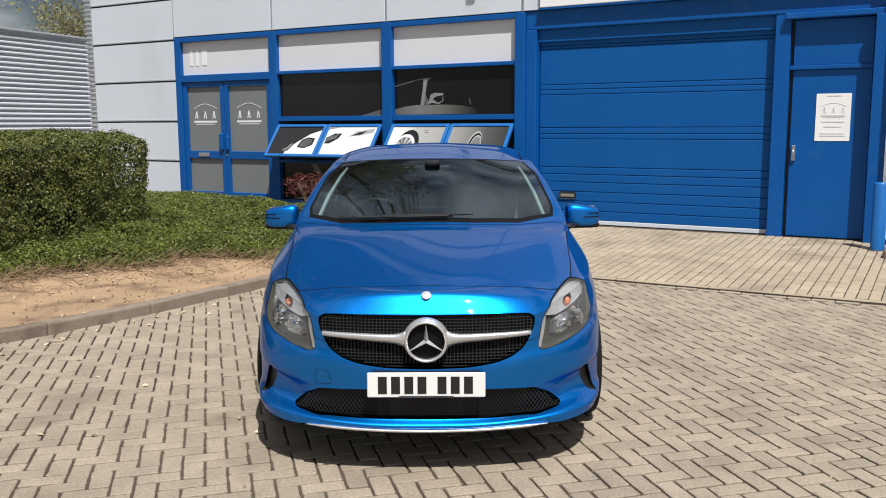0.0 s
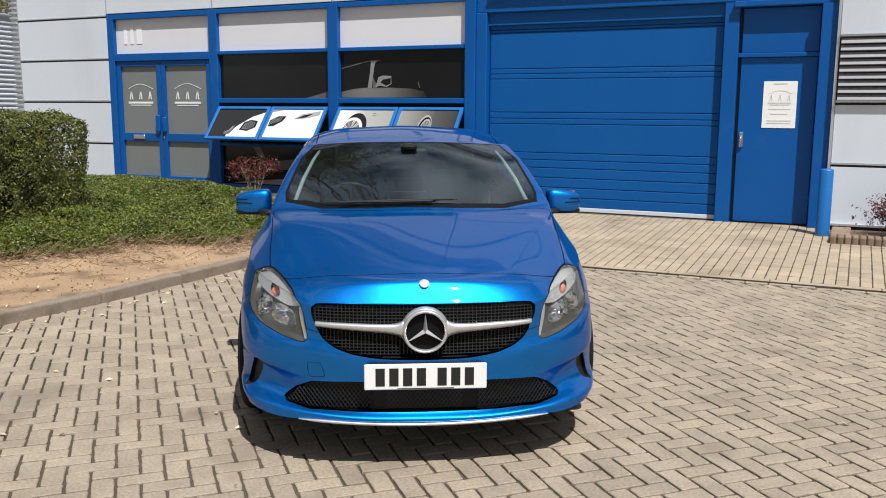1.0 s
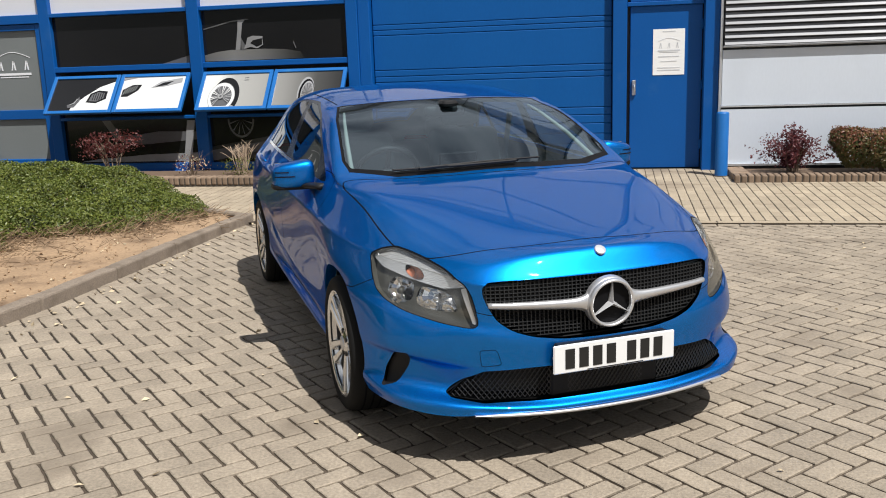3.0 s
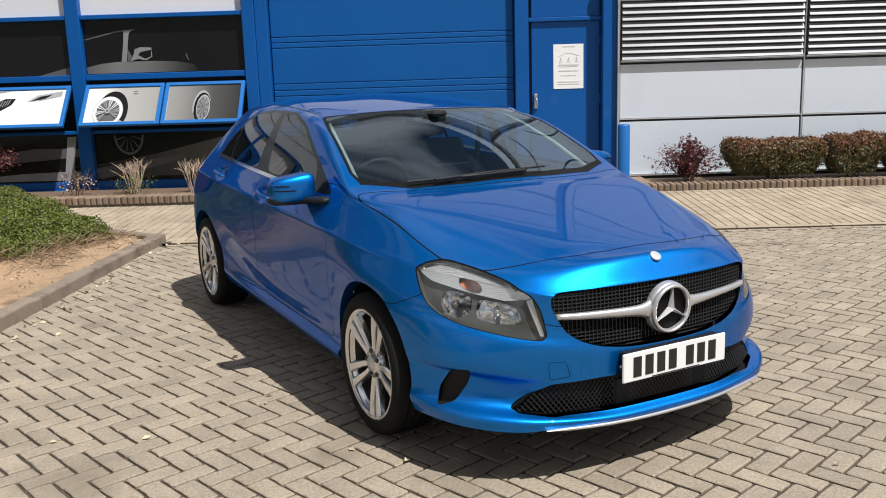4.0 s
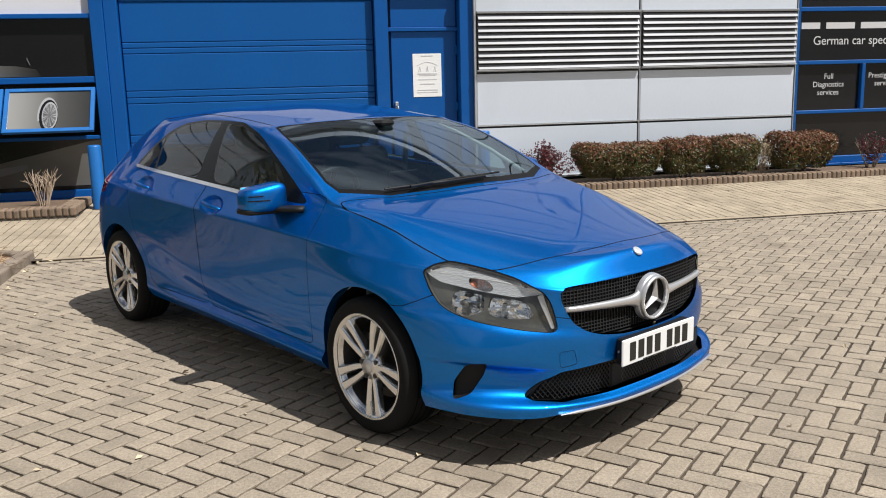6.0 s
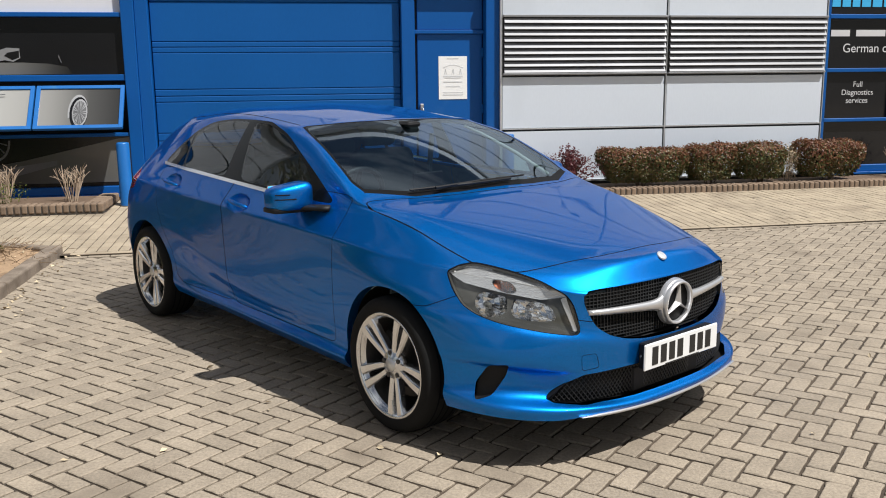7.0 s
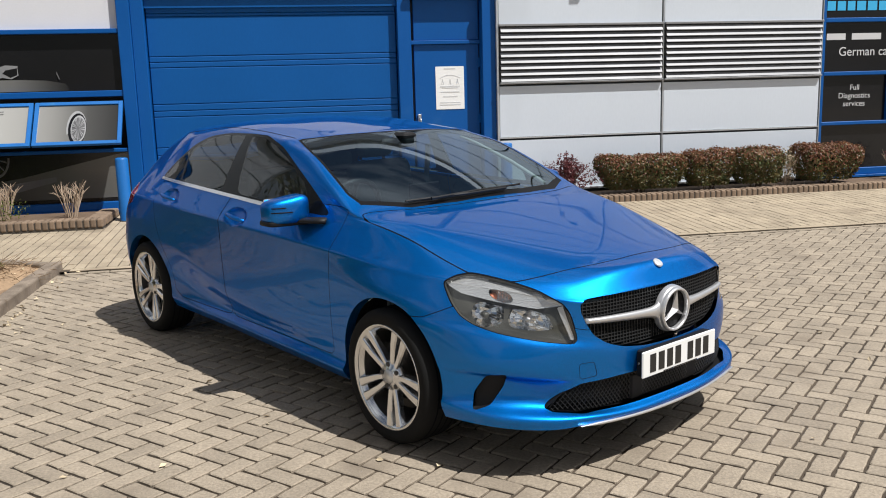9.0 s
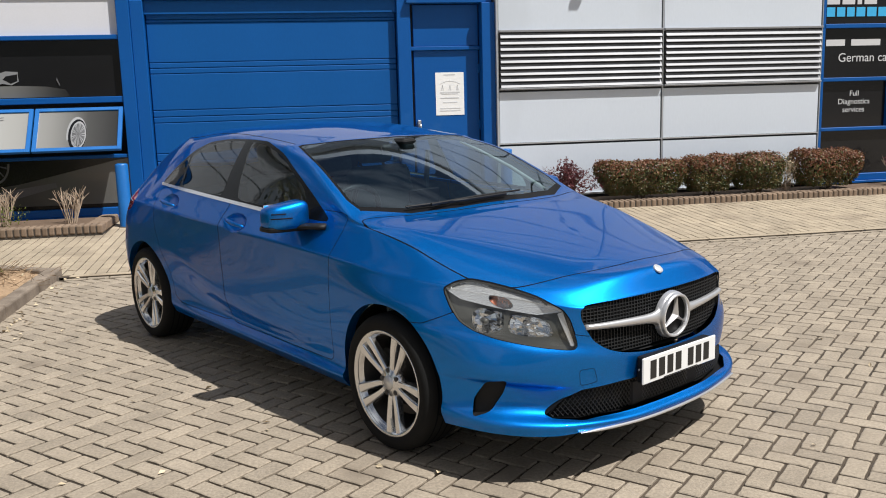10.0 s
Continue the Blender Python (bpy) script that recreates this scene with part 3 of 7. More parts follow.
        if (k, j) == (0, 0):
            slats = [("vinyl_black", [(0.65 + 0.035 * q, 0.17), (0.66 + 0.035 * q, 0.17), (0.665 + 0.035 * q, 0.29), (0.655 + 0.035 * q, 0.29)]) for q in range(5)]
            lamp_lines = [("vinyl_silver", [(0.32, 0.085), (0.40, 0.12), (0.43, 0.19), (0.42, 0.20), (0.38, 0.13), (0.32, 0.10)])]
            print_on(vent, mp, [("vinyl_white", [(0.34, 0.0), (0.36, 0.08), (0.52, 0.24), (0.72, 0.40), (pw, 0.49), (pw, 0.0)]),
                                ("vinyl_black", [(0.56, 0.14), (0.60, 0.29), (0.72, 0.34), (0.86, 0.32), (0.86, 0.19), (0.72, 0.12)]),
                                ("vinyl_grey", [(0.60, 0.16), (0.63, 0.27), (0.72, 0.31), (0.82, 0.29), (0.82, 0.20), (0.72, 0.15)]),
                                ("vinyl_grey", [(0.28, 0.10), (0.36, 0.12), (0.44, 0.24), (0.46, 0.17), (0.40, 0.06), (0.3, 0.05)])] + slats + lamp_lines)
        elif (k, j) == (0, 1):
            print_on(vent, mp, [("vinyl_black", [(0.02, 0.22), (0.02, 0.34), (0.16, 0.42), (0.30, 0.42), (0.26, 0.32), (0.12, 0.22)]),
                                ("vinyl_silver", [(0.45, 0.36), (0.58, 0.46), (0.90, 0.52), (0.90, 0.44), (0.66, 0.38)]),
                                ("vinyl_black", [(0.50, 0.37), (0.62, 0.44), (0.78, 0.47), (0.68, 0.40)]),
                                ("vinyl_mid", [(0.0, 0.50), (0.2, 0.54), (0.2, 0.55), (0.0, 0.55)])] + [("vinyl_silver", [(0.04 + 0.034 * q, 0.25 + 0.012 * q), (0.048 + 0.034 * q, 0.25 + 0.012 * q), (0.075 + 0.034 * q, 0.36 + 0.008 * q), (0.067 + 0.034 * q, 0.36 + 0.008 * q)]) for q in range(6)])
        elif (k, j) == (1, 0):
            cx, cz = 0.30, 0.165
            wheel_print = [("vinyl_black", arc(0.350, 0.175, 0.205, 0.315, -32, 180, 24)), ("vinyl_silver", arc(cx, cz, 0.195, 0.245, -42, 222, 28)), ("vinyl_white", arc(cx, cz, 0.188, 0.236, -44, 224, 28)), ("vinyl_grey", arc(cx, cz, 0.150, 0.188, -52, 232, 28))]
            for q in range(10):
                turn = math.tau * q / 10 + 0.16
                if math.sin(turn) > -0.75:
                    wheel_print += [("vinyl_white" if q % 3 else "vinyl_silver", fan(cx, cz, 0.152, 0.190, turn + s, 0.045)) for s in (-0.10, 0.10)]
            wheel_print += [("vinyl_silver", arc(cx, cz, 0.034, 0.042)), ("vinyl_grey", arc(cx, cz, 0.017, 0.021)), ("vinyl_grey", [(0.60, 0.452), (0.66, 0.458), (0.66, 0.470), (0.60, 0.465)])]
            print_on(vent, mp, wheel_print)
        else:
            cx, cz = 0.475, 0.19
            wheel_print = [("vinyl_silver", arc(0.452, 0.20, 0.118, 0.265, 20, 200)), ("vinyl_black", arc(0.462, 0.19, 0.108, 0.240)), ("vinyl_silver", arc(cx, cz, 0.090, 0.205)), ("vinyl_half", arc(cx, cz, 0.076, 0.175))]
            for q in range(9):
                turn = math.tau * q / 9
                wheel_print += [("vinyl_silver", fan(cx, cz, 0.077, 0.177, turn + s, 0.05)) for s in (-0.11, 0.11)]
            print_on(vent, mp, wheel_print)

# ---------------------------------------------------------------- shutter door, side door and header
bay = thing("door_frame_blue", "blue steel surround of the shutter door", "door frame", kind="structure")
frame_bar(bay, -5.17, -5.01, 0.1, 2.87, GLAZING - 0.05, SHUTTER + 0.1, bevel=0.008)
frame_bar(bay, -1.82, -1.64, 0.1, 2.87, GLAZING - 0.03, SHUTTER + 0.1, bevel=0.008)
frame_bar(bay, -5.17, -0.52, 2.87, 3.13, GLAZING - 0.035, SHUTTER + 0.1, bevel=0.01)
frame_bar(bay, -1.70, -0.55, 2.80, 2.87, GLAZING - 0.10, GLAZING + 0.1, bevel=0.008)
frame_bar(bay, -0.70, -0.52, 0.1, 2.80, GLAZING - 0.14, SHUTTER, bevel=0.006)
part("edge_trim", boxed(-0.52, -0.50, CLADDING_R - 0.01, GLAZING, 0.1, 3.1), M["panel_trim"], bay)
part("lintel_board", boxed(-5.01, -1.82, SHUTTER - 0.06, SHUTTER + 0.05, 2.70, 2.87, 0.004), M["blue_door"], bay)
part("dark_gap", boxed(-5.01, -1.82, SHUTTER + 0.05, SHUTTER + 0.07, 0.1, 2.87), M["dark_joint"], bay)
sign = tagged(mesh_object("fascia_sign", boxed(-4.93, -0.62, CLADDING_L - 0.08, CLADDING_L - 0.025, 3.155, 3.75, 0.008), M["white_sign"]), "plain white fascia sign over the shutter door", "sign")
part("sign_edge", boxed(-4.95, -0.60, CLADDING_L - 0.075, CLADDING_L - 0.03, 3.128, 3.152), M["blue_frame"], sign)

shutter = thing("door_shutter", "closed blue sectional garage door with horizontal grooves", "garage door", kind="structure")
levels = [0.205, 0.335, 0.47, 0.605, 0.74, 0.85, 0.95, 1.345, 1.42, 1.505, 1.965, 2.035, 2.105, 2.60, 2.64, 2.71]
for lo, hi in zip(levels, levels[1:]):
    part("door_panel", boxed(-5.0, -1.83, SHUTTER - 0.012, SHUTTER + 0.04, lo + 0.002, hi - 0.0025, 0.008), M["blue_door"], shutter)
part("groove_backing", boxed(-4.99, -1.84, SHUTTER + 0.02, SHUTTER + 0.045, 0.2, 2.72), M["blue_door"], shutter)
part("bottom_rail", boxed(-5.0, -1.83, SHUTTER - 0.015, SHUTTER + 0.04, 0.150, 0.205, 0.004), M["panel"], shutter, "pale grey bottom rail")
part("rubber_seal", boxed(-5.0, -1.83, SHUTTER - 0.005, SHUTTER + 0.03, 0.118, 0.150, 0.004), M["dark_joint"], shutter)
pull = part("recess_handle", boxed(-4.68, -4.42, SHUTTER - 0.03, SHUTTER - 0.012, 0.50, 0.60, 0.02), M["dark_joint"], shutter, "black recessed hand grip")
part("grip_bar", boxed(-4.65, -4.45, SHUTTER - 0.034, SHUTTER - 0.03, 0.53, 0.57, 0.0), M["steel"], pull)

side_door = thing("door_side", "closed flat blue steel door with a white paper notice", "door", kind="structure")
part("door_leaf", boxed(-1.60, -0.715, GLAZING + 0.035, GLAZING + 0.08, 0.15, 2.195, 0.005), M["blue_frame"], side_door)
part("top_panel", boxed(-1.60, -0.715, GLAZING + 0.025, GLAZING + 0.07, 2.25, 2.79, 0.005), M["blue_frame"], side_door)
part("door_stop", boxed(-1.64, -0.70, GLAZING + 0.0, GLAZING + 0.10, 2.197, 2.248, 0.006), M["blue_frame"], side_door)
part("gap_backing", boxed(-1.645, -0.70, GLAZING + 0.082, GLAZING + 0.1, 0.1, 2.8), M["dark_joint"], side_door)
lock_case = part("door_handle", boxed(-1.575, -1.525, GLAZING + 0.005, GLAZING + 0.035, 1.09, 1.28, 0.008), M["steel"], side_door, "steel lock plate with a lever handle")
part("lever", tube(bmesh.new(), [(-1.55, GLAZING + 0.005, 1.22), (-1.55, GLAZING - 0.035, 1.22), (-1.545, GLAZING - 0.05, 1.21), (-1.535, GLAZING - 0.05, 1.12)], 0.011, 8), M["steel"], lock_case, smooth=True)
for z in (0.45, 1.2, 1.95):
    part("hinge", boxed(-0.735, -0.70, GLAZING + 0.012, GLAZING + 0.035, z - 0.06, z + 0.06, 0.005), M["blue_door"], side_door)
notice = thing("paper_notice", "white paper notice with faded print on the blue door", "notice")
part("sheet", boxed(-1.315, -0.925, GLAZING + 0.030, GLAZING + 0.033, 1.335, 1.905), M["paper"], notice)
emblem(notice, -1.12, 1.70, GLAZING + 0.0275, 0.27, "paper_ink")
for z, hw in ((1.87, 0.08), (1.56, 0.13), (1.50, 0.10), (1.42, 0.14), (1.39, 0.14)):
    part("text_bar", sheet([(-1.12 - hw, z), (-1.12 + hw, z), (-1.12 + hw, z + 0.012), (-1.12 - hw, z + 0.012)], GLAZING + 0.0275, 0.002), M["paper_ink"], notice)

# ---------------------------------------------------------------- neighbouring unit's windows
gz = CLADDING_R + 0.06
for k, (a, b) in enumerate(((4.30, 6.66), (6.74, 9.06), (9.14, 11.46), (11.54, 13.86))):
    win = thing("window_%d" % (k + 3), "blue-framed window with black film and white lettering", "window", kind="structure")
    frame_bar(win, b, b + 0.08, 0.2, 3.14, gz - 0.06, gz + 0.06)
    if k == 0:
        frame_bar(win, 4.272, 4.32, 0.2, 3.14, gz - 0.06, gz + 0.06)
    for z0, z1 in ((3.08, 3.14), (2.395, 2.455), (1.645, 1.70), (0.935, 0.985), (0.20, 0.30)):
        frame_bar(win, a, b, z0, z1, gz - 0.06, gz + 0.06)
    mid = a + 1.07
    frame_bar(win, mid, mid + 0.06, 0.985, 1.645, gz - 0.06, gz + 0.06)
    for z0, z1 in ((2.455, 3.08), (1.70, 2.395), (0.985, 1.645), (0.30, 0.935)):
        pane(win, a, b, z0, z1, "vinyl_black", gz)
    part("sill", boxed(a - 0.02, b + 0.08, gz - 0.1, gz + 0.06, 0.165, 0.2, 0.005), M["blue_frame"], win)

    def put(text, size, x, z, mat="lettering", align="CENTER"):
        return lettering(text, size, M[mat], win, Matrix.Translation((x, gz - 0.004, z)) @ Matrix.Rotation(radians(90), 4, "X"), align=align)

    if k == 0:
        for j, t in enumerate(("Full", "Diagnostics", "services")):
            put(t, 0.112, 4.86, 1.435 - 0.116 * j)
        for j, t in enumerate(("Prestige mo", "servicing")):
            put(t, 0.112, 5.52 if j == 0 else 5.63, 1.435 - 0.116 * j, align="LEFT")
        put("German car specialist", 0.178, 4.57, 1.925, align="LEFT")
        # the makes that are serviced, as plain bars
        x = 4.37
        for wdt in (0.30, 0.47, 0.50, 0.62):
            part("text_bar", sheet([(x, 2.15), (x + wdt, 2.15), (x + wdt, 2.24), (x, 2.24)], gz - 0.006, 0.003), M["lettering"], win)
            x += wdt + 0.10
        x = 4.36
        for wdt in (0.13, 0.13, 0.12, 0.14, 0.15, 0.13, 0.12, 0.04, 0.13, 0.12):
            part("text_bar", sheet([(x, 2.56), (x + wdt, 2.56), (x + wdt, 2.69), (x, 2.69)], gz - 0.006, 0.003), M["lettering_cyan"], win)
            x += wdt + 0.03
        x = 4.36
        for wdt in (0.2, 0.2, 0.07, 0.2):
            part("text_bar", sheet([(x, 2.73), (x + wdt, 2.73), (x + wdt, 3.0), (x, 3.0)], gz - 0.006, 0.003), M["lettering"], win)
            x += wdt + 0.04

# slim floodlights high on the wall; their shadows fall on the panels below
for x, face, z in ((1.10, CLADDING_R, 4.02), (-5.52, CLADDING_L - 0.02, 4.62)):
    lamp = thing("flood_light", "small grey wall-mounted floodlight on a thin arm", "floodlight", "floodlights")
    part("wall_plate", boxed(x - 0.04, x + 0.04, face - 0.012, face, z - 0.06, z + 0.06, 0.003), M["panel_trim"], lamp)
    part("arm", tube(bmesh.new(), [(x, face - 0.01, z), (x, face - 0.30, z + 0.03), (x, face - 0.44, z)], 0.010, 8), M["panel_trim"], lamp)
    part("housing", boxed(x - 0.07, x + 0.07, face - 0.50, face - 0.40, z - 0.045, z + 0.02, 0.01), M["dark_joint"], lamp)

# ---------------------------------------------------------------- bollards
for x, y in ((-5.33, 10.89), (-0.51, 10.90)):
    z0 = apron_z(y) - 0.03
    bl = thing("bollard", "round blue-painted steel bollard beside the doorway", "bollard", "bollards")
    bm = bmesh.new()
    lathe(bm, [(0.0, 0.889), (0.05, 0.888), (0.069, 0.882), (0.076, 0.868), (0.076, z0 + 0.01), (0.078, z0)], Matrix.Translation((x, y, 0)), 28)
    part("post", bm, M["blue_bollard"], bl, smooth=True)
    bm = bmesh.new()
    lathe(bm, [(0.076, z0 + 0.035), (0.094, z0 + 0.032), (0.098, z0)], Matrix.Translation((x, y, 0)), 24)
    part("collar", bm, M["mortar"], bl)

# ---------------------------------------------------------------- neighbouring building on the left
bm = bmesh.new()
rows = []
z = 0.0
while z < 4.9:
    for dz, d in ((0.0, 0.0), (0.018, 0.08), (0.060, 0.08), (0.125, 0.0), (0.178, 0.0)):
        rows.append((z + dz, d))
    z += 0.178
a, b = Vector((-26.0, 4.0, 0)), Vector((-31.6, 34.0, 0))
out = Vector((1, 0.19, 0)).normalized()
vs = [[bm.verts.new(p + out * d + Vector((0, 0, zz))) for zz, d in rows] for p in (a, b)]
for i in range(len(rows) - 1):
    bm.faces.new((vs[0][i], vs[1][i], vs[1][i + 1], vs[0][i + 1]))
shed = thing("industrial_building", "long low industrial shed with silver horizontal corrugated cladding", "building")
part("wall", bm, M["corrugated"], shed)
bm = bmesh.new()
vs = [bm.verts.new(p) for p in (a + Vector((0.12, 0, 4.95)), b + Vector((0.12, 0, 4.95)), b + Vector((-20, 0, 5.6)), a + Vector((-20, 0, 5.6)))]
bm.faces.new(vs)
part("roof", bm, M["corrugated"], shed)
bm = bmesh.new()
tube(bm, [a + Vector((0.08, 0, 4.93)), b + Vector((0.08, 0, 4.93))], 0.07, 8)
part("gutter", bm, M["panel_trim"], shed)


# ---------------------------------------------------------------- planting island on the left
rng = np.random.default_rng(7)


def soft_noise(x, y, s, seed=0.0):
    return noise.noise(Vector((x * s, y * s, seed)))


def mound_z(x, y):
    """Height of the planted mound over the island."""
    d = max(0.0, min(1.0, (-6.15 - x - 0.55 * max(0.0, 6.9 - y) * 0.9) / 2.2))
    back = max(0.0, min(1.0, (10.4 - y) / 1.2))
    return 0.09 + 0.33 * d * back + 0.05 * soft_noise(x, y, 1.1) * d


ISLAND = [(-5.66, 8.26), (-5.63, 6.0), (-5.66, 5.0), (-5.74, 4.2), (-5.92, 3.4), (-6.25, 2.6), (-6.8, 1.8), (-7.6, 1.1), (-9.0, 0.6), (-15, 0.5), (-15, 10.4), (-9.4, 10.3), (-7.6, 9.6), (-6.4, 8.8)]


def inside(poly, x, y):
    c = False
    for (x0, y0), (x1, y1) in zip(poly, poly[1:] + poly[:1]):
        if (y0 > y) != (y1 > y) and x < (x1 - x0) * (y - y0) / (y1 - y0) + x0:
            c = not c
    return c


# soil: a fine grid lifted to the mound, cut to the island's outline
bm = bmesh.new()
step = 0.14
cells = {}
nx, ny = int(9.5 / step), int(10.2 / step)


def soil_vert(i, j):
    if (i, j) not in cells:
        x, y = -15 + i * step, 0.4 + j * step
        x, y = x + 0.03 * soft_noise(x, y, 7, 3), y + 0.03 * soft_noise(x, y, 7, 9)
        h = mound_z(x, y) - 0.035 + 0.02 * soft_noise(x, y, 4.0, 5) + 0.008 * soft_noise(x, y, 17.0, 5)
        cells[i, j] = bm.verts.new((x, y, h))
    return cells[i, j]


for i in range(nx):
    for j in range(ny):
        if inside(ISLAND, -15 + (i + 0.5) * step, 0.4 + (j + 0.5) * step):
            bm.faces.new((soil_vert(i, j), soil_vert(i + 1, j), soil_vert(i + 1, j + 1), soil_vert(i, j + 1)))
bed = tagged(mesh_object("ground_bed", bm, M["soil"], smooth=True), "dry sandy soil strip strewn with dead leaves behind the kerb", "soil bed", kind="structure")
bm = bmesh.new()
bm.faces.new([bm.verts.new((x, y, 0.03)) for x, y in ISLAND])
tagged(mesh_object("ground_bed_base", bm, M["soil"]), "flat dry soil under the planted mound", "soil bed", kind="structure")

# kerb: separate concrete stones round the island
kerb_line = [(-5.50, 8.33), (-5.52, 7.6), (-5.53, 6.7), (-5.54, 5.79), (-5.56, 4.88), (-5.66, 3.98), (-5.88, 3.1), (-6.3, 2.3), (-6.9, 1.62), (-7.7, 1.1), (-8.6, 0.75)]
kerb = thing("kerb", "weathered concrete kerb stones edging the soil bed", "kerb", kind="structure")
for (x0, y0), (x1, y1) in zip(kerb_line, kerb_line[1:]):
    d = Vector((x1 - x0, y1 - y0, 0))
    L = d.length
    m = Matrix.Translation((x0, y0, 0)) @ Matrix.Rotation(math.atan2(d.y, d.x), 4, "Z")
    bm = bmesh.new()
    box(bm, 0.004, L - 0.004, -0.125, 0.0, -0.1, 0.095, 0.016, m, 2)
    bmesh.ops.subdivide_edges(bm, edges=[e for e in bm.edges if e.calc_length() > 0.3], cuts=16, use_grid_fill=True)
    for v in bm.verts:
        v.co += Vector(noise.noise_vector(v.co * 3)) * 0.005 + Vector(noise.noise_vector(v.co * 13)) * 0.005
    part("kerb_stone", bm, M["kerb"], kerb)
# the kerb turns along the island's back
for (x0, y0), (x1, y1) in zip([(-9.5, 10.4), (-8.7, 10.12), (-7.7, 9.70), (-6.5, 8.93), (-5.62, 8.37)], [(-8.7, 10.12), (-7.7, 9.70), (-6.5, 8.93), (-5.62, 8.37), (-5.50, 8.33)]):
    d = Vector((x1 - x0, y1 - y0, 0))
    m = Matrix.Translation((x0, y0, 0)) @ Matrix.Rotation(math.atan2(d.y, d.x), 4, "Z")
    part("kerb_stone", boxed(0.003, d.length - 0.003, -0.12, 0.0, -0.1, 0.085, 0.012, m), M["kerb"], kerb)


# ---------------------------------------------------------------- hedge
def hedge_surface(n, x0, x1, y0, y1, z0, z1, rough, radius=0.16, rng=rng, relief=1.0):
    """Places and normals over the sides and top of a clipped, slightly bulging box."""
    areas = np.array([(x1 - x0) * (z1 - z0), (x1 - x0) * (z1 - z0), (y1 - y0) * (z1 - z0), (y1 - y0) * (z1 - z0), (x1 - x0) * (y1 - y0)])
    side = rng.choice(5, n, p=areas / areas.sum())
    u, v = rng.uniform(0, 1, n), rng.uniform(0, 1, n)
    p, q = np.zeros((n, 3)), np.zeros((n, 3))
    for k in range(5):
        s = side == k
        if k < 2:
            p[s] = np.stack((x0 + u[s] * (x1 - x0), np.full(s.sum(), (y0, y1)[k]), z0 + v[s] * (z1 - z0)), 1)
            q[s] = (0, (-1, 1)[k], 0)
        elif k < 4:
            p[s] = np.stack((np.full(s.sum(), (x0, x1)[k - 2]), y0 + u[s] * (y1 - y0), z0 + v[s] * (z1 - z0)), 1)
            q[s] = ((-1, 1)[k - 2], 0, 0)
        else:
            p[s] = np.stack((x0 + u[s] * (x1 - x0), y0 + v[s] * (y1 - y0), np.full(s.sum(), z1)), 1)
            q[s] = (0, 0, 1)
    # round the edges
    c = np.array(((x0 + x1) / 2, (y0 + y1) / 2, (z0 + z1) / 2))
    inner_lo, inner_hi = np.array((x0, y0, z0 - 1)) + radius, np.array((x1, y1, z1)) - radius
    near = np.clip(p, inner_lo, inner_hi)
    d = p - near
    ln = np.linalg.norm(d, axis=1)[:, None]
    q = np.where(ln > 1e-6, d / np.maximum(ln, 1e-6), q)
    p = near + q * radius
    bulge = np.array([noise.fractal(Vector(a) * 2.3, 1.0, 2.0, 3) for a in p])
    dent = np.array([noise.noise(Vector(a) * 7.0) for a in p])
    p = p + q * (relief * (0.05 * bulge + 0.035 * dent) + rng.normal(0, rough, n))[:, None]
    return p, q


def leafy(name, label, category, mats, p, q, size, group="", droop=0.55, split=None):
    """A plant whose leaves are one mesh for each of its leaf colours."""
    e = thing(name, label, category, group)
    pick = rng.uniform(0, 1, len(p)) if split is None else split
    for k, mname in enumerate(mats):
        s = (pick * len(mats)).astype(int).clip(0, len(mats) - 1) == k
        if s.any():
            ob = data_object("leaves", leaf_mesh("leaves", p[s], q[s], size, rng, droop), M[mname], e)
            ob["kind"] = "stuff"
    return e


p, q = hedge_surface(175000, -9.75, -7.98, 2.2, 7.08, 0.15, 1.44, 0.017, relief=1.35)
# thin places and hollows in its sides
open_place = np.array([noise.noise(Vector(a) * 2.6) + 0.6 * noise.noise(Vector(a) * 6.5) for a in p])
thin_out = (open_place > -0.30) | (rng.uniform(0, 1, len(p)) < np.where(q[:, 2] > 0.5, 0.9, 0.35))
p, q = p[thin_out], q[thin_out]
hedge = leafy("hedge", "tall clipped green privet hedge on the mound", "hedge", ["leaf_hedge"], p, q, 0.027)
# box filling the hedge, its dark colour standing for shade between the leaves
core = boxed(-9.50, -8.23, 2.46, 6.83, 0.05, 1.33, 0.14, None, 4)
part("woody_core", core, M["hedge_shade"], hedge)

# low ground cover on the mound
n = 380000
px, py = rng.uniform(-12.2, -5.9, n), rng.uniform(3.4, 10.4, n)
edge = np.array([-6.1 - 0.52 * max(0.0, 7.9 - y) ** 0.95 + 0.25 * soft_noise(0, y, 1.6, 2) + 0.10 * soft_noise(0, y, 5, 4) for y in py])
keep = (px < edge) & np.array([inside(ISLAND, x, y) for x, y in zip(px, py)])
px, py, edge = px[keep], py[keep], edge[keep]
in_from_edge = np.clip((edge - px) / 0.28, 0, 1) ** 0.6
far_in = np.clip((edge - px) / 1.8, 0, 1)
clump = np.array([soft_noise(x, y, 2.2, 21) + 0.5 * soft_noise(x, y, 5.5, 23) for x, y in zip(px, py)])
pz = np.array([mound_z(x, y) + 0.05 * soft_noise(x, y, 3, 8) for x, y in zip(px, py)])
pz = pz + in_from_edge * (0.02 + (0.075 + 0.07 * far_in + 0.06 * clump) * rng.uniform(0, 1, len(px)) ** 0.5) - 0.01
p = np.stack((px, py, pz), 1)
q = np.tile((0.15, -0.1, 1.0), (len(p), 1))
cover = leafy("ground_cover", "low green ground-cover shrub spreading over the mound", "shrub", ["leaf_cover"], p, q, 0.025, droop=0.8)
cover["kind"] = "stuff"
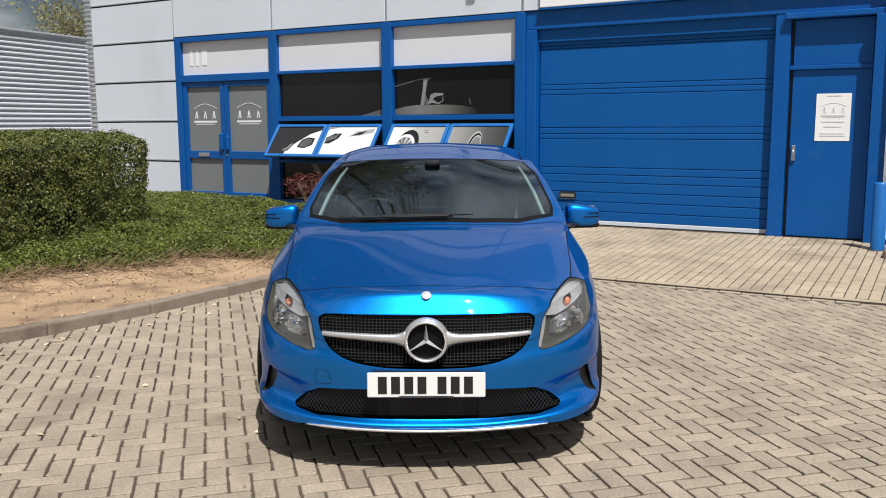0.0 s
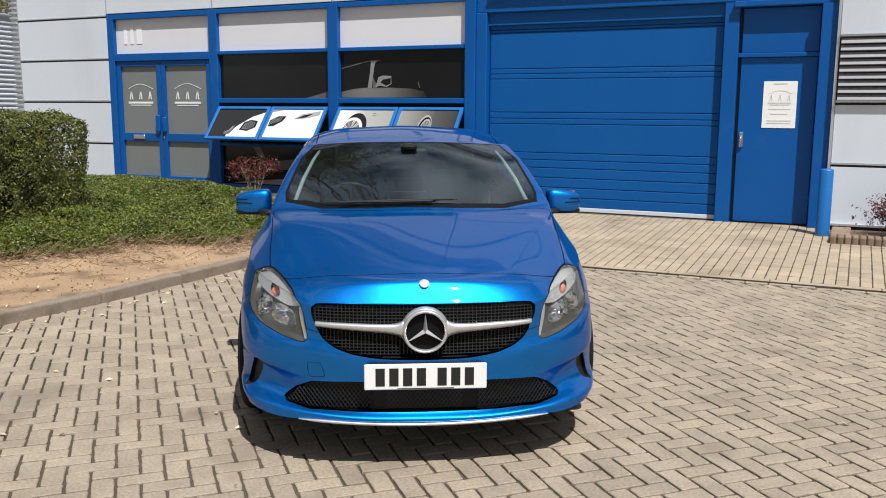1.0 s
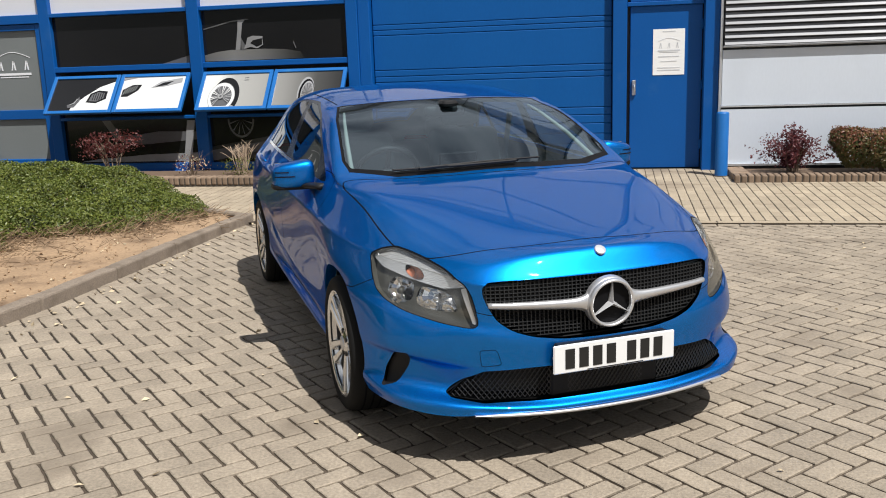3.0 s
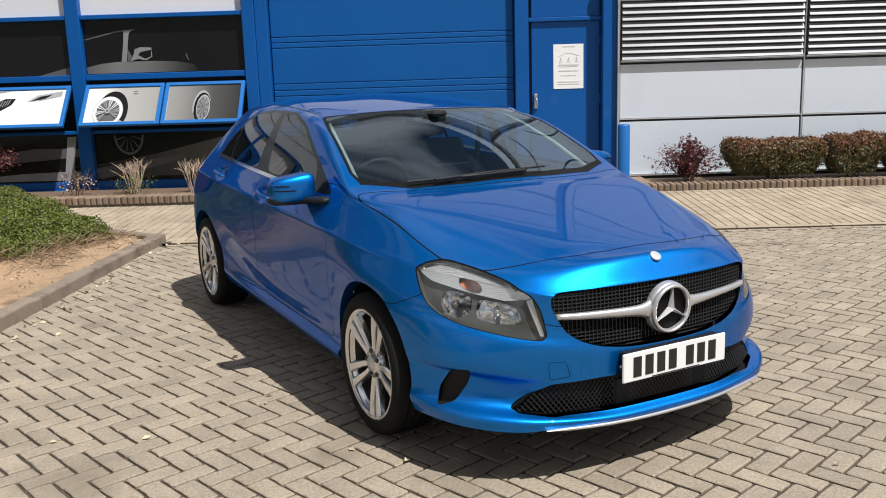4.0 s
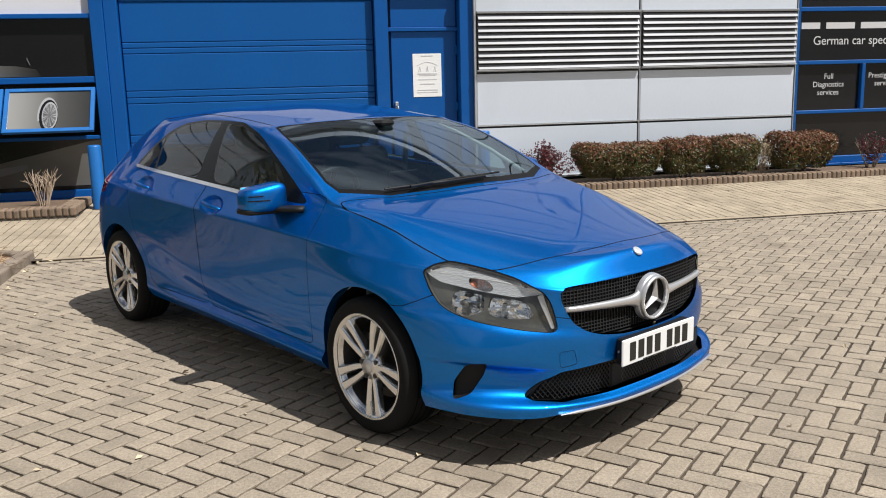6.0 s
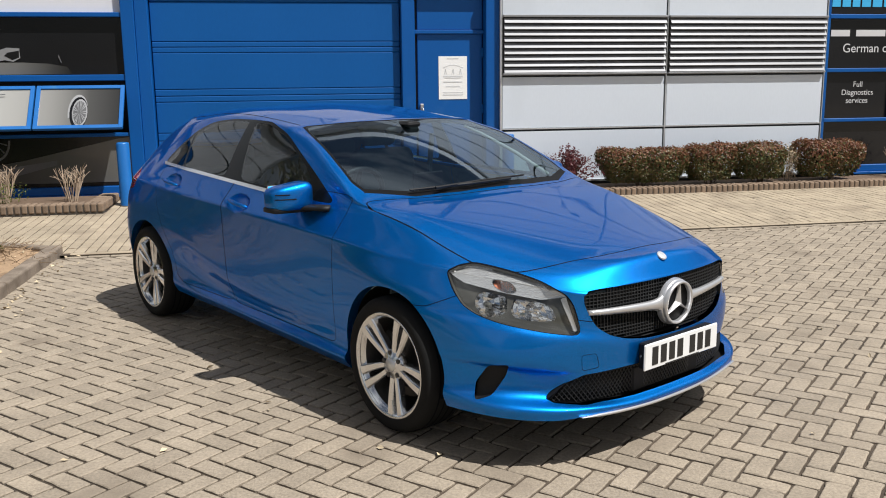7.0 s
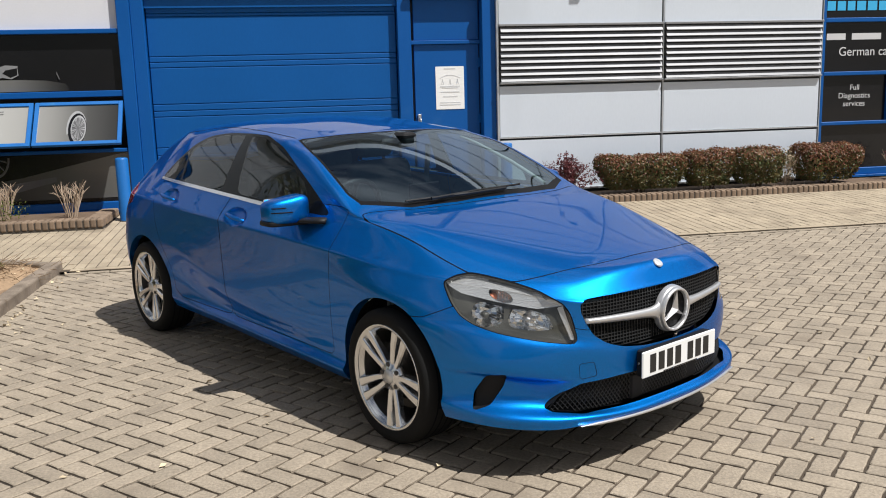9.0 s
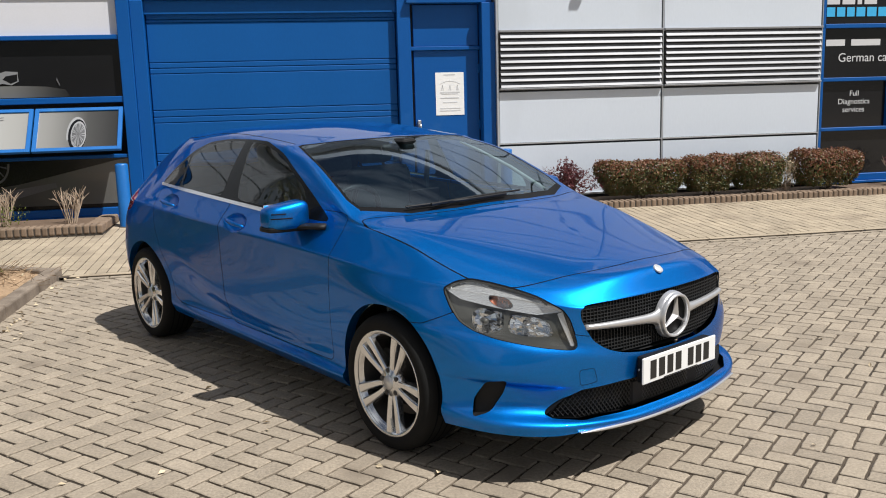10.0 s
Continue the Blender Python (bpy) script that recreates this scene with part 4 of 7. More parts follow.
# near-black leaf shapes close to the soil; their colour paints the shade under the cover
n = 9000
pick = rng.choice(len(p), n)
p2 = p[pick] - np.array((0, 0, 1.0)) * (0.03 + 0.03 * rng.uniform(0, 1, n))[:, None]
under = data_object("undergrowth", leaf_mesh("undergrowth", p2, q[pick], 0.10, rng, 0.3), M["hedge_shade"], cover)
under["kind"] = "stuff"

# dead stems along its edge, and leaf litter on the soil and paving
n = 2600
yy = rng.uniform(3.2, 8.3, n)
xx = np.array([-6.02 - 0.52 * max(0.0, 7.9 - y) ** 0.95 + 0.25 * soft_noise(0, y, 1.6, 2) for y in yy]) + np.where(rng.uniform(0, 1, n) < 0.85, rng.normal(-0.02, 0.11, n), rng.uniform(-0.1, 0.75, n))
vs, fs = [], []
for x, y in zip(xx, yy):
    a0, ln = rng.uniform(0, math.tau), rng.uniform(0.05, 0.17)
    z0 = mound_z(x, y) - 0.02 + rng.uniform(0.0, 0.06) * (rng.uniform() < 0.5)
    dx, dy, dz = math.cos(a0) * ln, math.sin(a0) * ln, rng.uniform(-0.02, 0.10)
    i = len(vs)
    vs += [(x, y, z0), (x + dx, y + dy, z0 + dz), (x + dx, y + dy, z0 + dz + 0.003), (x - dy * 0.03, y + dx * 0.03, z0 + 0.006)]
    fs += [(i, i + 1, i + 2), (i, i + 2, i + 3)]
me = bpy.data.meshes.new("dead_stems")
me.from_pydata(vs, [], fs)
tagged(data_object("dead_stems", me, M["dry_stem"]), "dead brown stems along the edge of the ground cover", "dry stems", kind="stuff")


def litter(name, count, place, size, label):
    pts = np.array([place() for _ in range(count)])
    me = leaf_mesh(name, pts, np.tile((0.0, 0, 1.0), (count, 1)), size, rng, 0.35)
    return tagged(data_object(name, me, M["leaf_litter"]), label, "leaf litter", kind="stuff")


def on_soil():
    while True:
        x, y = rng.uniform(-8.2, -5.7), rng.uniform(2.8, 8.2)
        if x > -6.2 - 0.5 * max(0.0, 7.9 - y) and inside(ISLAND, x, y):
            return x, y, mound_z(x, y) - 0.022


def on_yard():
    if rng.uniform() < 0.6:
        return -5.48 + abs(rng.normal(0, 0.12)), rng.uniform(3.0, 8.2), 0.008
    return rng.uniform(-5.4, 3.0), rng.uniform(1.2, 7.8), 0.008


def clods(count):
    """Small lumps of dry soil and stone, one mesh."""
    vs, fs = [], []
    for _ in range(count):
        x, y, z = on_soil()
        r = 0.004 + 0.014 * rng.uniform() ** 4
        i = len(vs)
        for d in ((1, 0, 0), (0, 1, 0), (-1, 0, 0), (0, -1, 0), (0, 0, 0.8), (0, 0, -0.8)):
            k = r * rng.uniform(0.6, 1.3)
            vs.append((x + d[0] * k, y + d[1] * k, z + d[2] * k))
        for q in range(4):
            fs += [(i + q, i + (q + 1) % 4, i + 4), (i + (q + 1) % 4, i + q, i + 5)]
    me = bpy.data.meshes.new("soil_clods")
    me.from_pydata(vs, [], fs)
    return tagged(data_object("soil_clods", me, M["soil"]), "small dry lumps of soil lying on the bed", "soil lumps", kind="stuff")


clods(900)
litter("leaf_litter", 150, on_soil, 0.026, "dry fallen leaves and chips on the soil")
litter("leaf_litter", 190, on_yard, 0.032, "pale dry leaves scattered on the paving")


# ---------------------------------------------------------------- brick planters along the wall
def planter(x0, x1, y0, y1, top, ends, label):
    e = thing("planter", label, "planter", "brick planters")
    cap = bmesh.new()
    box(cap, -0.032, 0.032, -0.105, 0.105, -0.052, 0.052, 0.016, None, 2)
    cap_me = bpy.data.meshes.new("brick")
    cap.to_mesh(cap_me)
    cap.free()
    st = bmesh.new()
    box(st, -0.105, 0.105, -0.05, 0.05, -0.0315, 0.0315, 0.005)
    st_me = bpy.data.meshes.new("brick")
    st.to_mesh(st_me)
    st.free()
    part("mortar_bed", boxed(x0 + 0.01, x1 - 0.01, y0 + 0.01, y0 + 0.20, -0.02, top - 0.02), M["mortar"], e)
    part("soil_fill", boxed(x0 + 0.15, x1 - 0.15, y0 + 0.15, y1, 0.0, top - 0.03, 0.02), M["bed_soil"], e)

    def run(a, b, at, turn):
        n = int((b - a) / 0.0745)
        for k in range(n):
            ob = data_object("brick", cap_me, M["brick"], e)
            ob.matrix_basis = at(a + (k + 0.5) * (b - a) / n) @ pose(0, 0, top - 0.052 + rng.normal(0, 0.0015), rng.normal(0, 0.7), rng.normal(0, 0.7), turn + rng.normal(0, 0.8))
        n = int((b - a) / 0.225)
        for row in range(2):
            for k in range(n):
                ob = data_object("brick", st_me, M["brick_wall"], e)
                ob.matrix_basis = at(a + (k + (0.5 if row else 0.25)) * (b - a) / n) @ pose(0, 0, top - 0.142 - row * 0.074, 0, 0, turn)

    run(x0, x1, lambda s: Matrix.Translation((s, y0 + 0.105, 0)), 0)
    for xe in ends:
        part("mortar_bed", boxed(xe - 0.09, xe + 0.09, y0 + 0.2, y1, -0.02, top - 0.02), M["mortar"], e)
        run(y0 + 0.22, y1, lambda s: Matrix.Translation((xe, s, 0)), 90)
    return e


planter(-9.72, -5.50, 10.34, 11.38, 0.225, (-5.605,), "low brick planter with a rounded brick coping under the office windows")
planter(-0.42, 9.0, 10.37, 11.27, 0.185, (-0.315,), "low brick planter with a rounded brick coping along the grey wall")


# ---------------------------------------------------------------- shrubs
def stems(parent, cx, cy, z0, count, height, spread, radius, mat="bark", fork=2):
    for _ in range(count):
        a0, lean = rng.uniform(0, math.tau), rng.uniform(0.2, 1.0) * spread
        tip = Vector((cx + math.cos(a0) * lean, cy + math.sin(a0) * lean, z0 + height * rng.uniform(0.75, 1.0)))
        base = Vector((cx + math.cos(a0) * 0.05, cy + math.sin(a0) * 0.05, z0))
        mid = base.lerp(tip, 0.5) + Vector((rng.normal(0, 0.02), rng.normal(0, 0.02), 0.03))
        bm = bmesh.new()
        tube(bm, [base, mid, tip], [radius, radius * 0.75, radius * 0.4], 5)
        for _ in range(fork):
            f = mid.lerp(tip, rng.uniform(0.0, 0.7))
            t2 = f + Vector((rng.normal(0, 0.07), rng.normal(0, 0.07), rng.uniform(0.06, 0.16)))
            tube(bm, [f, f.lerp(t2, 0.6) + Vector((0, 0, 0.01)), t2], [radius * 0.6, radius * 0.5, radius * 0.3], 4)
        part("stem", bm, M[mat], parent)


def blob(n, c, r, rough, rng=rng):
    """Places and normals over and within a loose ball of foliage."""
    d = rng.normal(0, 1, (n, 3))
    d /= np.linalg.norm(d, axis=1)[:, None]
    lump = np.array([1 + 0.25 * noise.noise(Vector(a) * 2.2 + Vector(c)) + 0.12 * noise.noise(Vector(a) * 6 + Vector(c)) for a in d])
    rad = lump * rng.uniform(0.45, 1.0, n) ** 0.35
    p = np.array(c) + d * np.array(r) * rad[:, None] + rng.normal(0, rough, (n, 3))
    p[:, 2] = np.maximum(p[:, 2], c[2] - r[2] * 0.92)
    return p, d


def spiky_bush(x, y, label, shoots=130, wide=1.35):
    """A barberry: many arching shoots set with small dark red leaves."""
    base = Vector((x, y, 0.16))
    e = None
    ps, qs, tips = [], [], []
    for _ in range(shoots):
        a0, lean = rng.uniform(0, math.tau), abs(rng.normal(0.0, 0.20)) * wide
        tip = base + Vector((math.cos(a0) * lean, math.sin(a0) * lean * 0.9, rng.uniform(0.40, 0.60) - lean * 0.45))
        tips.append(tip)
        for k in range(34):
            t = rng.uniform(0.2, 1.0)
            c = base.lerp(tip, t) + Vector((0, 0, 0.1 * math.sin(t * 3.1) * 0.3))
            ps.append(c + Vector(rng.normal(0, 0.016, 3)))
            qs.append(rng.normal(0, 1, 3) + np.array((0, 0, 0.6)))
    e = leafy("barberry_bush", label, "bush", ["leaf_red"], np.array(ps), np.array(qs), 0.030, "red bushes")
    stems(e, x, y, 0.13, 16, 0.42, 0.25, 0.006, fork=1)
    return e


def clipped_bush(x0, x1, y0, y1, z1, tips, label):
    p, q = hedge_surface(int(11000 * (x1 - x0) * 1.1), x0, x1, y0, y1, 0.22, z1, 0.019, 0.14)
    # drawn in towards the base
    low = np.clip((0.50 - p[:, 2]) / 0.3, 0, 1)[:, None]
    mid = np.array(((x0 + x1) / 2, (y0 + y1) / 2, 0))
    p[:, :2] = mid[:2] + (p[:, :2] - mid[:2]) * (1 - 0.28 * low)
    up = (p[:, 2] - 0.22) / (z1 - 0.22) + rng.normal(0, 0.28, len(p))
    e = leafy("clipped_bush", label, "bush", ["leaf_mixed", "leaf_tip"], p, q, 0.030, "clipped bushes", split=np.where(up > tips, 0.9, 0.1))
    # dark box inside the bush: inner shade put into its colour
    part("woody_core", boxed(x0 + 0.20, x1 - 0.20, y0 + 0.15, y1 - 0.15, 0.34, z1 - 0.10, 0.08, None, 2), M["hedge_shade"], e)
    stems(e, (x0 + x1) / 2, (y0 + y1) / 2, 0.13, 8, 0.3, (x1 - x0) * 0.4, 0.009)
    return e


spiky_bush(0.30, 10.85, "round dark red barberry bush in the brick planter")
clipped_bush(0.74, 1.96, 10.62, 11.12, 0.635, 0.84, "clipped bronze-green bush with red tips in the planter")
clipped_bush(2.00, 2.66, 10.64, 11.10, 0.655, 0.74, "small clipped bush with orange-red tips in the planter")
clipped_bush(2.71, 3.40, 10.60, 11.12, 0.66, 0.92, "clipped green bush in the planter")
clipped_bush(3.66, 4.56, 10.62, 11.12, 0.68, 0.62, "clipped green bush with red new growth in the planter")
e = spiky_bush(5.3, 10.9, "thin red bush below the neighbouring window", 16, 1.2)
p, q = blob(650, (3.52, 10.9, 0.42), (0.13, 0.16, 0.24), 0.02)
thin = leafy("sparse_bush", "sparse half-dead bush between the clipped ones", "bush", ["leaf_litter", "leaf_mixed"], p, q, 0.024, droop=0.9)
stems(thin, 3.52, 10.9, 0.13, 14, 0.45, 0.16, 0.005, "twig", 2)

# crimson shrub and bare twigs in the planter under the office windows
p1, q1 = blob(800, (-8.62, 10.85, 0.66), (0.46, 0.34, 0.13), 0.03)
p2, q2 = blob(260, (-8.75, 10.80, 0.53), (0.28, 0.26, 0.09), 0.03)
maple = leafy("crimson_shrub", "spreading crimson shrub in the brick planter", "shrub", ["leaf_maroon"], np.concatenate((p1, p2)), np.concatenate((q1, q2)), 0.034, droop=0.8)
stems(maple, -8.62, 10.85, 0.18, 9, 0.55, 0.42, 0.011, fork=3)
for x, cnt in ((-5.95, 20), (-6.72, 24)):
    tw = thing("twig_shrub", "bare straw-coloured twigs of a cut-back shrub", "shrub", "bare shrubs")
    stems(tw, x, 10.86, 0.19, cnt, 0.42, 0.20, 0.007, "twig", 2)
    if cnt > 20:
        p, q = blob(260, (x, 10.84, 0.32), (0.24, 0.18, 0.12), 0.03)
        ob = data_object("leaves", leaf_mesh("leaves", p, q, 0.026, rng), M["leaf_cover"], tw)
        ob["kind"] = "stuff"
p, q = blob(300, (-7.45, 10.85, 0.34), (0.26, 0.18, 0.12), 0.02)
heather = leafy("flowering_plant", "small reddish flowering plant in the brick planter", "plant", ["leaf_maroon", "leaf_litter"], p, q, 0.022)
stems(heather, -7.45, 10.85, 0.18, 14, 0.3, 0.2, 0.004, fork=1)


# ---------------------------------------------------------------- trees
def tree(x, y, height, crown, leaves, seed, label, size=0.09, tone="leaf_tree", trunk=0.16):
    g = np.random.default_rng(seed)
    e = thing("tree", label, "tree", "trees")
    bm = bmesh.new()
    top = Vector((x + g.normal(0, 0.2), y + g.normal(0, 0.2), height * 0.62))
    tube(bm, [(x, y, -0.05), (x + 0.05, y, height * 0.25), Vector((x, y, height * 0.42)), top], [trunk, trunk * 0.8, trunk * 0.62, trunk * 0.35], 9)
    part("trunk", bm, M["bark"], e, smooth=True)
    limbs = bmesh.new()
    ps = []
    for _ in range(26):
        a0 = g.uniform(0, math.tau)
        s = Vector((x, y, height * g.uniform(0.30, 0.60)))
        t = Vector((x + math.cos(a0) * crown * g.uniform(0.5, 1.0), y + math.sin(a0) * crown * g.uniform(0.5, 1.0), height * g.uniform(0.55, 1.0)))
        mid = s.lerp(t, 0.5) + Vector((0, 0, 0.06 * height * g.uniform(-0.3, 1)))
        tube(limbs, [s, mid, t], [trunk * 0.32, trunk * 0.2, trunk * 0.05], 5)
        for _ in range(7):
            f = s.lerp(mid, g.uniform(0.3, 1)) if g.uniform() < 0.3 else mid.lerp(t, g.uniform(0, 1))
            w = f + Vector(g.normal(0, crown * 0.2, 3))
            tube(limbs, [f, w], [trunk * 0.09, trunk * 0.03], 4)
            for _ in range(3):
                ps.append((w.lerp(f, g.uniform(0, 0.5)), crown * g.uniform(0.08, 0.2)))
    part("branchwork", limbs, M["bark"], e)["kind"] = "stuff"
    per = max(3, leaves // len(ps))
    pts = np.concatenate([np.array(c) + g.normal(0, r * 0.7, (per, 3)) for c, r in ps])
    ob = data_object("crown", leaf_mesh("crown", pts, g.normal(0, 1, pts.shape), size, g, 0.6), M[tone], e)
    ob["kind"] = "stuff"
    return e


tree(-14.5, 19.5, 12.5, 4.2, 42000, 3, "tall leafy tree leaning over the roof line", 0.085, trunk=0.25)
tree(-46.0, 38.0, 9.5, 4.5, 6000, 4, "pale thinly leaved tree behind the shed", 0.2)
tree(-55.0, 44.0, 10.5, 5.0, 6000, 5, "pale thinly leaved tree behind the shed", 0.2)
tree(-41.0, 37.0, 7.8, 3.6, 4500, 6, "pale thinly leaved tree behind the shed", 0.2)
tree(-37.0, 21.5, 23.0, 7.0, 5000, 11, "tall thinly leaved tree behind the shed", 0.22, trunk=0.4)
tree(-15.2, 17.4, 23.0, 4.2, 12000, 12, "tall thinly leaved tree behind the unit", 0.15, trunk=0.35)
# a row of trees across the road behind the yard
for k in range(9):
    tree(-70 + 18 * k + rng.normal(0, 3), -105 + rng.normal(0, 6.0), 7.5 + rng.uniform(-1.5, 1.5), 4.5, 3000, 20 + k, "leafy roadside tree across the far road", 0.5, trunk=0.25)


# ---------------------------------------------------------------- the car
# Car space: x across, y from the front bumper to the rear, z up; built as a lofted half shell that is cut into its panels.
CAR = pose(-1.796, 3.10, 0, 0, 0, 29.7)
HUB_FRONT, HUB_REAR, HUB_Z, TRACK = 0.912, 3.612, 0.309, 0.775


def car_paint():
    m = bpy.data.materials.new("metallic blue car paint")
    m.use_nodes = True
    n, l = m.node_tree.nodes, m.node_tree.links
    b = n["Principled BSDF"]
    co = n.new("ShaderNodeTexCoord")
    flake = n.new("ShaderNodeTexVoronoi")
    flake.inputs["Scale"].default_value = 1400.0
    l.new(co.outputs["Object"], flake.inputs["Vector"])
    mix = n.new("ShaderNodeMix")
    mix.data_type = "RGBA"
    mix.inputs["A"].default_value = (0.002, 0.090, 0.330, 1)
    mix.inputs["B"].default_value = (0.005, 0.290, 0.90, 1)
    sep = n.new("ShaderNodeSeparateColor")
    l.new(flake.outputs["Color"], sep.inputs["Color"])
    l.new(sep.outputs["Red"], mix.inputs["Factor"])
    l.new(mix.outputs["Result"], b.inputs["Base Color"])
    dust = n.new("ShaderNodeTexNoise")
    dust.inputs["Scale"].default_value, dust.inputs["Detail"].default_value = 3.0, 6.0
    l.new(co.outputs["Object"], dust.inputs["Vector"])
    k = n.new("ShaderNodeMath")
    k.operation = "MULTIPLY_ADD"
    k.inputs[1].default_value, k.inputs[2].default_value = 0.05, 0.41
    l.new(dust.outputs["Fac"], k.inputs[0])
    l.new(k.outputs[0], b.inputs["Roughness"])
    b.inputs["Metallic"].default_value = 0.93
    b.inputs["Specular Tint"].default_value = (0.010, 0.115, 0.300, 1)
    b.inputs["Coat Weight"].default_value = 0.62
    b.inputs["Specular IOR Level"].default_value = 0.2
    b.inputs["Coat Roughness"].default_value = 0.03
    b.inputs["Coat IOR"].default_value = 1.45
    return m


def ribbed_lamp():
    """Bright silvered chamber behind finely ribbed clear plastic."""
    m = bpy.data.materials.new("ribbed silver lamp chamber")
    m.use_nodes = True
    n, l = m.node_tree.nodes, m.node_tree.links
    b = n["Principled BSDF"]
    co = n.new("ShaderNodeTexCoord")
    wave = n.new("ShaderNodeTexWave")
    wave.bands_direction = "Z"
    wave.inputs["Scale"].default_value, wave.inputs["Distortion"].default_value = 60.0, 9.0
    l.new(co.outputs["Object"], wave.inputs["Vector"])
    tone = n.new("ShaderNodeMix")
    tone.data_type = "RGBA"
    tone.inputs["A"].default_value, tone.inputs["B"].default_value = (0.48, 0.48, 0.47, 1), (0.82, 0.82, 0.81, 1)
    l.new(wave.outputs["Fac"], tone.inputs["Factor"])
    l.new(tone.outputs["Result"], b.inputs["Base Color"])
    bump = n.new("ShaderNodeBump")
    bump.inputs["Strength"].default_value, bump.inputs["Distance"].default_value = 0.35, 0.0015
    l.new(wave.outputs["Fac"], bump.inputs["Height"])
    l.new(bump.outputs["Normal"], b.inputs["Normal"])
    b.inputs["Metallic"].default_value = 0.65
    b.inputs["Roughness"].default_value = 0.2
    return m


M["paint"] = car_paint()
M["gap"] = surface("dark panel gap", (0.004, 0.005, 0.008), 0.9, vary=0.1, bump=0.0, spec=0.1)
M["trim_black"] = surface("gloss black trim", (0.006, 0.006, 0.007), 0.55, vary=0.1, bump=0.0, spec=0.1)
M["plastic_black"] = surface("satin black plastic", (0.010, 0.010, 0.011), 0.55, spec=0.25, vary=0.15, big=6, bump=0.1, grain=400)
M["pillar_gloss"] = surface("gloss black window pillar", (0.007, 0.008, 0.009), 0.16, vary=0.1, bump=0.0, spec=0.15)
M["mesh_black"] = surface("satin black grille mesh", (0.013, 0.0135, 0.0145), 0.42, vary=0.1, bump=0.0)
M["plastic_grey"] = surface("grey lamp housing", (0.062, 0.060, 0.051), 0.3, vary=0.1, bump=0.0, coat=0.3)
M["lamp_silver"] = surface("silvered lamp chamber", (0.52, 0.53, 0.54), 0.2, 0.9, vary=0.25, big=30, fine=160, bump=0.5, grain=70, stretch=(4, 1, 0.4))
M["lamp_ribbed"] = ribbed_lamp()
M["blade_silver"] = surface("bright silver", (0.82, 0.82, 0.83), 0.3, 0.6, vary=0.02, bump=0.0, coat=0.5)
M["reflector"] = surface("silvered reflector", (0.85, 0.85, 0.85), 0.07, 1.0, vary=0.08, big=40, bump=0.12, grain=60)
M["chrome"] = surface("chrome", (0.80, 0.80, 0.81), 0.12, 1.0, vary=0.03, bump=0.0)
M["satin_silver"] = surface("satin silver", (0.66, 0.66, 0.67), 0.34, 0.75, vary=0.04, bump=0.0)
M["alloy"] = surface("silver alloy", (0.70, 0.705, 0.715), 0.19, 0.93, vary=0.04, big=9, bump=0.0, coat=0.5, stain=(0.62, 0.60, 0.57), stain_size=9, stain_from=0.68)
M["rubber"] = surface("tyre rubber", (0.012, 0.012, 0.012), 0.8, spec=0.15, vary=0.2, big=8, bump=0.2, grain=150)
M["barrel"] = surface("dusty wheel barrel", (0.10, 0.095, 0.09), 0.5, 0.6, vary=0.2, big=10)
M["brake"] = surface("brake steel", (0.09, 0.085, 0.08), 0.5, 0.7, vary=0.2, big=10)
M["cabin"] = surface("black cabin lining", (0.115, 0.148, 0.154), 0.75, vary=0.15, big=6, bump=0.2, grain=200)
M["seat_cloth"] = surface("black seat cloth", (0.110, 0.138, 0.144), 0.85, vary=0.2, big=8, bump=0.4, grain=260)
M["pillar_cloth"] = surface("pale grey pillar lining", (0.28, 0.29, 0.265), 0.8, vary=0.06, bump=0.1)
M["amber"] = surface("amber indicator bulb", (0.62, 0.20, 0.10), 0.25, vary=0.05, bump=0.0, coat=0.6)
M["tail_red"] = surface("red tail lamp", (0.30, 0.012, 0.014), 0.12, vary=0.05, bump=0.0, coat=1.0)
M["plate_white"] = surface("white number plate", (0.78, 0.78, 0.77), 0.35, vary=0.02, bump=0.0, coat=0.4)
M["plate_black"] = surface("black plate bar", (0.012, 0.012, 0.012), 0.4, vary=0.05, bump=0.0)
M["windscreen"] = glass("windscreen glass", (0.56, 0.77, 0.82), 0.15, 0.0, (0.70, 0.81, 0.92))
M["side_glass"] = glass("tinted side glass", (0.42, 0.48, 0.46), 0.10)
M["lamp_glass"] = glass("clear lamp lens", (0.95, 0.96, 0.96), 0.06)
M["mirror_glass"] = surface("mirror", (0.85, 0.85, 0.85), 0.02, 1.0, vary=0.0, bump=0.0)

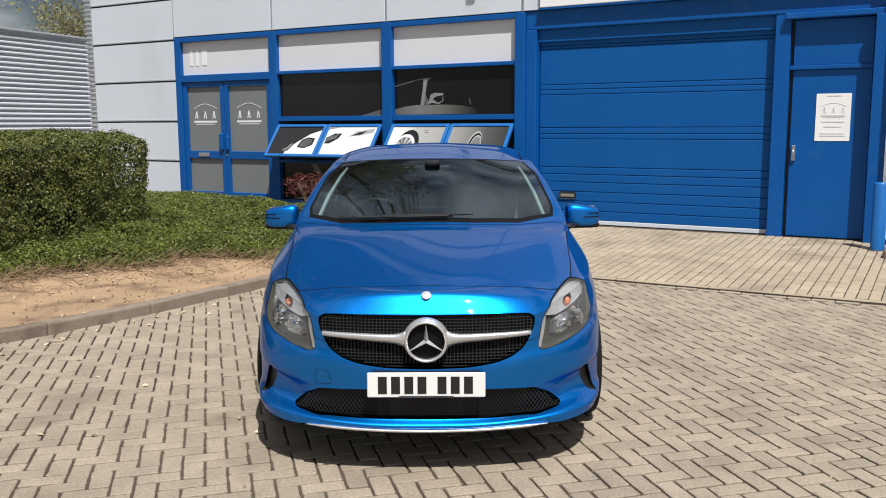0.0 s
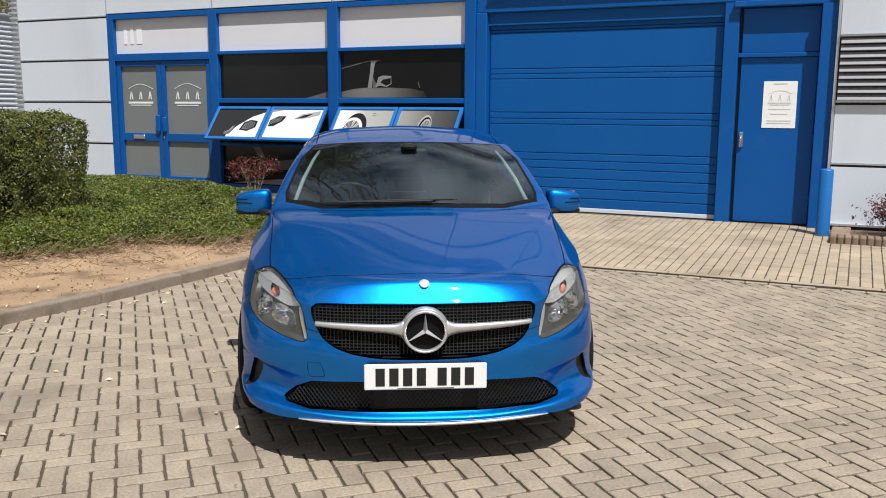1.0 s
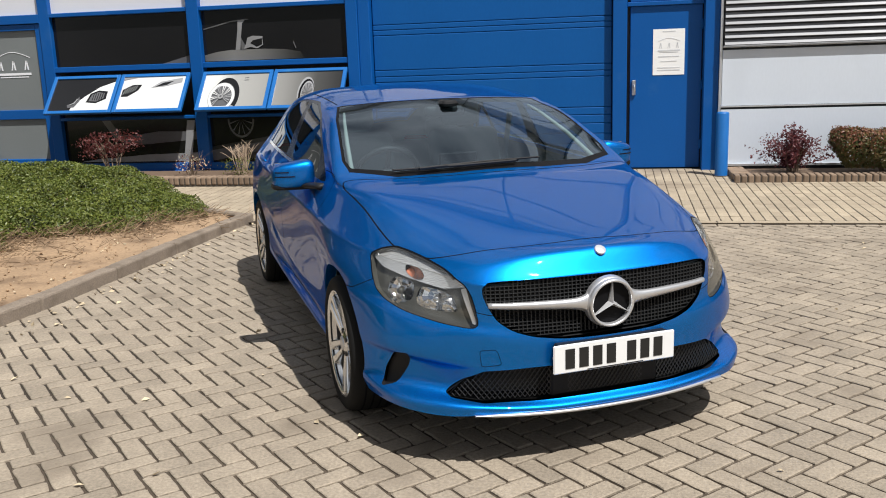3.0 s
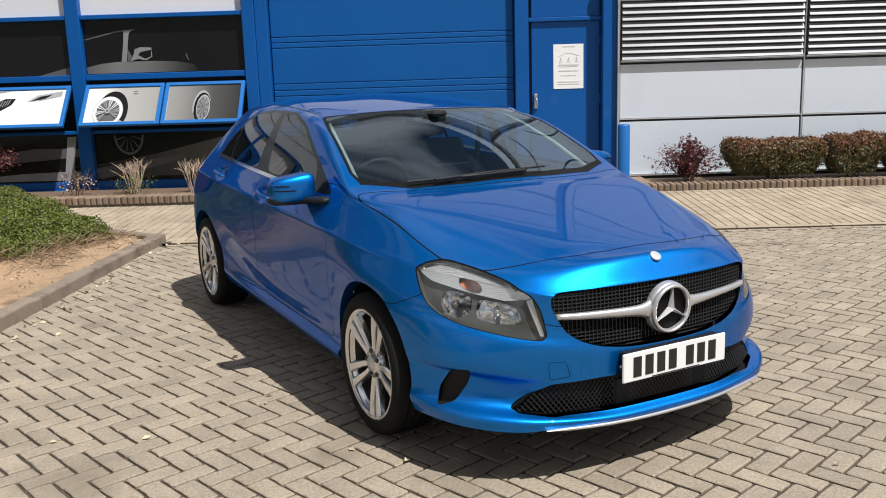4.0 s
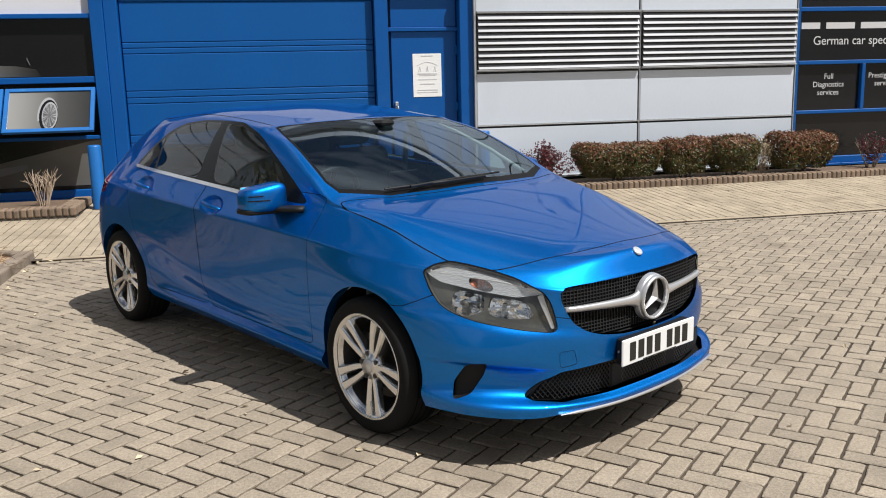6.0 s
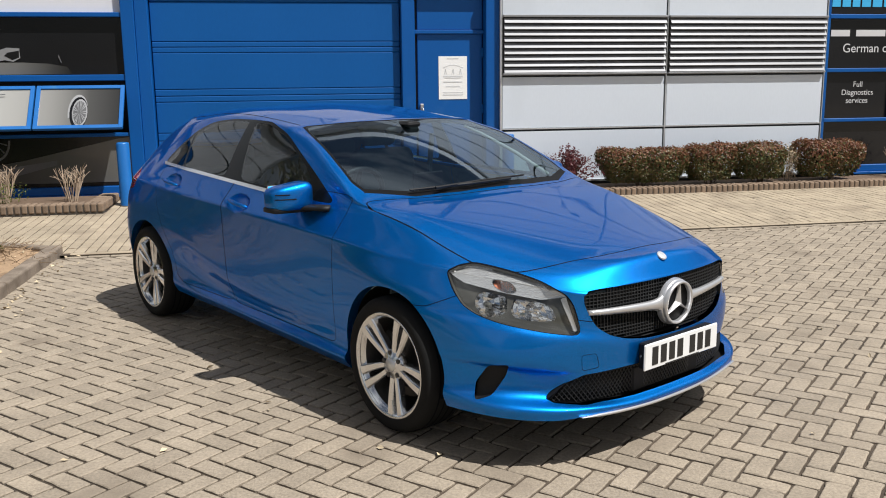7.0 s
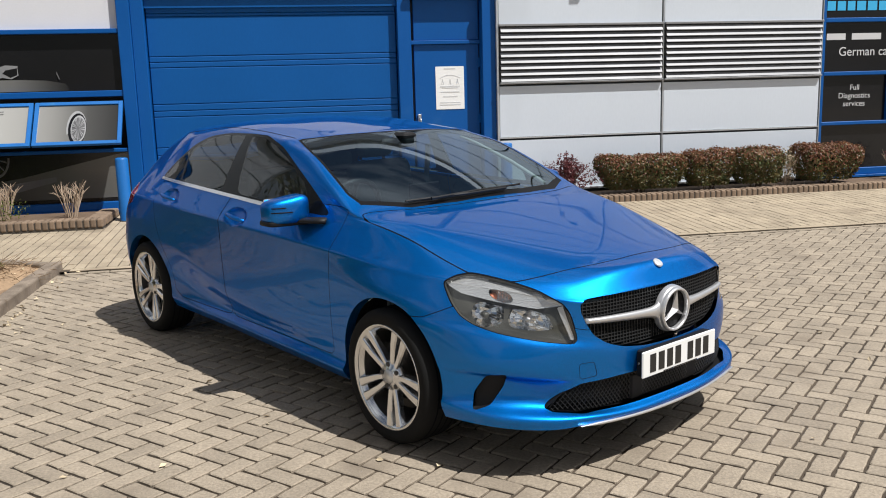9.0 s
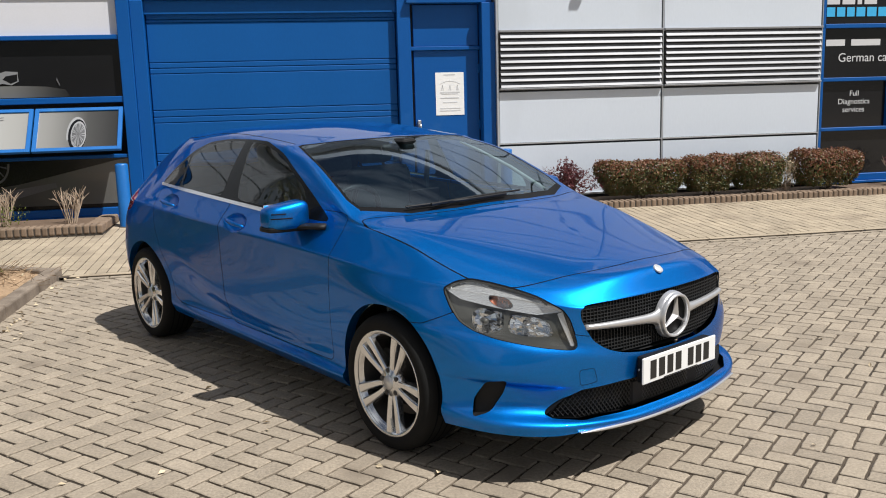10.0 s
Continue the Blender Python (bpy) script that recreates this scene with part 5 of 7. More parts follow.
def hermite(points, knots, count, mirror_first, mirror_last, at=None):
    """Smooth curve through points along axis 0, its ends mirrored in x = 0 where asked."""
    flip = np.array((-1, 1, 1))
    first = points[1:2] * flip if mirror_first else 2 * points[:1] - points[1:2]
    last = points[-2:-1] * flip if mirror_last else 2 * points[-1:] - points[-2:-1]
    p = np.concatenate((first, points, last))
    k = np.concatenate(([2 * knots[0] - knots[1]], knots, [2 * knots[-1] - knots[-2]]))
    shape = (-1,) + (1,) * (p.ndim - 1)
    d = np.diff(p, axis=0) / np.diff(k).reshape(shape)
    h0, h1 = np.diff(k)[:-1].reshape(shape), np.diff(k)[1:].reshape(shape)
    tan = (d[:-1] * h1 + d[1:] * h0) / (h0 + h1)
    t = np.linspace(knots[0], knots[-1], count) if at is None else np.array(at)
    i = np.clip(np.searchsorted(knots, t, "right") - 1, 0, len(knots) - 2)
    h = (knots[i + 1] - knots[i]).reshape(shape)
    u = ((t - knots[i]).reshape(shape)) / h
    a, b = points[i], points[i + 1]
    return (2 * u**3 - 3 * u**2 + 1) * a + (u**3 - 2 * u**2 + u) * h * tan[i] + (-2 * u**3 + 3 * u**2) * b + (u**3 - u**2) * h * tan[i + 1]


def chord(ps):
    return np.concatenate(([0.0], np.cumsum(np.maximum(np.linalg.norm(np.diff(ps, axis=1), axis=2).mean(0), 0.02))))


# Feature lines of the shell, each from the front's middle round the side to the rear's middle: (x, y, z) at shared stations
LINES = [
    # underside edge: lip, sill, rear valance
    [0, .022, .206, .28, .030, .212, .49, .062, .224, .64, .135, .218, .77, .285, .220, .83, .50, .215, .84, .92, .20, .835, 1.27, .20, .835, 1.5, .205, .835, 1.8, .21, .835, 2.05, .215, .835, 2.5, .225, .84, 3.2, .235, .84, 3.62, .25, .80, 4.0, .27, .6, 4.2, .27, 0, 4.25, .27],
    # lip crest
    [0, .010, .236, .28, .020, .242, .49, .066, .258, .65, .150, .268, .79, .305, .272, .853, .52, .275, .870, .92, .27, .866, 1.27, .262, .866, 1.5, .268, .866, 1.8, .275, .866, 2.05, .28, .866, 2.5, .29, .868, 3.2, .30, .872, 3.62, .33, .83, 4.02, .36, .62, 4.24, .36, 0, 4.285, .36],
    # bumper waist
    [0, .030, .395, .28, .046, .395, .49, .105, .40, .655, .215, .41, .785, .365, .41, .855, .57, .41, .886, .92, .42, .858, 1.27, .40, .852, 1.5, .37, .850, 1.8, .35, .848, 2.05, .35, .846, 2.5, .37, .862, 3.2, .45, .893, 3.62, .46, .845, 4.03, .50, .63, 4.25, .50, 0, 4.3, .50],
    # bumper crest
    [0, .022, .475, .28, .040, .485, .49, .103, .53, .655, .225, .545, .785, .405, .55, .855, .61, .555, .889, .92, .57, .868, 1.27, .53, .867, 1.5, .48, .869, 1.8, .435, .873, 2.05, .425, .877, 2.5, .475, .886, 3.2, .645, .893, 3.62, .67, .845, 4.04, .62, .63, 4.25, .62, 0, 4.29, .62],
    # mid side
    [0, .040, .60, .28, .058, .61, .485, .115, .625, .645, .265, .655, .770, .445, .668, .838, .64, .68, .886, .92, .70, .878, 1.27, .715, .878, 1.5, .72, .879, 1.8, .728, .88, 2.05, .733, .882, 2.5, .74, .885, 3.2, .76, .885, 3.62, .78, .83, 4.02, .80, .62, 4.2, .80, 0, 4.24, .80],
    # nose edge, lamp top and shoulder crease
    [0, .056, .728, .28, .072, .728, .485, .118, .715, .625, .310, .752, .735, .495, .775, .797, .645, .788, .853, .92, .806, .880, 1.27, .832, .884, 1.5, .842, .887, 1.8, .855, .888, 2.05, .862, .888, 2.5, .878, .880, 3.2, .90, .865, 3.62, .92, .80, 3.98, .93, .6, 4.15, .93, 0, 4.19, .93],
    # bonnet edge and belt
    [0, .108, .800, .28, .128, .796, .475, .200, .778, .600, .365, .790, .690, .555, .822, .728, .72, .862, .748, .92, .915, .790, 1.245, .962, .806, 1.5, .968, .814, 1.8, .978, .817, 2.05, .986, .820, 2.5, 1.008, .806, 3.2, 1.036, .772, 3.6, 1.05, .70, 3.92, 1.05, .5, 4.07, 1.04, 0, 4.12, 1.03],
    # bonnet middle, windscreen pillar and roof rail
    [0, .150, .820, .20, .190, .822, .36, .30, .832, .46, .45, .856, .54, .63, .893, .60, .81, .934, .65, .98, .968, .760, 1.262, 1.008, .724, 1.50, 1.125, .672, 1.80, 1.254, .642, 2.068, 1.320, .648, 2.5, 1.348, .628, 3.2, 1.334, .592, 3.6, 1.28, .53, 3.92, 1.19, .40, 4.05, 1.12, 0, 4.10, 1.10],
    # middle of bonnet, windscreen, roof and tailgate
    [0, .195, .832, 0, .285, .852, 0, .42, .880, 0, .58, .912, 0, .74, .942, 0, .88, .969, 0, 1.0, .992, 0, 1.105, 1.018, 0, 1.34, 1.116, 0, 1.68, 1.250, 0, 1.932, 1.343, 0, 2.5, 1.426, 0, 3.2, 1.408, 0, 3.54, 1.362, 0, 3.78, 1.305, 0, 3.95, 1.20, 0, 4.03, 1.12],
]
lines = [np.array(a, float).reshape(-1, 3) for a in LINES]
# the bumper's corners: a lip with an upward face, a drawn-in panel above it, and a firm shelf edge below the lamps
INWARD = np.array(((0.0, 1.0, 0.0), (-0.28, 0.96, 0.0), (-0.58, 0.81, 0.0), (-0.82, 0.57, 0.0), (-0.98, 0.20, 0.0)))     # stations 1 to 5


def drawn(line, depth, height):
    """A line moved inwards at the bumper's corner stations, and set to these heights."""
    out = line.copy()
    out[1:6] += INWARD * np.array(depth)[:, None]
    out[1:6, 2] = height
    return out


waist, crest = lines[2].copy(), lines[3].copy()
lip_back = drawn(lines[1] + (waist - lines[1]) * 0.32, (0.026, 0.034, 0.040, 0.032, 0.008), (0.262, 0.268, 0.288, 0.300, 0.305))
lip_back[0] += (0, 0.024, 0)
lip_back[0, 2] = 0.262
# the sill: a narrow upward face at the foot of the doors
lines[1][7:12, 0] += 0.010
lip_back[7:12, 0] = waist[7:12, 0] - 0.003
lip_back[7:12, 2] = lines[1][7:12, 2] + 0.026
lines[2] = drawn(waist, (0.000, 0.007, 0.026, 0.022, 0.004), (0.345, 0.352, 0.374, 0.388, 0.392))
shelf = drawn(waist + (crest - waist) * 0.22, (0.0, 0.002, -0.001, -0.001, 0.0), (0.392, 0.394, 0.411, 0.428, 0.432))
lines[3] = drawn(crest, (0.0, -0.005, -0.009, -0.006, -0.001), (0.485, 0.520, 0.540, 0.572, 0.590))
under_shelf = drawn(shelf, (0.000, 0.001, 0.014, 0.014, 0.002), (0.384, 0.386, 0.400, 0.415, 0.420))
ledge = drawn(lines[3] + (lines[4] - lines[3]) * 0.36, (0.0, 0.005, 0.007, 0.005, 0.001), (0.535, 0.560, 0.582, 0.612, 0.628))
lines = lines[:2] + [lip_back, lines[2], under_shelf, shelf, lines[3], ledge] + lines[4:]
belt, rail, crown = lines[10], lines[11], lines[12]
mid_glass = 0.5 * (belt + rail)
mid_glass[:, 0] += np.array([0, 0, 0, 0, 0, 0, 0, 0, .008, .014, .016, .018, .016, .012, .01, 0, 0])
mid_glass[:7, 2] += 0.006
between = crown + (rail - crown) * np.array((0.5, 0.25, 0.24))
lines.insert(10, lines[9] + (belt - lines[9]) * 0.14)          # keep the shoulder crease tight
lines.insert(9, lines[9] + (lines[8] - lines[9]) * 0.14)
# a line close to the rail: on the curve over bonnet and roof, straight beside the windscreen
plain = np.stack(lines[:12] + [belt, mid_glass, rail, between, crown])
knots = chord(np.swapaxes(plain, 0, 1))
rail_in = hermite(plain, knots, 0, False, True, [knots[14] * 0.86 + knots[15] * 0.14])[0]
straight = rail + (between - rail) * 0.14
for i, w in ((7, 0.3), (8, 1.0), (9, 1.0), (10, 1.0), (11, 0.5)):
    rail_in[i] += (straight[i] - rail_in[i]) * w
grid = np.stack(lines[:12] + [belt, mid_glass, rail, rail_in, between, crown])      # line, station, xyz
# a firm crease where the windscreen meets the roof
before = grid[:, 9:10] + (grid[:, 10:11] - grid[:, 9:10]) * 0.88
after = grid[:, 10:11] + (grid[:, 11:12] - grid[:, 10:11]) * 0.10
grid = np.concatenate((grid[:, :10], before, grid[:, 10:11], after, grid[:, 11:]), 1)


NS, NL = 340, 200
g = hermite(np.swapaxes(grid, 0, 1), chord(grid), NS, True, True)           # station, line, xyz
g = hermite(np.swapaxes(g, 0, 1), chord(g), NL, False, True)   # line, station, xyz
g[:, 0, 0] = g[:, -1, 0] = 0.0
g[-1, :, 0] = 0.0


def fair(region, rounds):
    """Evens out the skin within a region (0 to 1 at each point), mirrored at the middle line."""
    for _ in range(rounds):
        side = g[-2:-1] * (-1, 1, 1)
        p = np.concatenate((g[:1], g, side), 0)
        p = np.concatenate((p[:, :1], p, p[:, -1:]), 1)
        mean = 0.25 * (p[:-2, 1:-1] + p[2:, 1:-1] + p[1:-1, :-2] + p[1:-1, 2:])
        g[:] = g + (mean - g) * region[..., None]
        g[-1, :, 0] = 0.0


def ramp(a, lo, hi):
    t = np.clip((a - lo) / (hi - lo), 0, 1)
    return t * t * (3 - 2 * t)


fair(0.9 * ramp(g[..., 1], 0.30, 0.46) * ramp(-g[..., 1], -1.06, -0.96) * ramp(-g[..., 0], -0.66, -0.50) * (g[..., 2] > 0.80), 300)
fair(0.9 * ramp(g[..., 1], 2.07, 2.25) * ramp(-g[..., 1], -3.5, -3.2) * ramp(-g[..., 0], -0.64, -0.56) * (g[..., 2] > 1.25), 300)
fair(0.9 * ramp(g[..., 1] - 0.2 * g[..., 0] ** 2, 1.13, 1.25) * ramp(-(g[..., 1] - 0.33 * g[..., 0] ** 2), -1.915, -1.86) * ramp(-g[..., 0], -0.66, -0.58) * (g[..., 2] > 1.02), 380)
# the flanks: evened out along the car only, so that the creases stay firm
flank = 0.8 * ramp(g[..., 1], 1.0, 1.25) * ramp(-g[..., 1], -3.75, -3.5) * (g[..., 0] > 0.6) * ramp(-g[..., 2], -0.97, -0.95)
for _ in range(90):
    g[:, 1:-1] += (0.5 * (g[:, :-2] + g[:, 2:]) - g[:, 1:-1]) * flank[:, 1:-1, None]
fair(0.4 * flank, 4)
fair(0.5 * ramp(-g[..., 1], -0.95, -0.85) * ramp(-g[..., 2], -0.60, -0.57) * ramp(g[..., 2], 0.23, 0.25) * (g[..., 0] > 0.2), 3)

shell = bmesh.new()
gv = [[shell.verts.new(g[j, i]) for i in range(NS)] for j in range(NL)]
for j in range(NL - 1):
    for i in range(NS - 1):
        shell.faces.new((gv[j][i], gv[j][i + 1], gv[j + 1][i + 1], gv[j + 1][i]))
bmesh.ops.remove_doubles(shell, verts=shell.verts[:], dist=0.0004)
bmesh.ops.recalc_face_normals(shell, faces=shell.faces[:])
if sum(f.normal.x * f.calc_center_median().x for f in shell.faces) < 0:
    bmesh.ops.reverse_faces(shell, faces=shell.faces[:])
tag = shell.faces.layers.int.new("panel")
soft = shell.verts.layers.float_vector.new("soft")
shell.normal_update()
for v in shell.verts:
    v[soft] = v.normal
KINDS = ["body", "gap", "bonnet", "windscreen", "surround", "front_glass", "rear_glass", "quarter_glass", "headlamp", "side_vent", "grille", "intake", "arch", "door_front", "door_rear", "bumper", "waist_trim", "tail_lamp", "rear_glass_hatch", "screen_edge", "lamp_top", "lamp_inner", "lamp_rim", "bowl_round", "bowl_wide", "lamp_cup"]
CODE = {k: i for i, k in enumerate(KINDS)}
SIDE = lambda p: p[:, 1:3]
TOP = lambda p: p[:, 0:2]
FRONT = lambda p: p[:, [0, 2]]
CORNER = lambda p: np.stack(((p[:, 0] + p[:, 1]) * math.sqrt(0.5), p[:, 2]), 1)


def in_poly(poly, q):
    poly = np.asarray(poly)
    c = np.zeros(len(q), bool)
    for (x0, y0), (x1, y1) in zip(poly, np.roll(poly, -1, 0)):
        if y0 != y1:
            c ^= ((y0 > q[:, 1]) != (y1 > q[:, 1])) & (q[:, 0] < (x1 - x0) * (q[:, 1] - y0) / (y1 - y0) + x0)
    return c


def rounded(poly, n=5, amount=0.3):
    """The outline with its corners cut to smooth curves."""
    out, poly = [], [np.array(p, float) for p in poly]
    for a, b, c in zip(poly[-1:] + poly[:-1], poly, poly[1:] + poly[:1]):
        p, q = b + (a - b) * amount, b + (c - b) * amount
        for t in np.linspace(0, 1, n):
            out.append(tuple((1 - t) ** 2 * p + 2 * t * (1 - t) * b + t * t * q))
    return out


def offset(poly, d):
    """The outline grown by d (shrunk where negative)."""
    p = np.asarray(poly, float)
    area = 0.5 * np.sum(p[:, 0] * np.roll(p[:, 1], -1) - np.roll(p[:, 0], -1) * p[:, 1])
    e = np.roll(p, -1, 0) - p
    nrm = np.stack((e[:, 1], -e[:, 0]), 1)
    nrm /= np.maximum(np.linalg.norm(nrm, axis=1), 1e-9)[:, None]
    nrm *= 1 if area > 0 else -1
    v = nrm + np.roll(nrm, 1, 0)
    v /= np.maximum(np.sum(v * nrm, 1), 0.4)[:, None]
    return [tuple(a) for a in p + d * v]


def cut(view, poly, zone, name=None, only=None):
    """Splits the shell along the outline seen in that view, and gives the faces inside it to the panel called name."""
    shell.verts.ensure_lookup_table()
    p = np.array([v.co for v in shell.verts])
    ok = zone(p)
    inside_poly = in_poly(poly, view(p)) & ok
    shell.verts.index_update()
    es = [e for e in shell.edges if inside_poly[e.verts[0].index] != inside_poly[e.verts[1].index] and ok[e.verts[0].index] and ok[e.verts[1].index]]
    if es:
        a = np.array([e.verts[0].co for e in es])
        b = np.array([e.verts[1].co for e in es])
        ia = in_poly(poly, view(a))
        lo, hi = np.zeros(len(es)), np.ones(len(es))
        for _ in range(14):
            m = (lo + hi) / 2
            s = in_poly(poly, view(a + (b - a) * m[:, None])) == ia
            lo, hi = np.where(s, m, lo), np.where(s, hi, m)
        fresh = []
        for e, f in zip(es, (lo + hi) / 2):
            fresh.append(bmesh.utils.edge_split(e, e.verts[0], min(max(f, 0.003), 0.997))[1])
        bmesh.ops.connect_verts(shell, verts=fresh)
    if name:
        fs = list(shell.faces)
        c = np.array([f.calc_center_median() for f in fs])
        s = in_poly(poly, view(c)) & zone(c)
        for f, hit in zip(fs, s):
            if hit and (only is None or f[tag] in [CODE[o] for o in only]):
                f[tag] = CODE[name]


def panel(view, poly, zone, name, gap=0.003, only=None):
    """A panel with a dark gap all round."""
    cut(view, offset(poly, gap), zone, "gap", only)
    cut(view, offset(poly, -gap), zone, name, (only or []) + ["gap"])


on_side = lambda p: (p[:, 0] > 0.55) & (p[:, 1] > 0.42)
on_front = lambda p: (p[:, 1] < 0.33) & (p[:, 2] < 0.79)
on_top = lambda p: (p[:, 2] > 0.755)
on_corner = lambda p: (p[:, 1] < 1.0) & (p[:, 0] > 0.3)

# bonnet
panel(TOP, rounded([(-0.2, .203), (0.10, .204), (.30, .226), (.50, .288), (.622, .362), (.70, .50), (.722, .66), (.738, .92), (.766, 1.20), (.74, 1.235), (.5, 1.14), (.25, 1.095), (-.2, 1.085)], 4, 0.35), on_top, "bonnet", 0.0028)
# windscreen: black border, then glass
scr = [(-.2, 1.118), (.25, 1.125), (.5, 1.168), (.70, 1.30), (.712, 1.40), (.648, 1.80), (.590, 2.025), (.562, 2.032), (.5, 2.011), (.4, 1.982), (.3, 1.959), (.2, 1.942), (.1, 1.932), (-.2, 1.929)]
cut(TOP, offset(scr, 0.004), lambda p: (p[:, 2] > 0.985) & (p[:, 1] > 1.0) & (p[:, 1] < 2.3), "screen_edge")
clear = [(x, y + 0.035 * max(0.0, min(1.0, (1.34 - y) / 0.06))) for x, y in offset(scr, -0.011)]
cut(TOP, clear, lambda p: (p[:, 2] > 0.985) & (p[:, 1] > 1.0) & (p[:, 1] < 2.3), "windscreen")
# ditch between the roof and its rail
cut(TOP, [(.578, 2.07), (.586, 2.07), (.598, 2.5), (.583, 3.2), (.552, 3.58), (.545, 3.58), (.575, 3.2), (.590, 2.5)], lambda p: (p[:, 2] > 1.26) & (p[:, 1] > 2.0) & (p[:, 1] < 3.65), "gap", ["body"])
# side glazing
surround = rounded([(1.40, .972), (1.75, .985), (2.4, 1.010), (3.0, 1.034), (3.47, 1.050), (3.31, 1.17), (3.14, 1.268), (2.945, 1.328), (2.70, 1.350), (2.46, 1.350), (2.27, 1.341), (2.03, 1.285), (1.69, 1.128)], 4, 0.3)
upper_side = lambda p: (p[:, 0] > 0.45) & (p[:, 2] > 0.93) & (p[:, 1] > 1.25) & (p[:, 1] < 3.6)
cut(SIDE, surround, upper_side, "surround")
cut(SIDE, rounded([(1.66, 1.000), (2.362, 1.022), (2.412, 1.335), (2.275, 1.328), (2.04, 1.271), (1.735, 1.125), (1.68, 1.08)], 4, 0.12), upper_side, "front_glass")
cut(SIDE, rounded([(2.545, 1.030), (3.115, 1.050), (3.125, 1.247), (2.945, 1.315), (2.71, 1.338), (2.485, 1.339)], 4, 0.12), upper_side, "rear_glass")
cut(SIDE, rounded([(3.142, 1.052), (3.42, 1.061), (3.29, 1.160), (3.152, 1.238)], 4, 0.06), upper_side, "quarter_glass")
# bright strip along the belt
low_line, high_line = [(1.68, .968), (2.04, .980), (2.48, 1.003), (2.89, 1.022), (3.44, 1.045)], [(3.455, 1.062), (2.89, 1.041), (2.48, 1.021), (2.04, .999), (1.68, .985)]
cut(SIDE, low_line + high_line, upper_side, "waist_trim")
# wheel arches
for cy, cz, r in ((0.910, 0.318, 0.353), (3.598, 0.318, 0.350)):
    ring = [(cy + r * math.cos(a), cz + r * math.sin(a)) for a in np.linspace(0, math.pi, 40)]
    cut(SIDE, ring + [(cy - r, 0.05), (cy + r, 0.05)], on_side, "arch")
# lamps and openings of the front
lamp = rounded([(.988, .776), (.935, .800), (.872, .811), (.793, .800), (.702, .783), (.6, .757), (.500, .712), (.468, .668), (.432, .545), (.579, .562), (.762, .593), (.862, .622), (.918, .653), (.957, .705)], 4, 0.3)
cut(CORNER, offset(lamp, 0.0022), on_corner, "gap")
cut(CORNER, lamp, on_corner, "lamp_rim")
cut(CORNER, offset(lamp, -0.0030), on_corner, "headlamp")
cut(CORNER, [(.995, .781), (.95, .757), (.913, .740), (.76, .714), (.60, .690), (.495, .700), (.50, .76), (.6, .80), (.8, .85), (1.02, .85)], on_corner, "lamp_top", ["headlamp"])
cut(CORNER, [(.522, .693), (.500, .700), (.450, .567), (.464, .563)], on_corner, "lamp_inner", ["headlamp"])
cut(CORNER, rounded([(.878, .668), (.862, .704), (.838, .717), (.775, .710), (.737, .700), (.737, .640), (.772, .622), (.846, .614)], 4, 0.3), on_corner, "bowl_round", ["headlamp"])
cut(CORNER, rounded([(.722, .650), (.708, .696), (.606, .684), (.556, .664), (.530, .603), (.640, .606), (.712, .618)], 4, 0.25), on_corner, "bowl_wide", ["headlamp"])
cut(CORNER, [(.748 + .050 * math.cos(a) , .739 + .014 * math.cos(a) + .022 * math.sin(a)) for a in np.linspace(0, math.tau, 20, endpoint=False)], on_corner, "lamp_cup", ["lamp_top"])
cut(CORNER, rounded([(.806, .424), (.722, .434), (.738, .376), (.790, .300), (.866, .277), (.860, .345)], 4, 0.22), on_corner, "side_vent")
cut(FRONT, rounded([(-.2, .727), (.388, .729), (.466, .724), (.488, .706), (.486, .670), (.470, .630), (.440, .575), (.385, .536), (.310, .511), (.180, .493), (-.2, .487)], 4, 0.3), on_front, "grille")
cut(FRONT, rounded([(-.2, .391), (.296, .393), (.490, .383), (.556, .347), (.618, .290), (.606, .277), (.500, .262), (.298, .257), (-.2, .254)], 4, 0.12), on_front, "intake")
panel(CORNER, [(-.3, .12), (1.4, .12), (1.4, .600), (1.08, .626), (.946, .684), (.90, .690), (.5, .62), (.40, .60), (-.3, .60)], lambda p: (p[:, 1] < 1.1) & (p[:, 2] < 0.78), "bumper", 0.0016, ["body", "gap"])
# doors
door_zone = lambda p: (p[:, 0] > 0.6) & (p[:, 1] > 1.15) & (p[:, 1] < 3.6) & (p[:, 2] < 1.06)
panel(SIDE, rounded([(1.30, 1.03), (1.315, .93), (1.345, .70), (1.37, .33), (1.40, .306), (2.42, .314), (2.448, .35), (2.468, .70), (2.462, .90), (2.40, 1.03)], 3, 0.15), door_zone, "door_front", 0.0016, ["body", "gap"])
panel(SIDE, rounded([(2.405, 1.03), (2.468, .90), (2.474, .70), (2.454, .35), (2.48, .316), (3.10, .322), (3.19, .36), (3.235, .52), (3.33, .66), (3.40, .80), (3.42, .95), (3.41, 1.04)], 3, 0.15), door_zone, "door_rear", 0.0016, ["body", "gap"])
cut(SIDE, rounded([(3.84, .86), (4.3, .80), (4.3, 1.0), (3.85, 1.0), (3.775, .945)], 4, 0.2), lambda p: (p[:, 1] > 3.7) & (p[:, 0] > 0.4), "tail_lamp", ["body"])
cut(TOP, [(-.2, 3.86), (.45, 3.90), (.40, 4.04), (-.2, 4.08)], lambda p: (p[:, 2] > 1.0) & (p[:, 1] > 3.6), "rear_glass_hatch")

# hollow cups behind the door handles
CUPS, hollow = ((2.288, 0.905), (3.189, 0.953)), []
shell.normal_update()
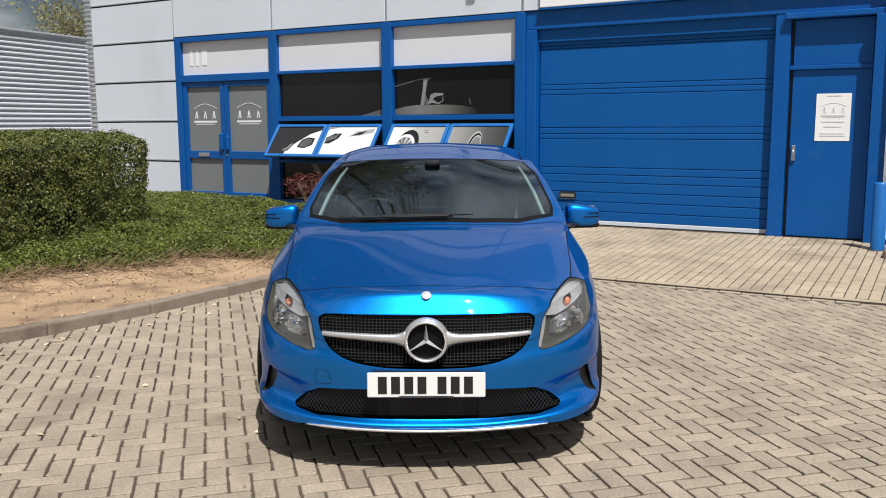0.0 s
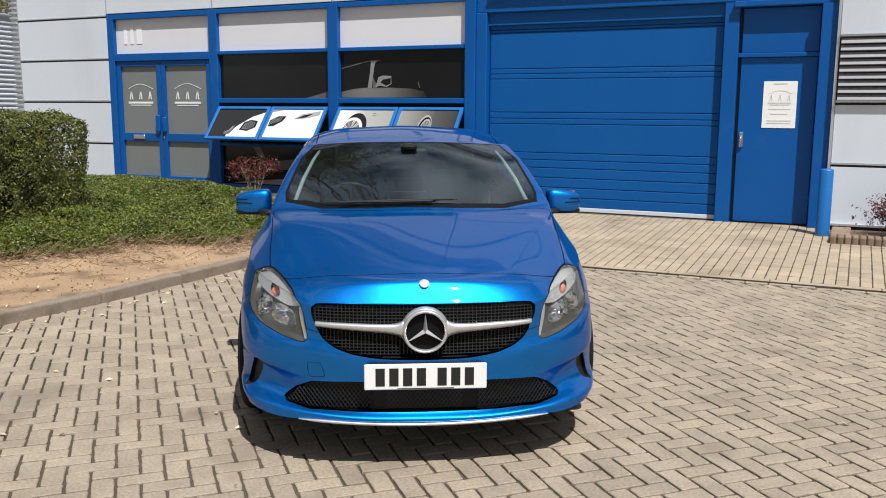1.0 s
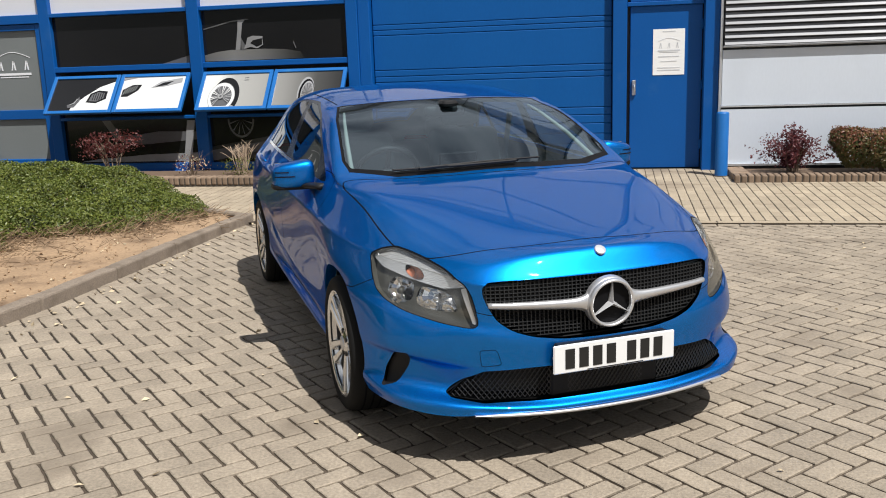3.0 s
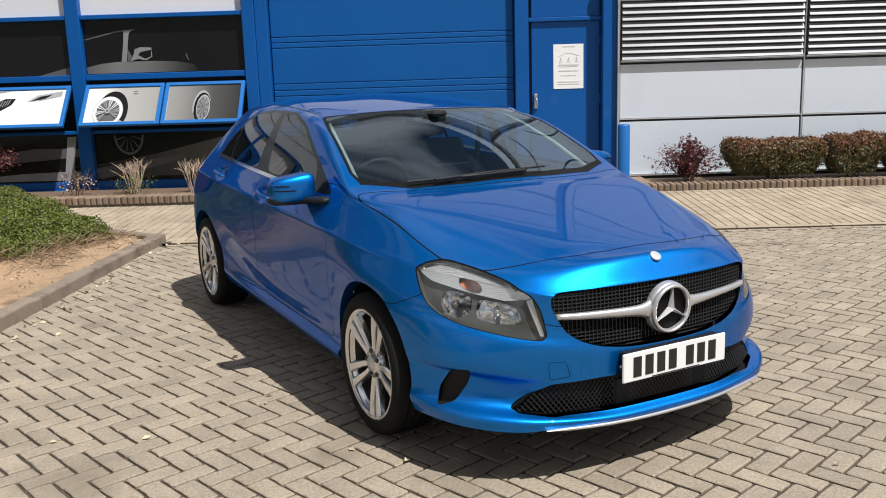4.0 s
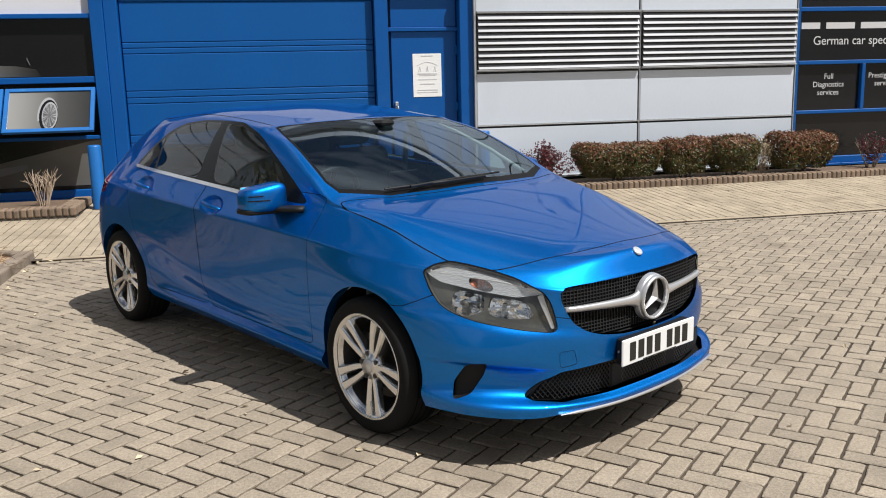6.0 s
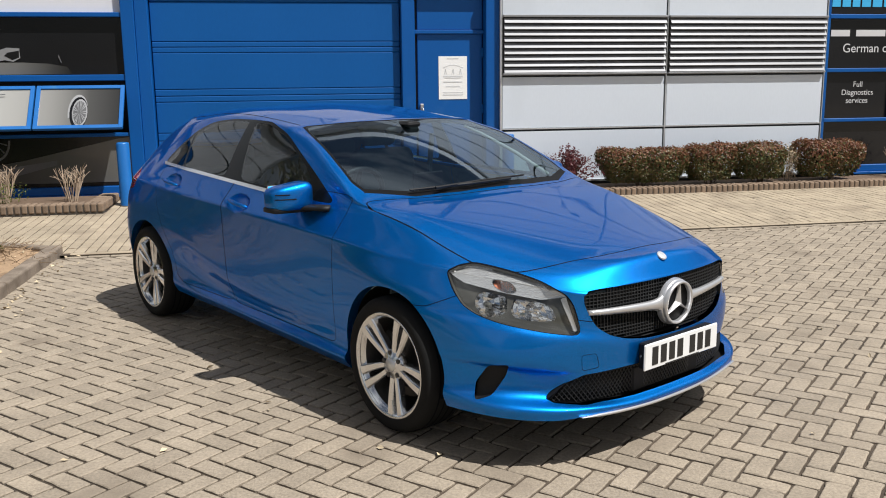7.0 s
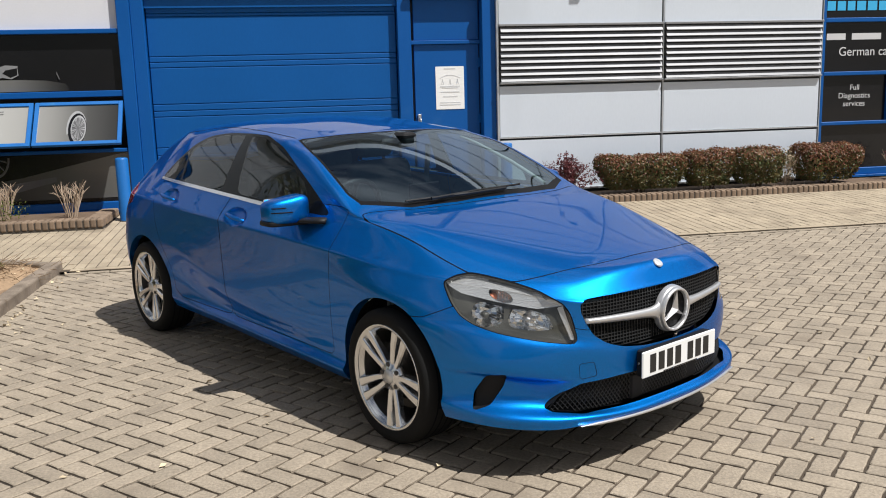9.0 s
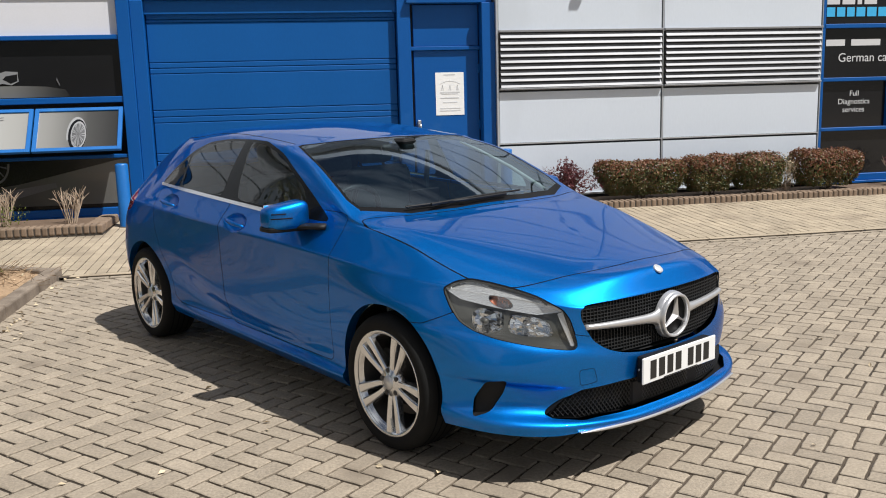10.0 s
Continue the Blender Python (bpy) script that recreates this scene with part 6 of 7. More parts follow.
for v in shell.verts:
    for cy, cz in CUPS:
        if v.co.x > 0.7:
            r = ((v.co.y - cy) / 0.118) ** 2 + ((v.co.z - cz) / 0.050) ** 2
            if r < 1:
                v.co.x -= 0.026 * (1 - r * r)
                hollow.append(v)
shell.normal_update()
for v in hollow:
    v[soft] = v.normal



def even_normals(kinds, basis):
    """Lays the normals of a pane on one smooth course, so that it mirrors without ripples."""
    codes = [CODE[k] for k in kinds]
    vs = list({v for f in shell.faces if f[tag] in codes for v in f.verts})
    co = np.array([v.co for v in vs])
    nn = np.array([v[soft] for v in vs])
    for axis in range(3):
        terms = basis(co, axis)
        nn[:, axis] = terms @ np.linalg.lstsq(terms, nn[:, axis], rcond=None)[0]
    for v, n in zip(vs, nn):
        v[soft] = Vector(n).normalized()


def screen_terms(co, axis):
    x, y = co[:, 0], co[:, 1] - 1.5
    if axis == 0:
        return np.stack((x, x**3, x * y, x * y**2), 1)
    return np.stack((np.ones_like(x), y, y**2, x**2, x**2 * y, x**4), 1)


def flank_terms(co, axis):
    y, z = co[:, 1] - 2.4, co[:, 2] - 1.15
    return np.stack((np.ones_like(y), y, z, y**2, y * z, z**2, y**3), 1)


even_normals(["windscreen", "screen_edge"], screen_terms)
even_normals(["surround", "front_glass", "rear_glass", "quarter_glass"], flank_terms)

car = thing("car", "metallic blue five-door hatchback parked on the paving", "car", at=CAR)


def take(names, sides, mats=None, push=0.0):
    """The shell's faces of these panels as a new bmesh, on side +1, -1, or both joined (0)."""
    codes = {CODE[n] for n in names}
    keep = [f for f in shell.faces if f[tag] in codes]
    out = bmesh.new()
    lay_n = out.verts.layers.float_vector.new("soft")
    for sgn in ((1, -1) if sides == 0 else (sides,)):
        seen = {}
        for f in keep:
            loop = []
            for v in f.verts:
                if v not in seen:
                    s = v[soft].normalized() if v[soft].length > 0.1 else v.normal
                    c = v.co - s * push
                    seen[v] = out.verts.new((c.x * sgn, c.y, c.z))
                    seen[v][lay_n] = (s.x * sgn, s.y, s.z)
                loop.append(seen[v])
            try:
                nf = out.faces.new(loop if sgn > 0 else loop[::-1])
                nf.material_index = 0 if mats is None else mats.get(KINDS[f[tag]], 0)
                nf.smooth = True
            except ValueError:
                pass
    if sides == 0:
        bmesh.ops.remove_doubles(out, verts=[v for v in out.verts if abs(v.co.x) < 0.0015], dist=0.003)
    return out


def skin(name, bm, material, parent, label=""):
    """A panel of the shell that keeps the shell's own smooth normals."""
    ob = part(name, bm, material, parent, label)
    me = ob.data
    ns = [Vector(d.vector) for d in me.attributes["soft"].data]
    for v, n in zip(me.vertices, ns):
        if abs(v.co.x) < 0.0016:
            n.x = 0.0
    me.normals_split_custom_set_from_vertices([n.normalized() for n in ns])
    return ob


body = skin("body", take(["body", "gap"], 0, {"body": 0, "gap": 1}), [M["paint"], M["gap"]], car)
bonnet = skin("bonnet", take(["bonnet"], 0), M["paint"], car)
bumper = skin("front_bumper", take(["bumper"], 0), M["paint"], car)
skin("windscreen", take(["windscreen"], 0), M["windscreen"], car, "clear raked windscreen").visible_shadow = False
skin("screen_border", take(["screen_edge"], 0), M["trim_black"], car)
part("tailgate_glass", take(["rear_glass_hatch"], 0), M["side_glass"], car)
for sgn in (1, -1):
    for k in ("front", "rear"):
        d = skin("door", take(["door_" + k], sgn), M["paint"], car)
        cy, cz = CUPS[0] if k == "front" else CUPS[1]
        bm = bmesh.new()
        tube(bm, [(sgn * (0.872 + 0.012 * math.sin(t * math.pi)), cy - 0.105 + 0.21 * t, cz - 0.012 + 0.024 * t) for t in np.linspace(0, 1, 9)], [0.005, 0.010, 0.012, 0.0125, 0.0125, 0.0125, 0.012, 0.010, 0.005], 10)
        part("door_handle", bm, M["paint"], d, smooth=True)
        skin("side_window", take([k + "_glass"], sgn), M["side_glass"], d).visible_shadow = False
    skin("quarter_window", take(["quarter_glass"], sgn), M["side_glass"], car).visible_shadow = False
    skin("window_surround", take(["surround"], sgn), M["pillar_gloss"], car)
    part("waist_trim", take(["waist_trim"], sgn, None, -0.003), M["chrome"], car, "bright chrome strip below the side windows")
    part("tail_lamp", take(["tail_lamp"], sgn), M["tail_red"], car, "red tail lamp")

# lining inside the cabin, and pale pillar covers
part("cabin_lining", take(["body", "door_front", "door_rear"], 0, None, 0.03), M["cabin"], car)
part("pillar_lining", take(["surround", "screen_edge"], 0, None, 0.008), M["plastic_black"], car)
trim_in = bmesh.new()
for sgn in (1, -1):
    tube(trim_in, [(sgn * 0.668, 1.40, 1.015), (sgn * 0.632, 1.64, 1.135), (sgn * 0.588, 1.88, 1.235), (sgn * 0.560, 2.01, 1.280)], [0.012, 0.012, 0.010, 0.008], 8)
part("pillar_cover", trim_in, M["pillar_cloth"], car, smooth=True)

# underside: a tray that follows the lower edge, and dark wheel housings behind rolled arch lips
bm = bmesh.new()
half = [(x * 0.99, y + 0.004 * (1 - min(1, y)), z + 0.016) for x, y, z in lines[0]]
bm.faces.new([bm.verts.new(c) for c in half] + [bm.verts.new((-x, y, z)) for x, y, z in half[::-1][1:-1]])
bmesh.ops.triangulate(bm, faces=bm.faces[:])
part("undertray", bm, M["plastic_black"], car)
arch_edges = []
for e in shell.edges:
    t = [f[tag] == CODE["arch"] for f in e.link_faces]
    if len(t) == 2 and t[0] != t[1]:
        arch_edges.append((e.verts[0].co.copy(), e.verts[1].co.copy()))
for sgn in (1, -1):
    for lo, hi in ((0, 2.2), (2.2, 5)):
        bm = bmesh.new()
        for a, b in arch_edges:
            if lo < a.y < hi:
                for d0, d1 in ((0.0, 0.05),):
                    bm.faces.new([bm.verts.new((sgn * (c.x - d), c.y, c.z)) for c, d in ((a, d0), (b, d0), (b, d1), (a, d1))])
        bmesh.ops.remove_doubles(bm, verts=bm.verts[:], dist=0.0003)
        part("arch_lip", bm, M["paint"], car)
for cy, r in ((0.910, 0.355), (3.598, 0.352)):
    for sgn in (1, -1):
        bm = bmesh.new()
        arc_pts = [(cy + r * math.cos(a), 0.318 + r * math.sin(a)) for a in np.linspace(-0.30, math.pi + 0.30, 28)]
        a_v = [bm.verts.new((sgn * 0.48, y, z)) for y, z in arc_pts]
        b_v = [bm.verts.new((sgn * (0.775 + 0.05 * min(1, max(0, (y - 0.55) / 0.2))), y, z)) for y, z in arc_pts]
        for i in range(len(a_v) - 1):
            bm.faces.new((a_v[i], a_v[i + 1], b_v[i + 1], b_v[i]))
        bm.faces.new(a_v)
        part("wheel_housing", bm, M["plastic_black"], car)


# ---- wheels
def make_wheel():
    """A five twin-spoke wheel on its axle along x, outer face at +x."""
    turn = Matrix.Rotation(radians(90), 4, "Y")
    bm = bmesh.new()
    lathe(bm, [(0.13, -0.03), (0.16, -0.028), (0.165, -0.006), (0.0, -0.006)], turn, 32)
    wheel = part("wheel", bm, M["brake"], car, "silver five twin-spoke alloy wheel with a low-profile tyre")
    bm = bmesh.new()
    lathe(bm, [(0.222, -0.10), (0.255, -0.112), (0.293, -0.105), (0.307, -0.085), (0.310, -0.05), (0.310, 0.05), (0.307, 0.083), (0.296, 0.103), (0.280, 0.112), (0.252, 0.112), (0.238, 0.104), (0.232, 0.098)], turn, 72)
    part("tyre", bm, M["rubber"], wheel, smooth=True)
    grooves = bmesh.new()
    for x in (-0.055, -0.018, 0.018, 0.055):
        lathe(grooves, [(0.3103, x - 0.004), (0.3106, x), (0.3103, x + 0.004)], turn, 64)
    part("tread_groove", grooves, M["gap"], wheel)
    bm = bmesh.new()
    lathe(bm, [(0.214, 0.07), (0.226, 0.090), (0.238, 0.097), (0.243, 0.104), (0.240, 0.108), (0.231, 0.104), (0.224, 0.098)], turn, 72)
    part("rim", bm, M["alloy"], wheel, smooth=True)
    bm = bmesh.new()
    lathe(bm, [(0.200, -0.09), (0.205, 0.0), (0.214, 0.071)], turn, 48)
    part("barrel", bm, M["barrel"], wheel, smooth=True)
    bm = bmesh.new()
    lathe(bm, [(0.075, 0.052), (0.072, 0.072), (0.062, 0.082), (0.040, 0.084), (0.036, 0.088), (0.0, 0.089)], turn, 40)
    hub = part("hub", bm, M["alloy"], wheel, smooth=True)
    bm = bmesh.new()
    lathe(bm, [(0.033, 0.088), (0.031, 0.0935), (0.0, 0.094)], turn, 28)
    part("hub_cap", bm, M["satin_silver"], wheel, smooth=True)
    for k in range(5):
        a0 = radians(90 + 72 * k)
        for off in (-0.156, 0.156):
            bm = bmesh.new()
            a1 = a0 + off
            rows = []
            for r, w, x, tck in ((0.050, 0.0125, 0.080, 0.045), (0.10, 0.0140, 0.086, 0.035), (0.16, 0.0175, 0.094, 0.028), (0.226, 0.0225, 0.101, 0.025)):
                bend = a0 + off * (1.55 - 0.55 * (r - 0.05) / 0.176)
                c, t = Vector((0, math.cos(bend), math.sin(bend))), Vector((0, -math.sin(bend), math.cos(bend)))
                top, base = Vector((x, 0, 0)), Vector((x - tck, 0, 0))
                rows.append([bm.verts.new(c * r + t * s * w + q) for s, q in ((-1.15, base), (-1.0, top - Vector((0.006, 0, 0))), (-0.7, top), (0.7, top), (1.0, top - Vector((0.006, 0, 0))), (1.15, base))])
            for p0, p1 in zip(rows, rows[1:]):
                for i in range(5):
                    bm.faces.new((p0[i], p0[i + 1], p1[i + 1], p1[i]))
            bmesh.ops.recalc_face_normals(bm, faces=bm.faces)
            part("spoke", bm, M["alloy"], wheel)
        a1 = a0 + radians(36)
        bm = bmesh.new()
        lathe(bm, [(0.011, 0.070), (0.011, 0.0865), (0.008, 0.088), (0.0, 0.086)], Matrix.Translation((0, 0.056 * math.cos(a1), 0.056 * math.sin(a1))) @ turn, 10)
        part("wheel_bolt", bm, M["brake"], wheel)
    bm = boxed(0.0, 0.03, -0.16, -0.09, -0.06, 0.07, 0.012)
    part("brake_caliper", bm, M["plastic_grey"], wheel)
    return wheel


wheel = make_wheel()
wheel.matrix_basis = pose(TRACK, HUB_FRONT, HUB_Z, 0, 0, 0)
for m in (pose(TRACK, HUB_REAR, HUB_Z, 31), pose(-TRACK, HUB_FRONT, HUB_Z, -26, 0, 180), pose(-TRACK, HUB_REAR, HUB_Z, 52, 0, 180)):
    copy_thing(wheel, m)


# ---- grille, intake and emblem
def front_y(x, z):
    """Depth of the grille and intake plane at that place of the front."""
    return 0.050 + 0.27 * abs(x) ** 2.1 + 0.04 * max(0.0, z - 0.47) + 0.42 * max(0.0, abs(x) - 0.40) ** 1.6


def half_width(poly_pts, z):
    xs = []
    for (x0, z0), (x1, z1) in zip(poly_pts, poly_pts[1:]):
        if (z0 - z) * (z1 - z) <= 0 and z0 != z1:
            xs.append(x0 + (x1 - x0) * (z - z0) / (z1 - z0))
    return max(xs) if xs else 0.0


GR = [(0.0, .728), (.388, .729), (.466, .724), (.488, .706), (.486, .670), (.470, .630), (.440, .575), (.385, .536), (.310, .511), (.180, .493), (0.0, .487)]
IN = [(0.0, .392), (.296, .393), (.490, .383), (.556, .347), (.618, .290), (.606, .277), (.500, .262), (.298, .257), (0.0, .254)]


def recess(outline, depth, name):
    """A dark box behind an opening."""
    bm = bmesh.new()
    full = [(x, z) for x, z in outline] + [(-x, z) for x, z in outline[::-1][1:-1]]
    f = [bm.verts.new((x * 0.998, front_y(x, z) + 0.003, z)) for x, z in full]
    b = [bm.verts.new((x * 0.93, front_y(x, z) + depth, z)) for x, z in full]
    for i in range(len(full)):
        j = (i + 1) % len(full)
        bm.faces.new((f[i], f[j], b[j], b[i]))
    bmesh.ops.triangle_fill(bm, edges=[bm.edges.get((b[i], b[(i + 1) % len(b)])) for i in range(len(b))])
    return part(name, bm, M["plastic_black"], car)


recess(GR, 0.09, "grille_box")
recess(IN, 0.09, "intake_box")


def bar_run(bm, z0, z1, x0, x1, y_of, thick, n=14):
    """A slim bar that follows the front's curve from x0 to x1."""
    pts = [(x0 + (x1 - x0) * i / n) for i in range(n + 1)]
    rows = []
    for k, x in enumerate(pts):
        z = z0 + (z1 - z0) * k / n
        y = y_of(x, z)
        rows.append([bm.verts.new((x, y + dy, z + dz)) for dy, dz in ((0, 0), (thick * 1.6, thick * 0.6), (thick * 1.6, -thick * 0.6))])
    for p0, p1 in zip(rows, rows[1:]):
        for i in range(3):
            bm.faces.new((p0[i], p1[i], p1[(i + 1) % 3], p0[(i + 1) % 3]))


def mesh_screen(outline, pitch_z, pitch_x, slope, name, thick):
    """A lattice of crossing slim bars cut to the opening's outline."""
    bm = bmesh.new()
    z_lo, z_hi = min(z for _, z in outline), max(z for _, z in outline)
    z = z_lo + pitch_z / 2
    while z < z_hi:
        w = half_width(outline, z) - 0.006
        if w > 0.02 and not slope:
            bar_run(bm, z, z, -w, w, lambda x, q: front_y(x, q) + 0.002, thick, 20)
        z += pitch_z
    for d in ((1, -1) if slope else (1,)):
        x = -0.8
        while x < 0.8:
            run = []
            for k in range(13):
                zz = z_lo + (z_hi - z_lo) * k / 12
                xx = x + d * slope * (zz - z_lo)
                if abs(xx) < half_width(outline, zz) - 0.004:
                    run.append((xx, front_y(xx, zz) + (0.006 if slope else 0.004), zz))
            if len(run) > 1:
                for a, b in zip(run, run[1:]):
                    a, b = Vector(a), Vector(b)
                    t = Vector((thick * (0.55 if slope else 0.42), 0, 0))
                    back = Vector((0, thick * 1.8, 0))
                    v = [bm.verts.new(q) for q in (a - t, a + t, b + t, b - t, a + back, b + back)]
                    for q in ((0, 1, 2, 3), (1, 4, 5, 2), (4, 0, 3, 5)):
                        bm.faces.new([v[i] for i in q])
            x += pitch_x
    bmesh.ops.recalc_face_normals(bm, faces=bm.faces)
    ob = part(name, bm, M["mesh_black"], car)
    ob["kind"] = "stuff"
    return ob


mesh_screen(GR, 0.0140, 0.0165, 0.0, "grille_mesh", 0.0046)
mesh_screen(IN, 0.0125, 0.019, 0.75, "intake_mesh", 0.0036)
part("intake_panel", boxed(-0.235, 0.235, 0.062, 0.095, 0.256, 0.372, 0.01), M["plastic_black"], car)

# two silver bars and the round emblem
for sgn in (1, -1):
    bm = bmesh.new()
    rows = []
    for t in np.linspace(0, 1, 28):
        x = 0.085 + 0.385 * t
        zc, h = 0.621 + 0.014 * t, 0.0225 - 0.0105 * t + 0.026 * math.exp(-t / 0.06)
        y = front_y(x, zc) - 0.035 + 0.012 * t
        rows.append([bm.verts.new((sgn * x, y + dy, zc + dz)) for dy, dz in ((0.016, h), (0.002, h * 0.75), (0.0, h * 0.1), (0.004, -h * 0.55), (0.018, -h), (0.05, 0))])
    for p0, p1 in zip(rows, rows[1:]):
        for i in range(6):
            bm.faces.new((p0[i], p1[i], p1[(i + 1) % 6], p0[(i + 1) % 6]))
    bm.faces.new(rows[0]), bm.faces.new(rows[-1][::-1])
    bmesh.ops.recalc_face_normals(bm, faces=bm.faces)
    part("grille_bar", bm, M["satin_silver"], car, "satin silver grille bar", smooth=True)
emblem_at = Matrix.Translation((0, 0.015, 0.617)) @ Matrix.Rotation(radians(93), 4, "X")
bm = bmesh.new()
lathe(bm, [(0.0825, -0.012), (0.0820, 0.004), (0.0845, 0.009), (0.089, 0.011), (0.0935, 0.008), (0.0955, 0.0), (0.0975, -0.03)], emblem_at, 64)
ring = part("grille_emblem", bm, M["satin_silver"], car, "round silver grille emblem", smooth=True)
bm = bmesh.new()
lathe(bm, [(0.0955, -0.008), (0.0985, -0.011), (0.1005, -0.016), (0.102, -0.035)], emblem_at, 56)
part("flange", bm, M["satin_silver"], ring, smooth=True)
bm = bmesh.new()
lathe(bm, [(0.084, -0.014), (0.0, -0.012)], emblem_at, 40)
part("backing", bm, M["trim_black"], ring)
for k in range(3):
    a0 = radians(90 + 120 * k)
    bm = bmesh.new()
    tip, centre = Vector((0.082 * math.cos(a0), 0.082 * math.sin(a0), 0.004)), Vector((0, 0, 0.016))
    w = [Vector((0.0120 * math.cos(a0 + s * radians(60)), 0.0120 * math.sin(a0 + s * radians(60)), -0.010)) for s in (1, -1)]
    low_tip = tip + Vector((0, 0, -0.012))
    v = [bm.verts.new(emblem_at @ p) for p in (centre, tip, w[0], w[1], low_tip)]
    for f in ((0, 1, 2), (1, 0, 3), (1, 4, 2), (4, 1, 3)):
        bm.faces.new([v[i] for i in f])
    bmesh.ops.recalc_face_normals(bm, faces=bm.faces)
    part("blade", bm, M["blade_silver"], ring)
bm = bmesh.new()
lathe(bm, [(0.0225, -0.004), (0.0225, 0.002), (0.019, 0.004), (0.0, 0.0045)], Matrix.Translation((0, 0.107, 0.807)) @ Matrix.Rotation(radians(38), 4, "X"), 28)
part("bonnet_badge", bm, M["blade_silver"], car, "small round silver badge", smooth=True)

# number plate
plate = part("number_plate", boxed(-0.26, 0.26, -0.016, -0.006, 0.3735, 0.4855, 0.004), M["plate_white"], car, "white number plate with black bars")
bar_x = -0.216
for i in range(7):
    if i == 4:
        bar_x += 0.030
    part("plate_bar", boxed(bar_x + 0.004, bar_x + 0.043, -0.018, -0.0158, 0.391, 0.468), M["plate_black"], plate)
    bar_x += 0.058
part("plate_holder", boxed(-0.238, 0.238, -0.006, 0.035, 0.370, 0.484, 0.006), M["plastic_black"], car)
part("dealer_bar", boxed(-0.12, 0.12, -0.0175, -0.0158, 0.377, 0.381), M["plate_black"], plate)
for x in (-0.245, 0.245):
    bm = bmesh.new()
    lathe(bm, [(0.006, -0.0165), (0.004, -0.0185), (0.0, -0.019)], Matrix.Translation((x, 0, 0.43)) @ Matrix.Rotation(radians(-90), 4, "X") @ Matrix.Diagonal((1, 1, -1, 1)), 10)
    part("plate_screw", bm, M["plate_white"], plate)

# outline of the tow-eye cover
front_pts = np.array([v.co for v in shell.verts if v.co.y < 0.4 and 0.3 < v.co.x < 0.6 and 0.36 < v.co.z < 0.54])
bm = bmesh.new()
cover = rounded([(.448, .470), (.508, .467), (.500, .400), (.428, .408)], 4, 0.2)


def bumper_y(x, z):
    """The bumper face's y, from a plane laid through the points round (x, z)."""
    near = front_pts[np.argsort((front_pts[:, 0] - x) ** 2 + (front_pts[:, 2] - z) ** 2)[:14]]
    k = np.linalg.lstsq(np.stack((near[:, 0] - x, near[:, 2] - z, np.ones(len(near))), 1), near[:, 1], rcond=None)[0]
    return k[2]


tube(bm, [(-x, bumper_y(x, z) - 0.0003, z) for x, z in cover + cover[:1]], 0.0011, 4)
part("tow_eye_cover", bm, M["gap"], car)

# bright strip under the lip
bm = bmesh.new()
rows = []
for x in np.linspace(-0.545, 0.545, 40):
    y = 0.012 + 0.05 * (abs(x) / 0.5) ** 2.3
    zc = 0.209 + 0.016 * (abs(x) / 0.54) ** 2
    h = 0.0072 * min(1.0, (0.56 - abs(x)) / 0.10)
    rows.append([bm.verts.new((x, y + dy, zc + dz)) for dy, dz in ((-0.004, h), (-0.010, 0), (-0.003, -h), (0.02, 0))])
for p0, p1 in zip(rows, rows[1:]):
    for i in range(4):
        bm.faces.new((p0[i], p1[i], p1[(i + 1) % 4], p0[(i + 1) % 4]))
bmesh.ops.recalc_face_normals(bm, faces=bm.faces)
part("lip_strip", bm, M["satin_silver"], car, "silver strip along the front lip", smooth=True)


# ---- headlamps
LAMP = ["headlamp", "lamp_top", "lamp_inner", "bowl_round", "bowl_wide", "lamp_cup"]


def lamp_wall(names, sgn, d0, d1, mat, parent):
    """A band from one depth to another along the outline of these faces."""
    a_bm, b_bm = take(names, sgn, None, d0), take(names, sgn, None, d1)
    a_bm.verts.index_update()
    b_bm.verts.ensure_lookup_table()
    wall = bmesh.new()
    for e in a_bm.edges:
        if len(e.link_faces) == 1:
            v0, v1 = e.verts
            wall.faces.new([wall.verts.new(c) for c in (v0.co, v1.co, b_bm.verts[v1.index].co, b_bm.verts[v0.index].co)])
    a_bm.free(), b_bm.free()
    part("housing_wall", wall, M[mat], parent)


def bowl(name, sgn, rim_depth, depth, count, aim=(0.42, -0.90, 0.05)):
    """A faceted reflector that narrows from the bezel's hole to a small socket; gives its bmesh and its aim."""
    src = take([name], sgn, None, rim_depth)
    loop = [v.co.copy() for v in src.verts if any(len(e.link_faces) == 1 for e in v.link_edges)]
    src.free()
    mid = sum(loop, Vector()) / len(loop)
    aim = Vector((aim[0] * sgn, aim[1], aim[2])).normalized()
    side = aim.cross(Vector((0, 0, 1))).normalized()
    rise = side.cross(aim)
    around = sorted(loop, key=lambda c: math.atan2((c - mid).dot(rise), (c - mid).dot(side)))
    ring = [around[int(k * len(around) / count)] for k in range(count)]
    bm = bmesh.new()
    rows = []
    for t in (0.0, 0.22, 0.46, 0.70, 0.88, 1.0):
        shrink = max(0.10, 1 - t ** 1.9)
        rows.append([bm.verts.new(mid + (c - mid) * shrink - aim * depth * math.sin(t * math.pi / 2)) for c in ring])
    for p0, p1 in zip(rows, rows[1:]):
        for i in range(count):
            bm.faces.new((p0[i], p0[(i + 1) % count], p1[(i + 1) % count], p1[i]))
    bm.faces.new(rows[-1])
    return bm, mid, aim


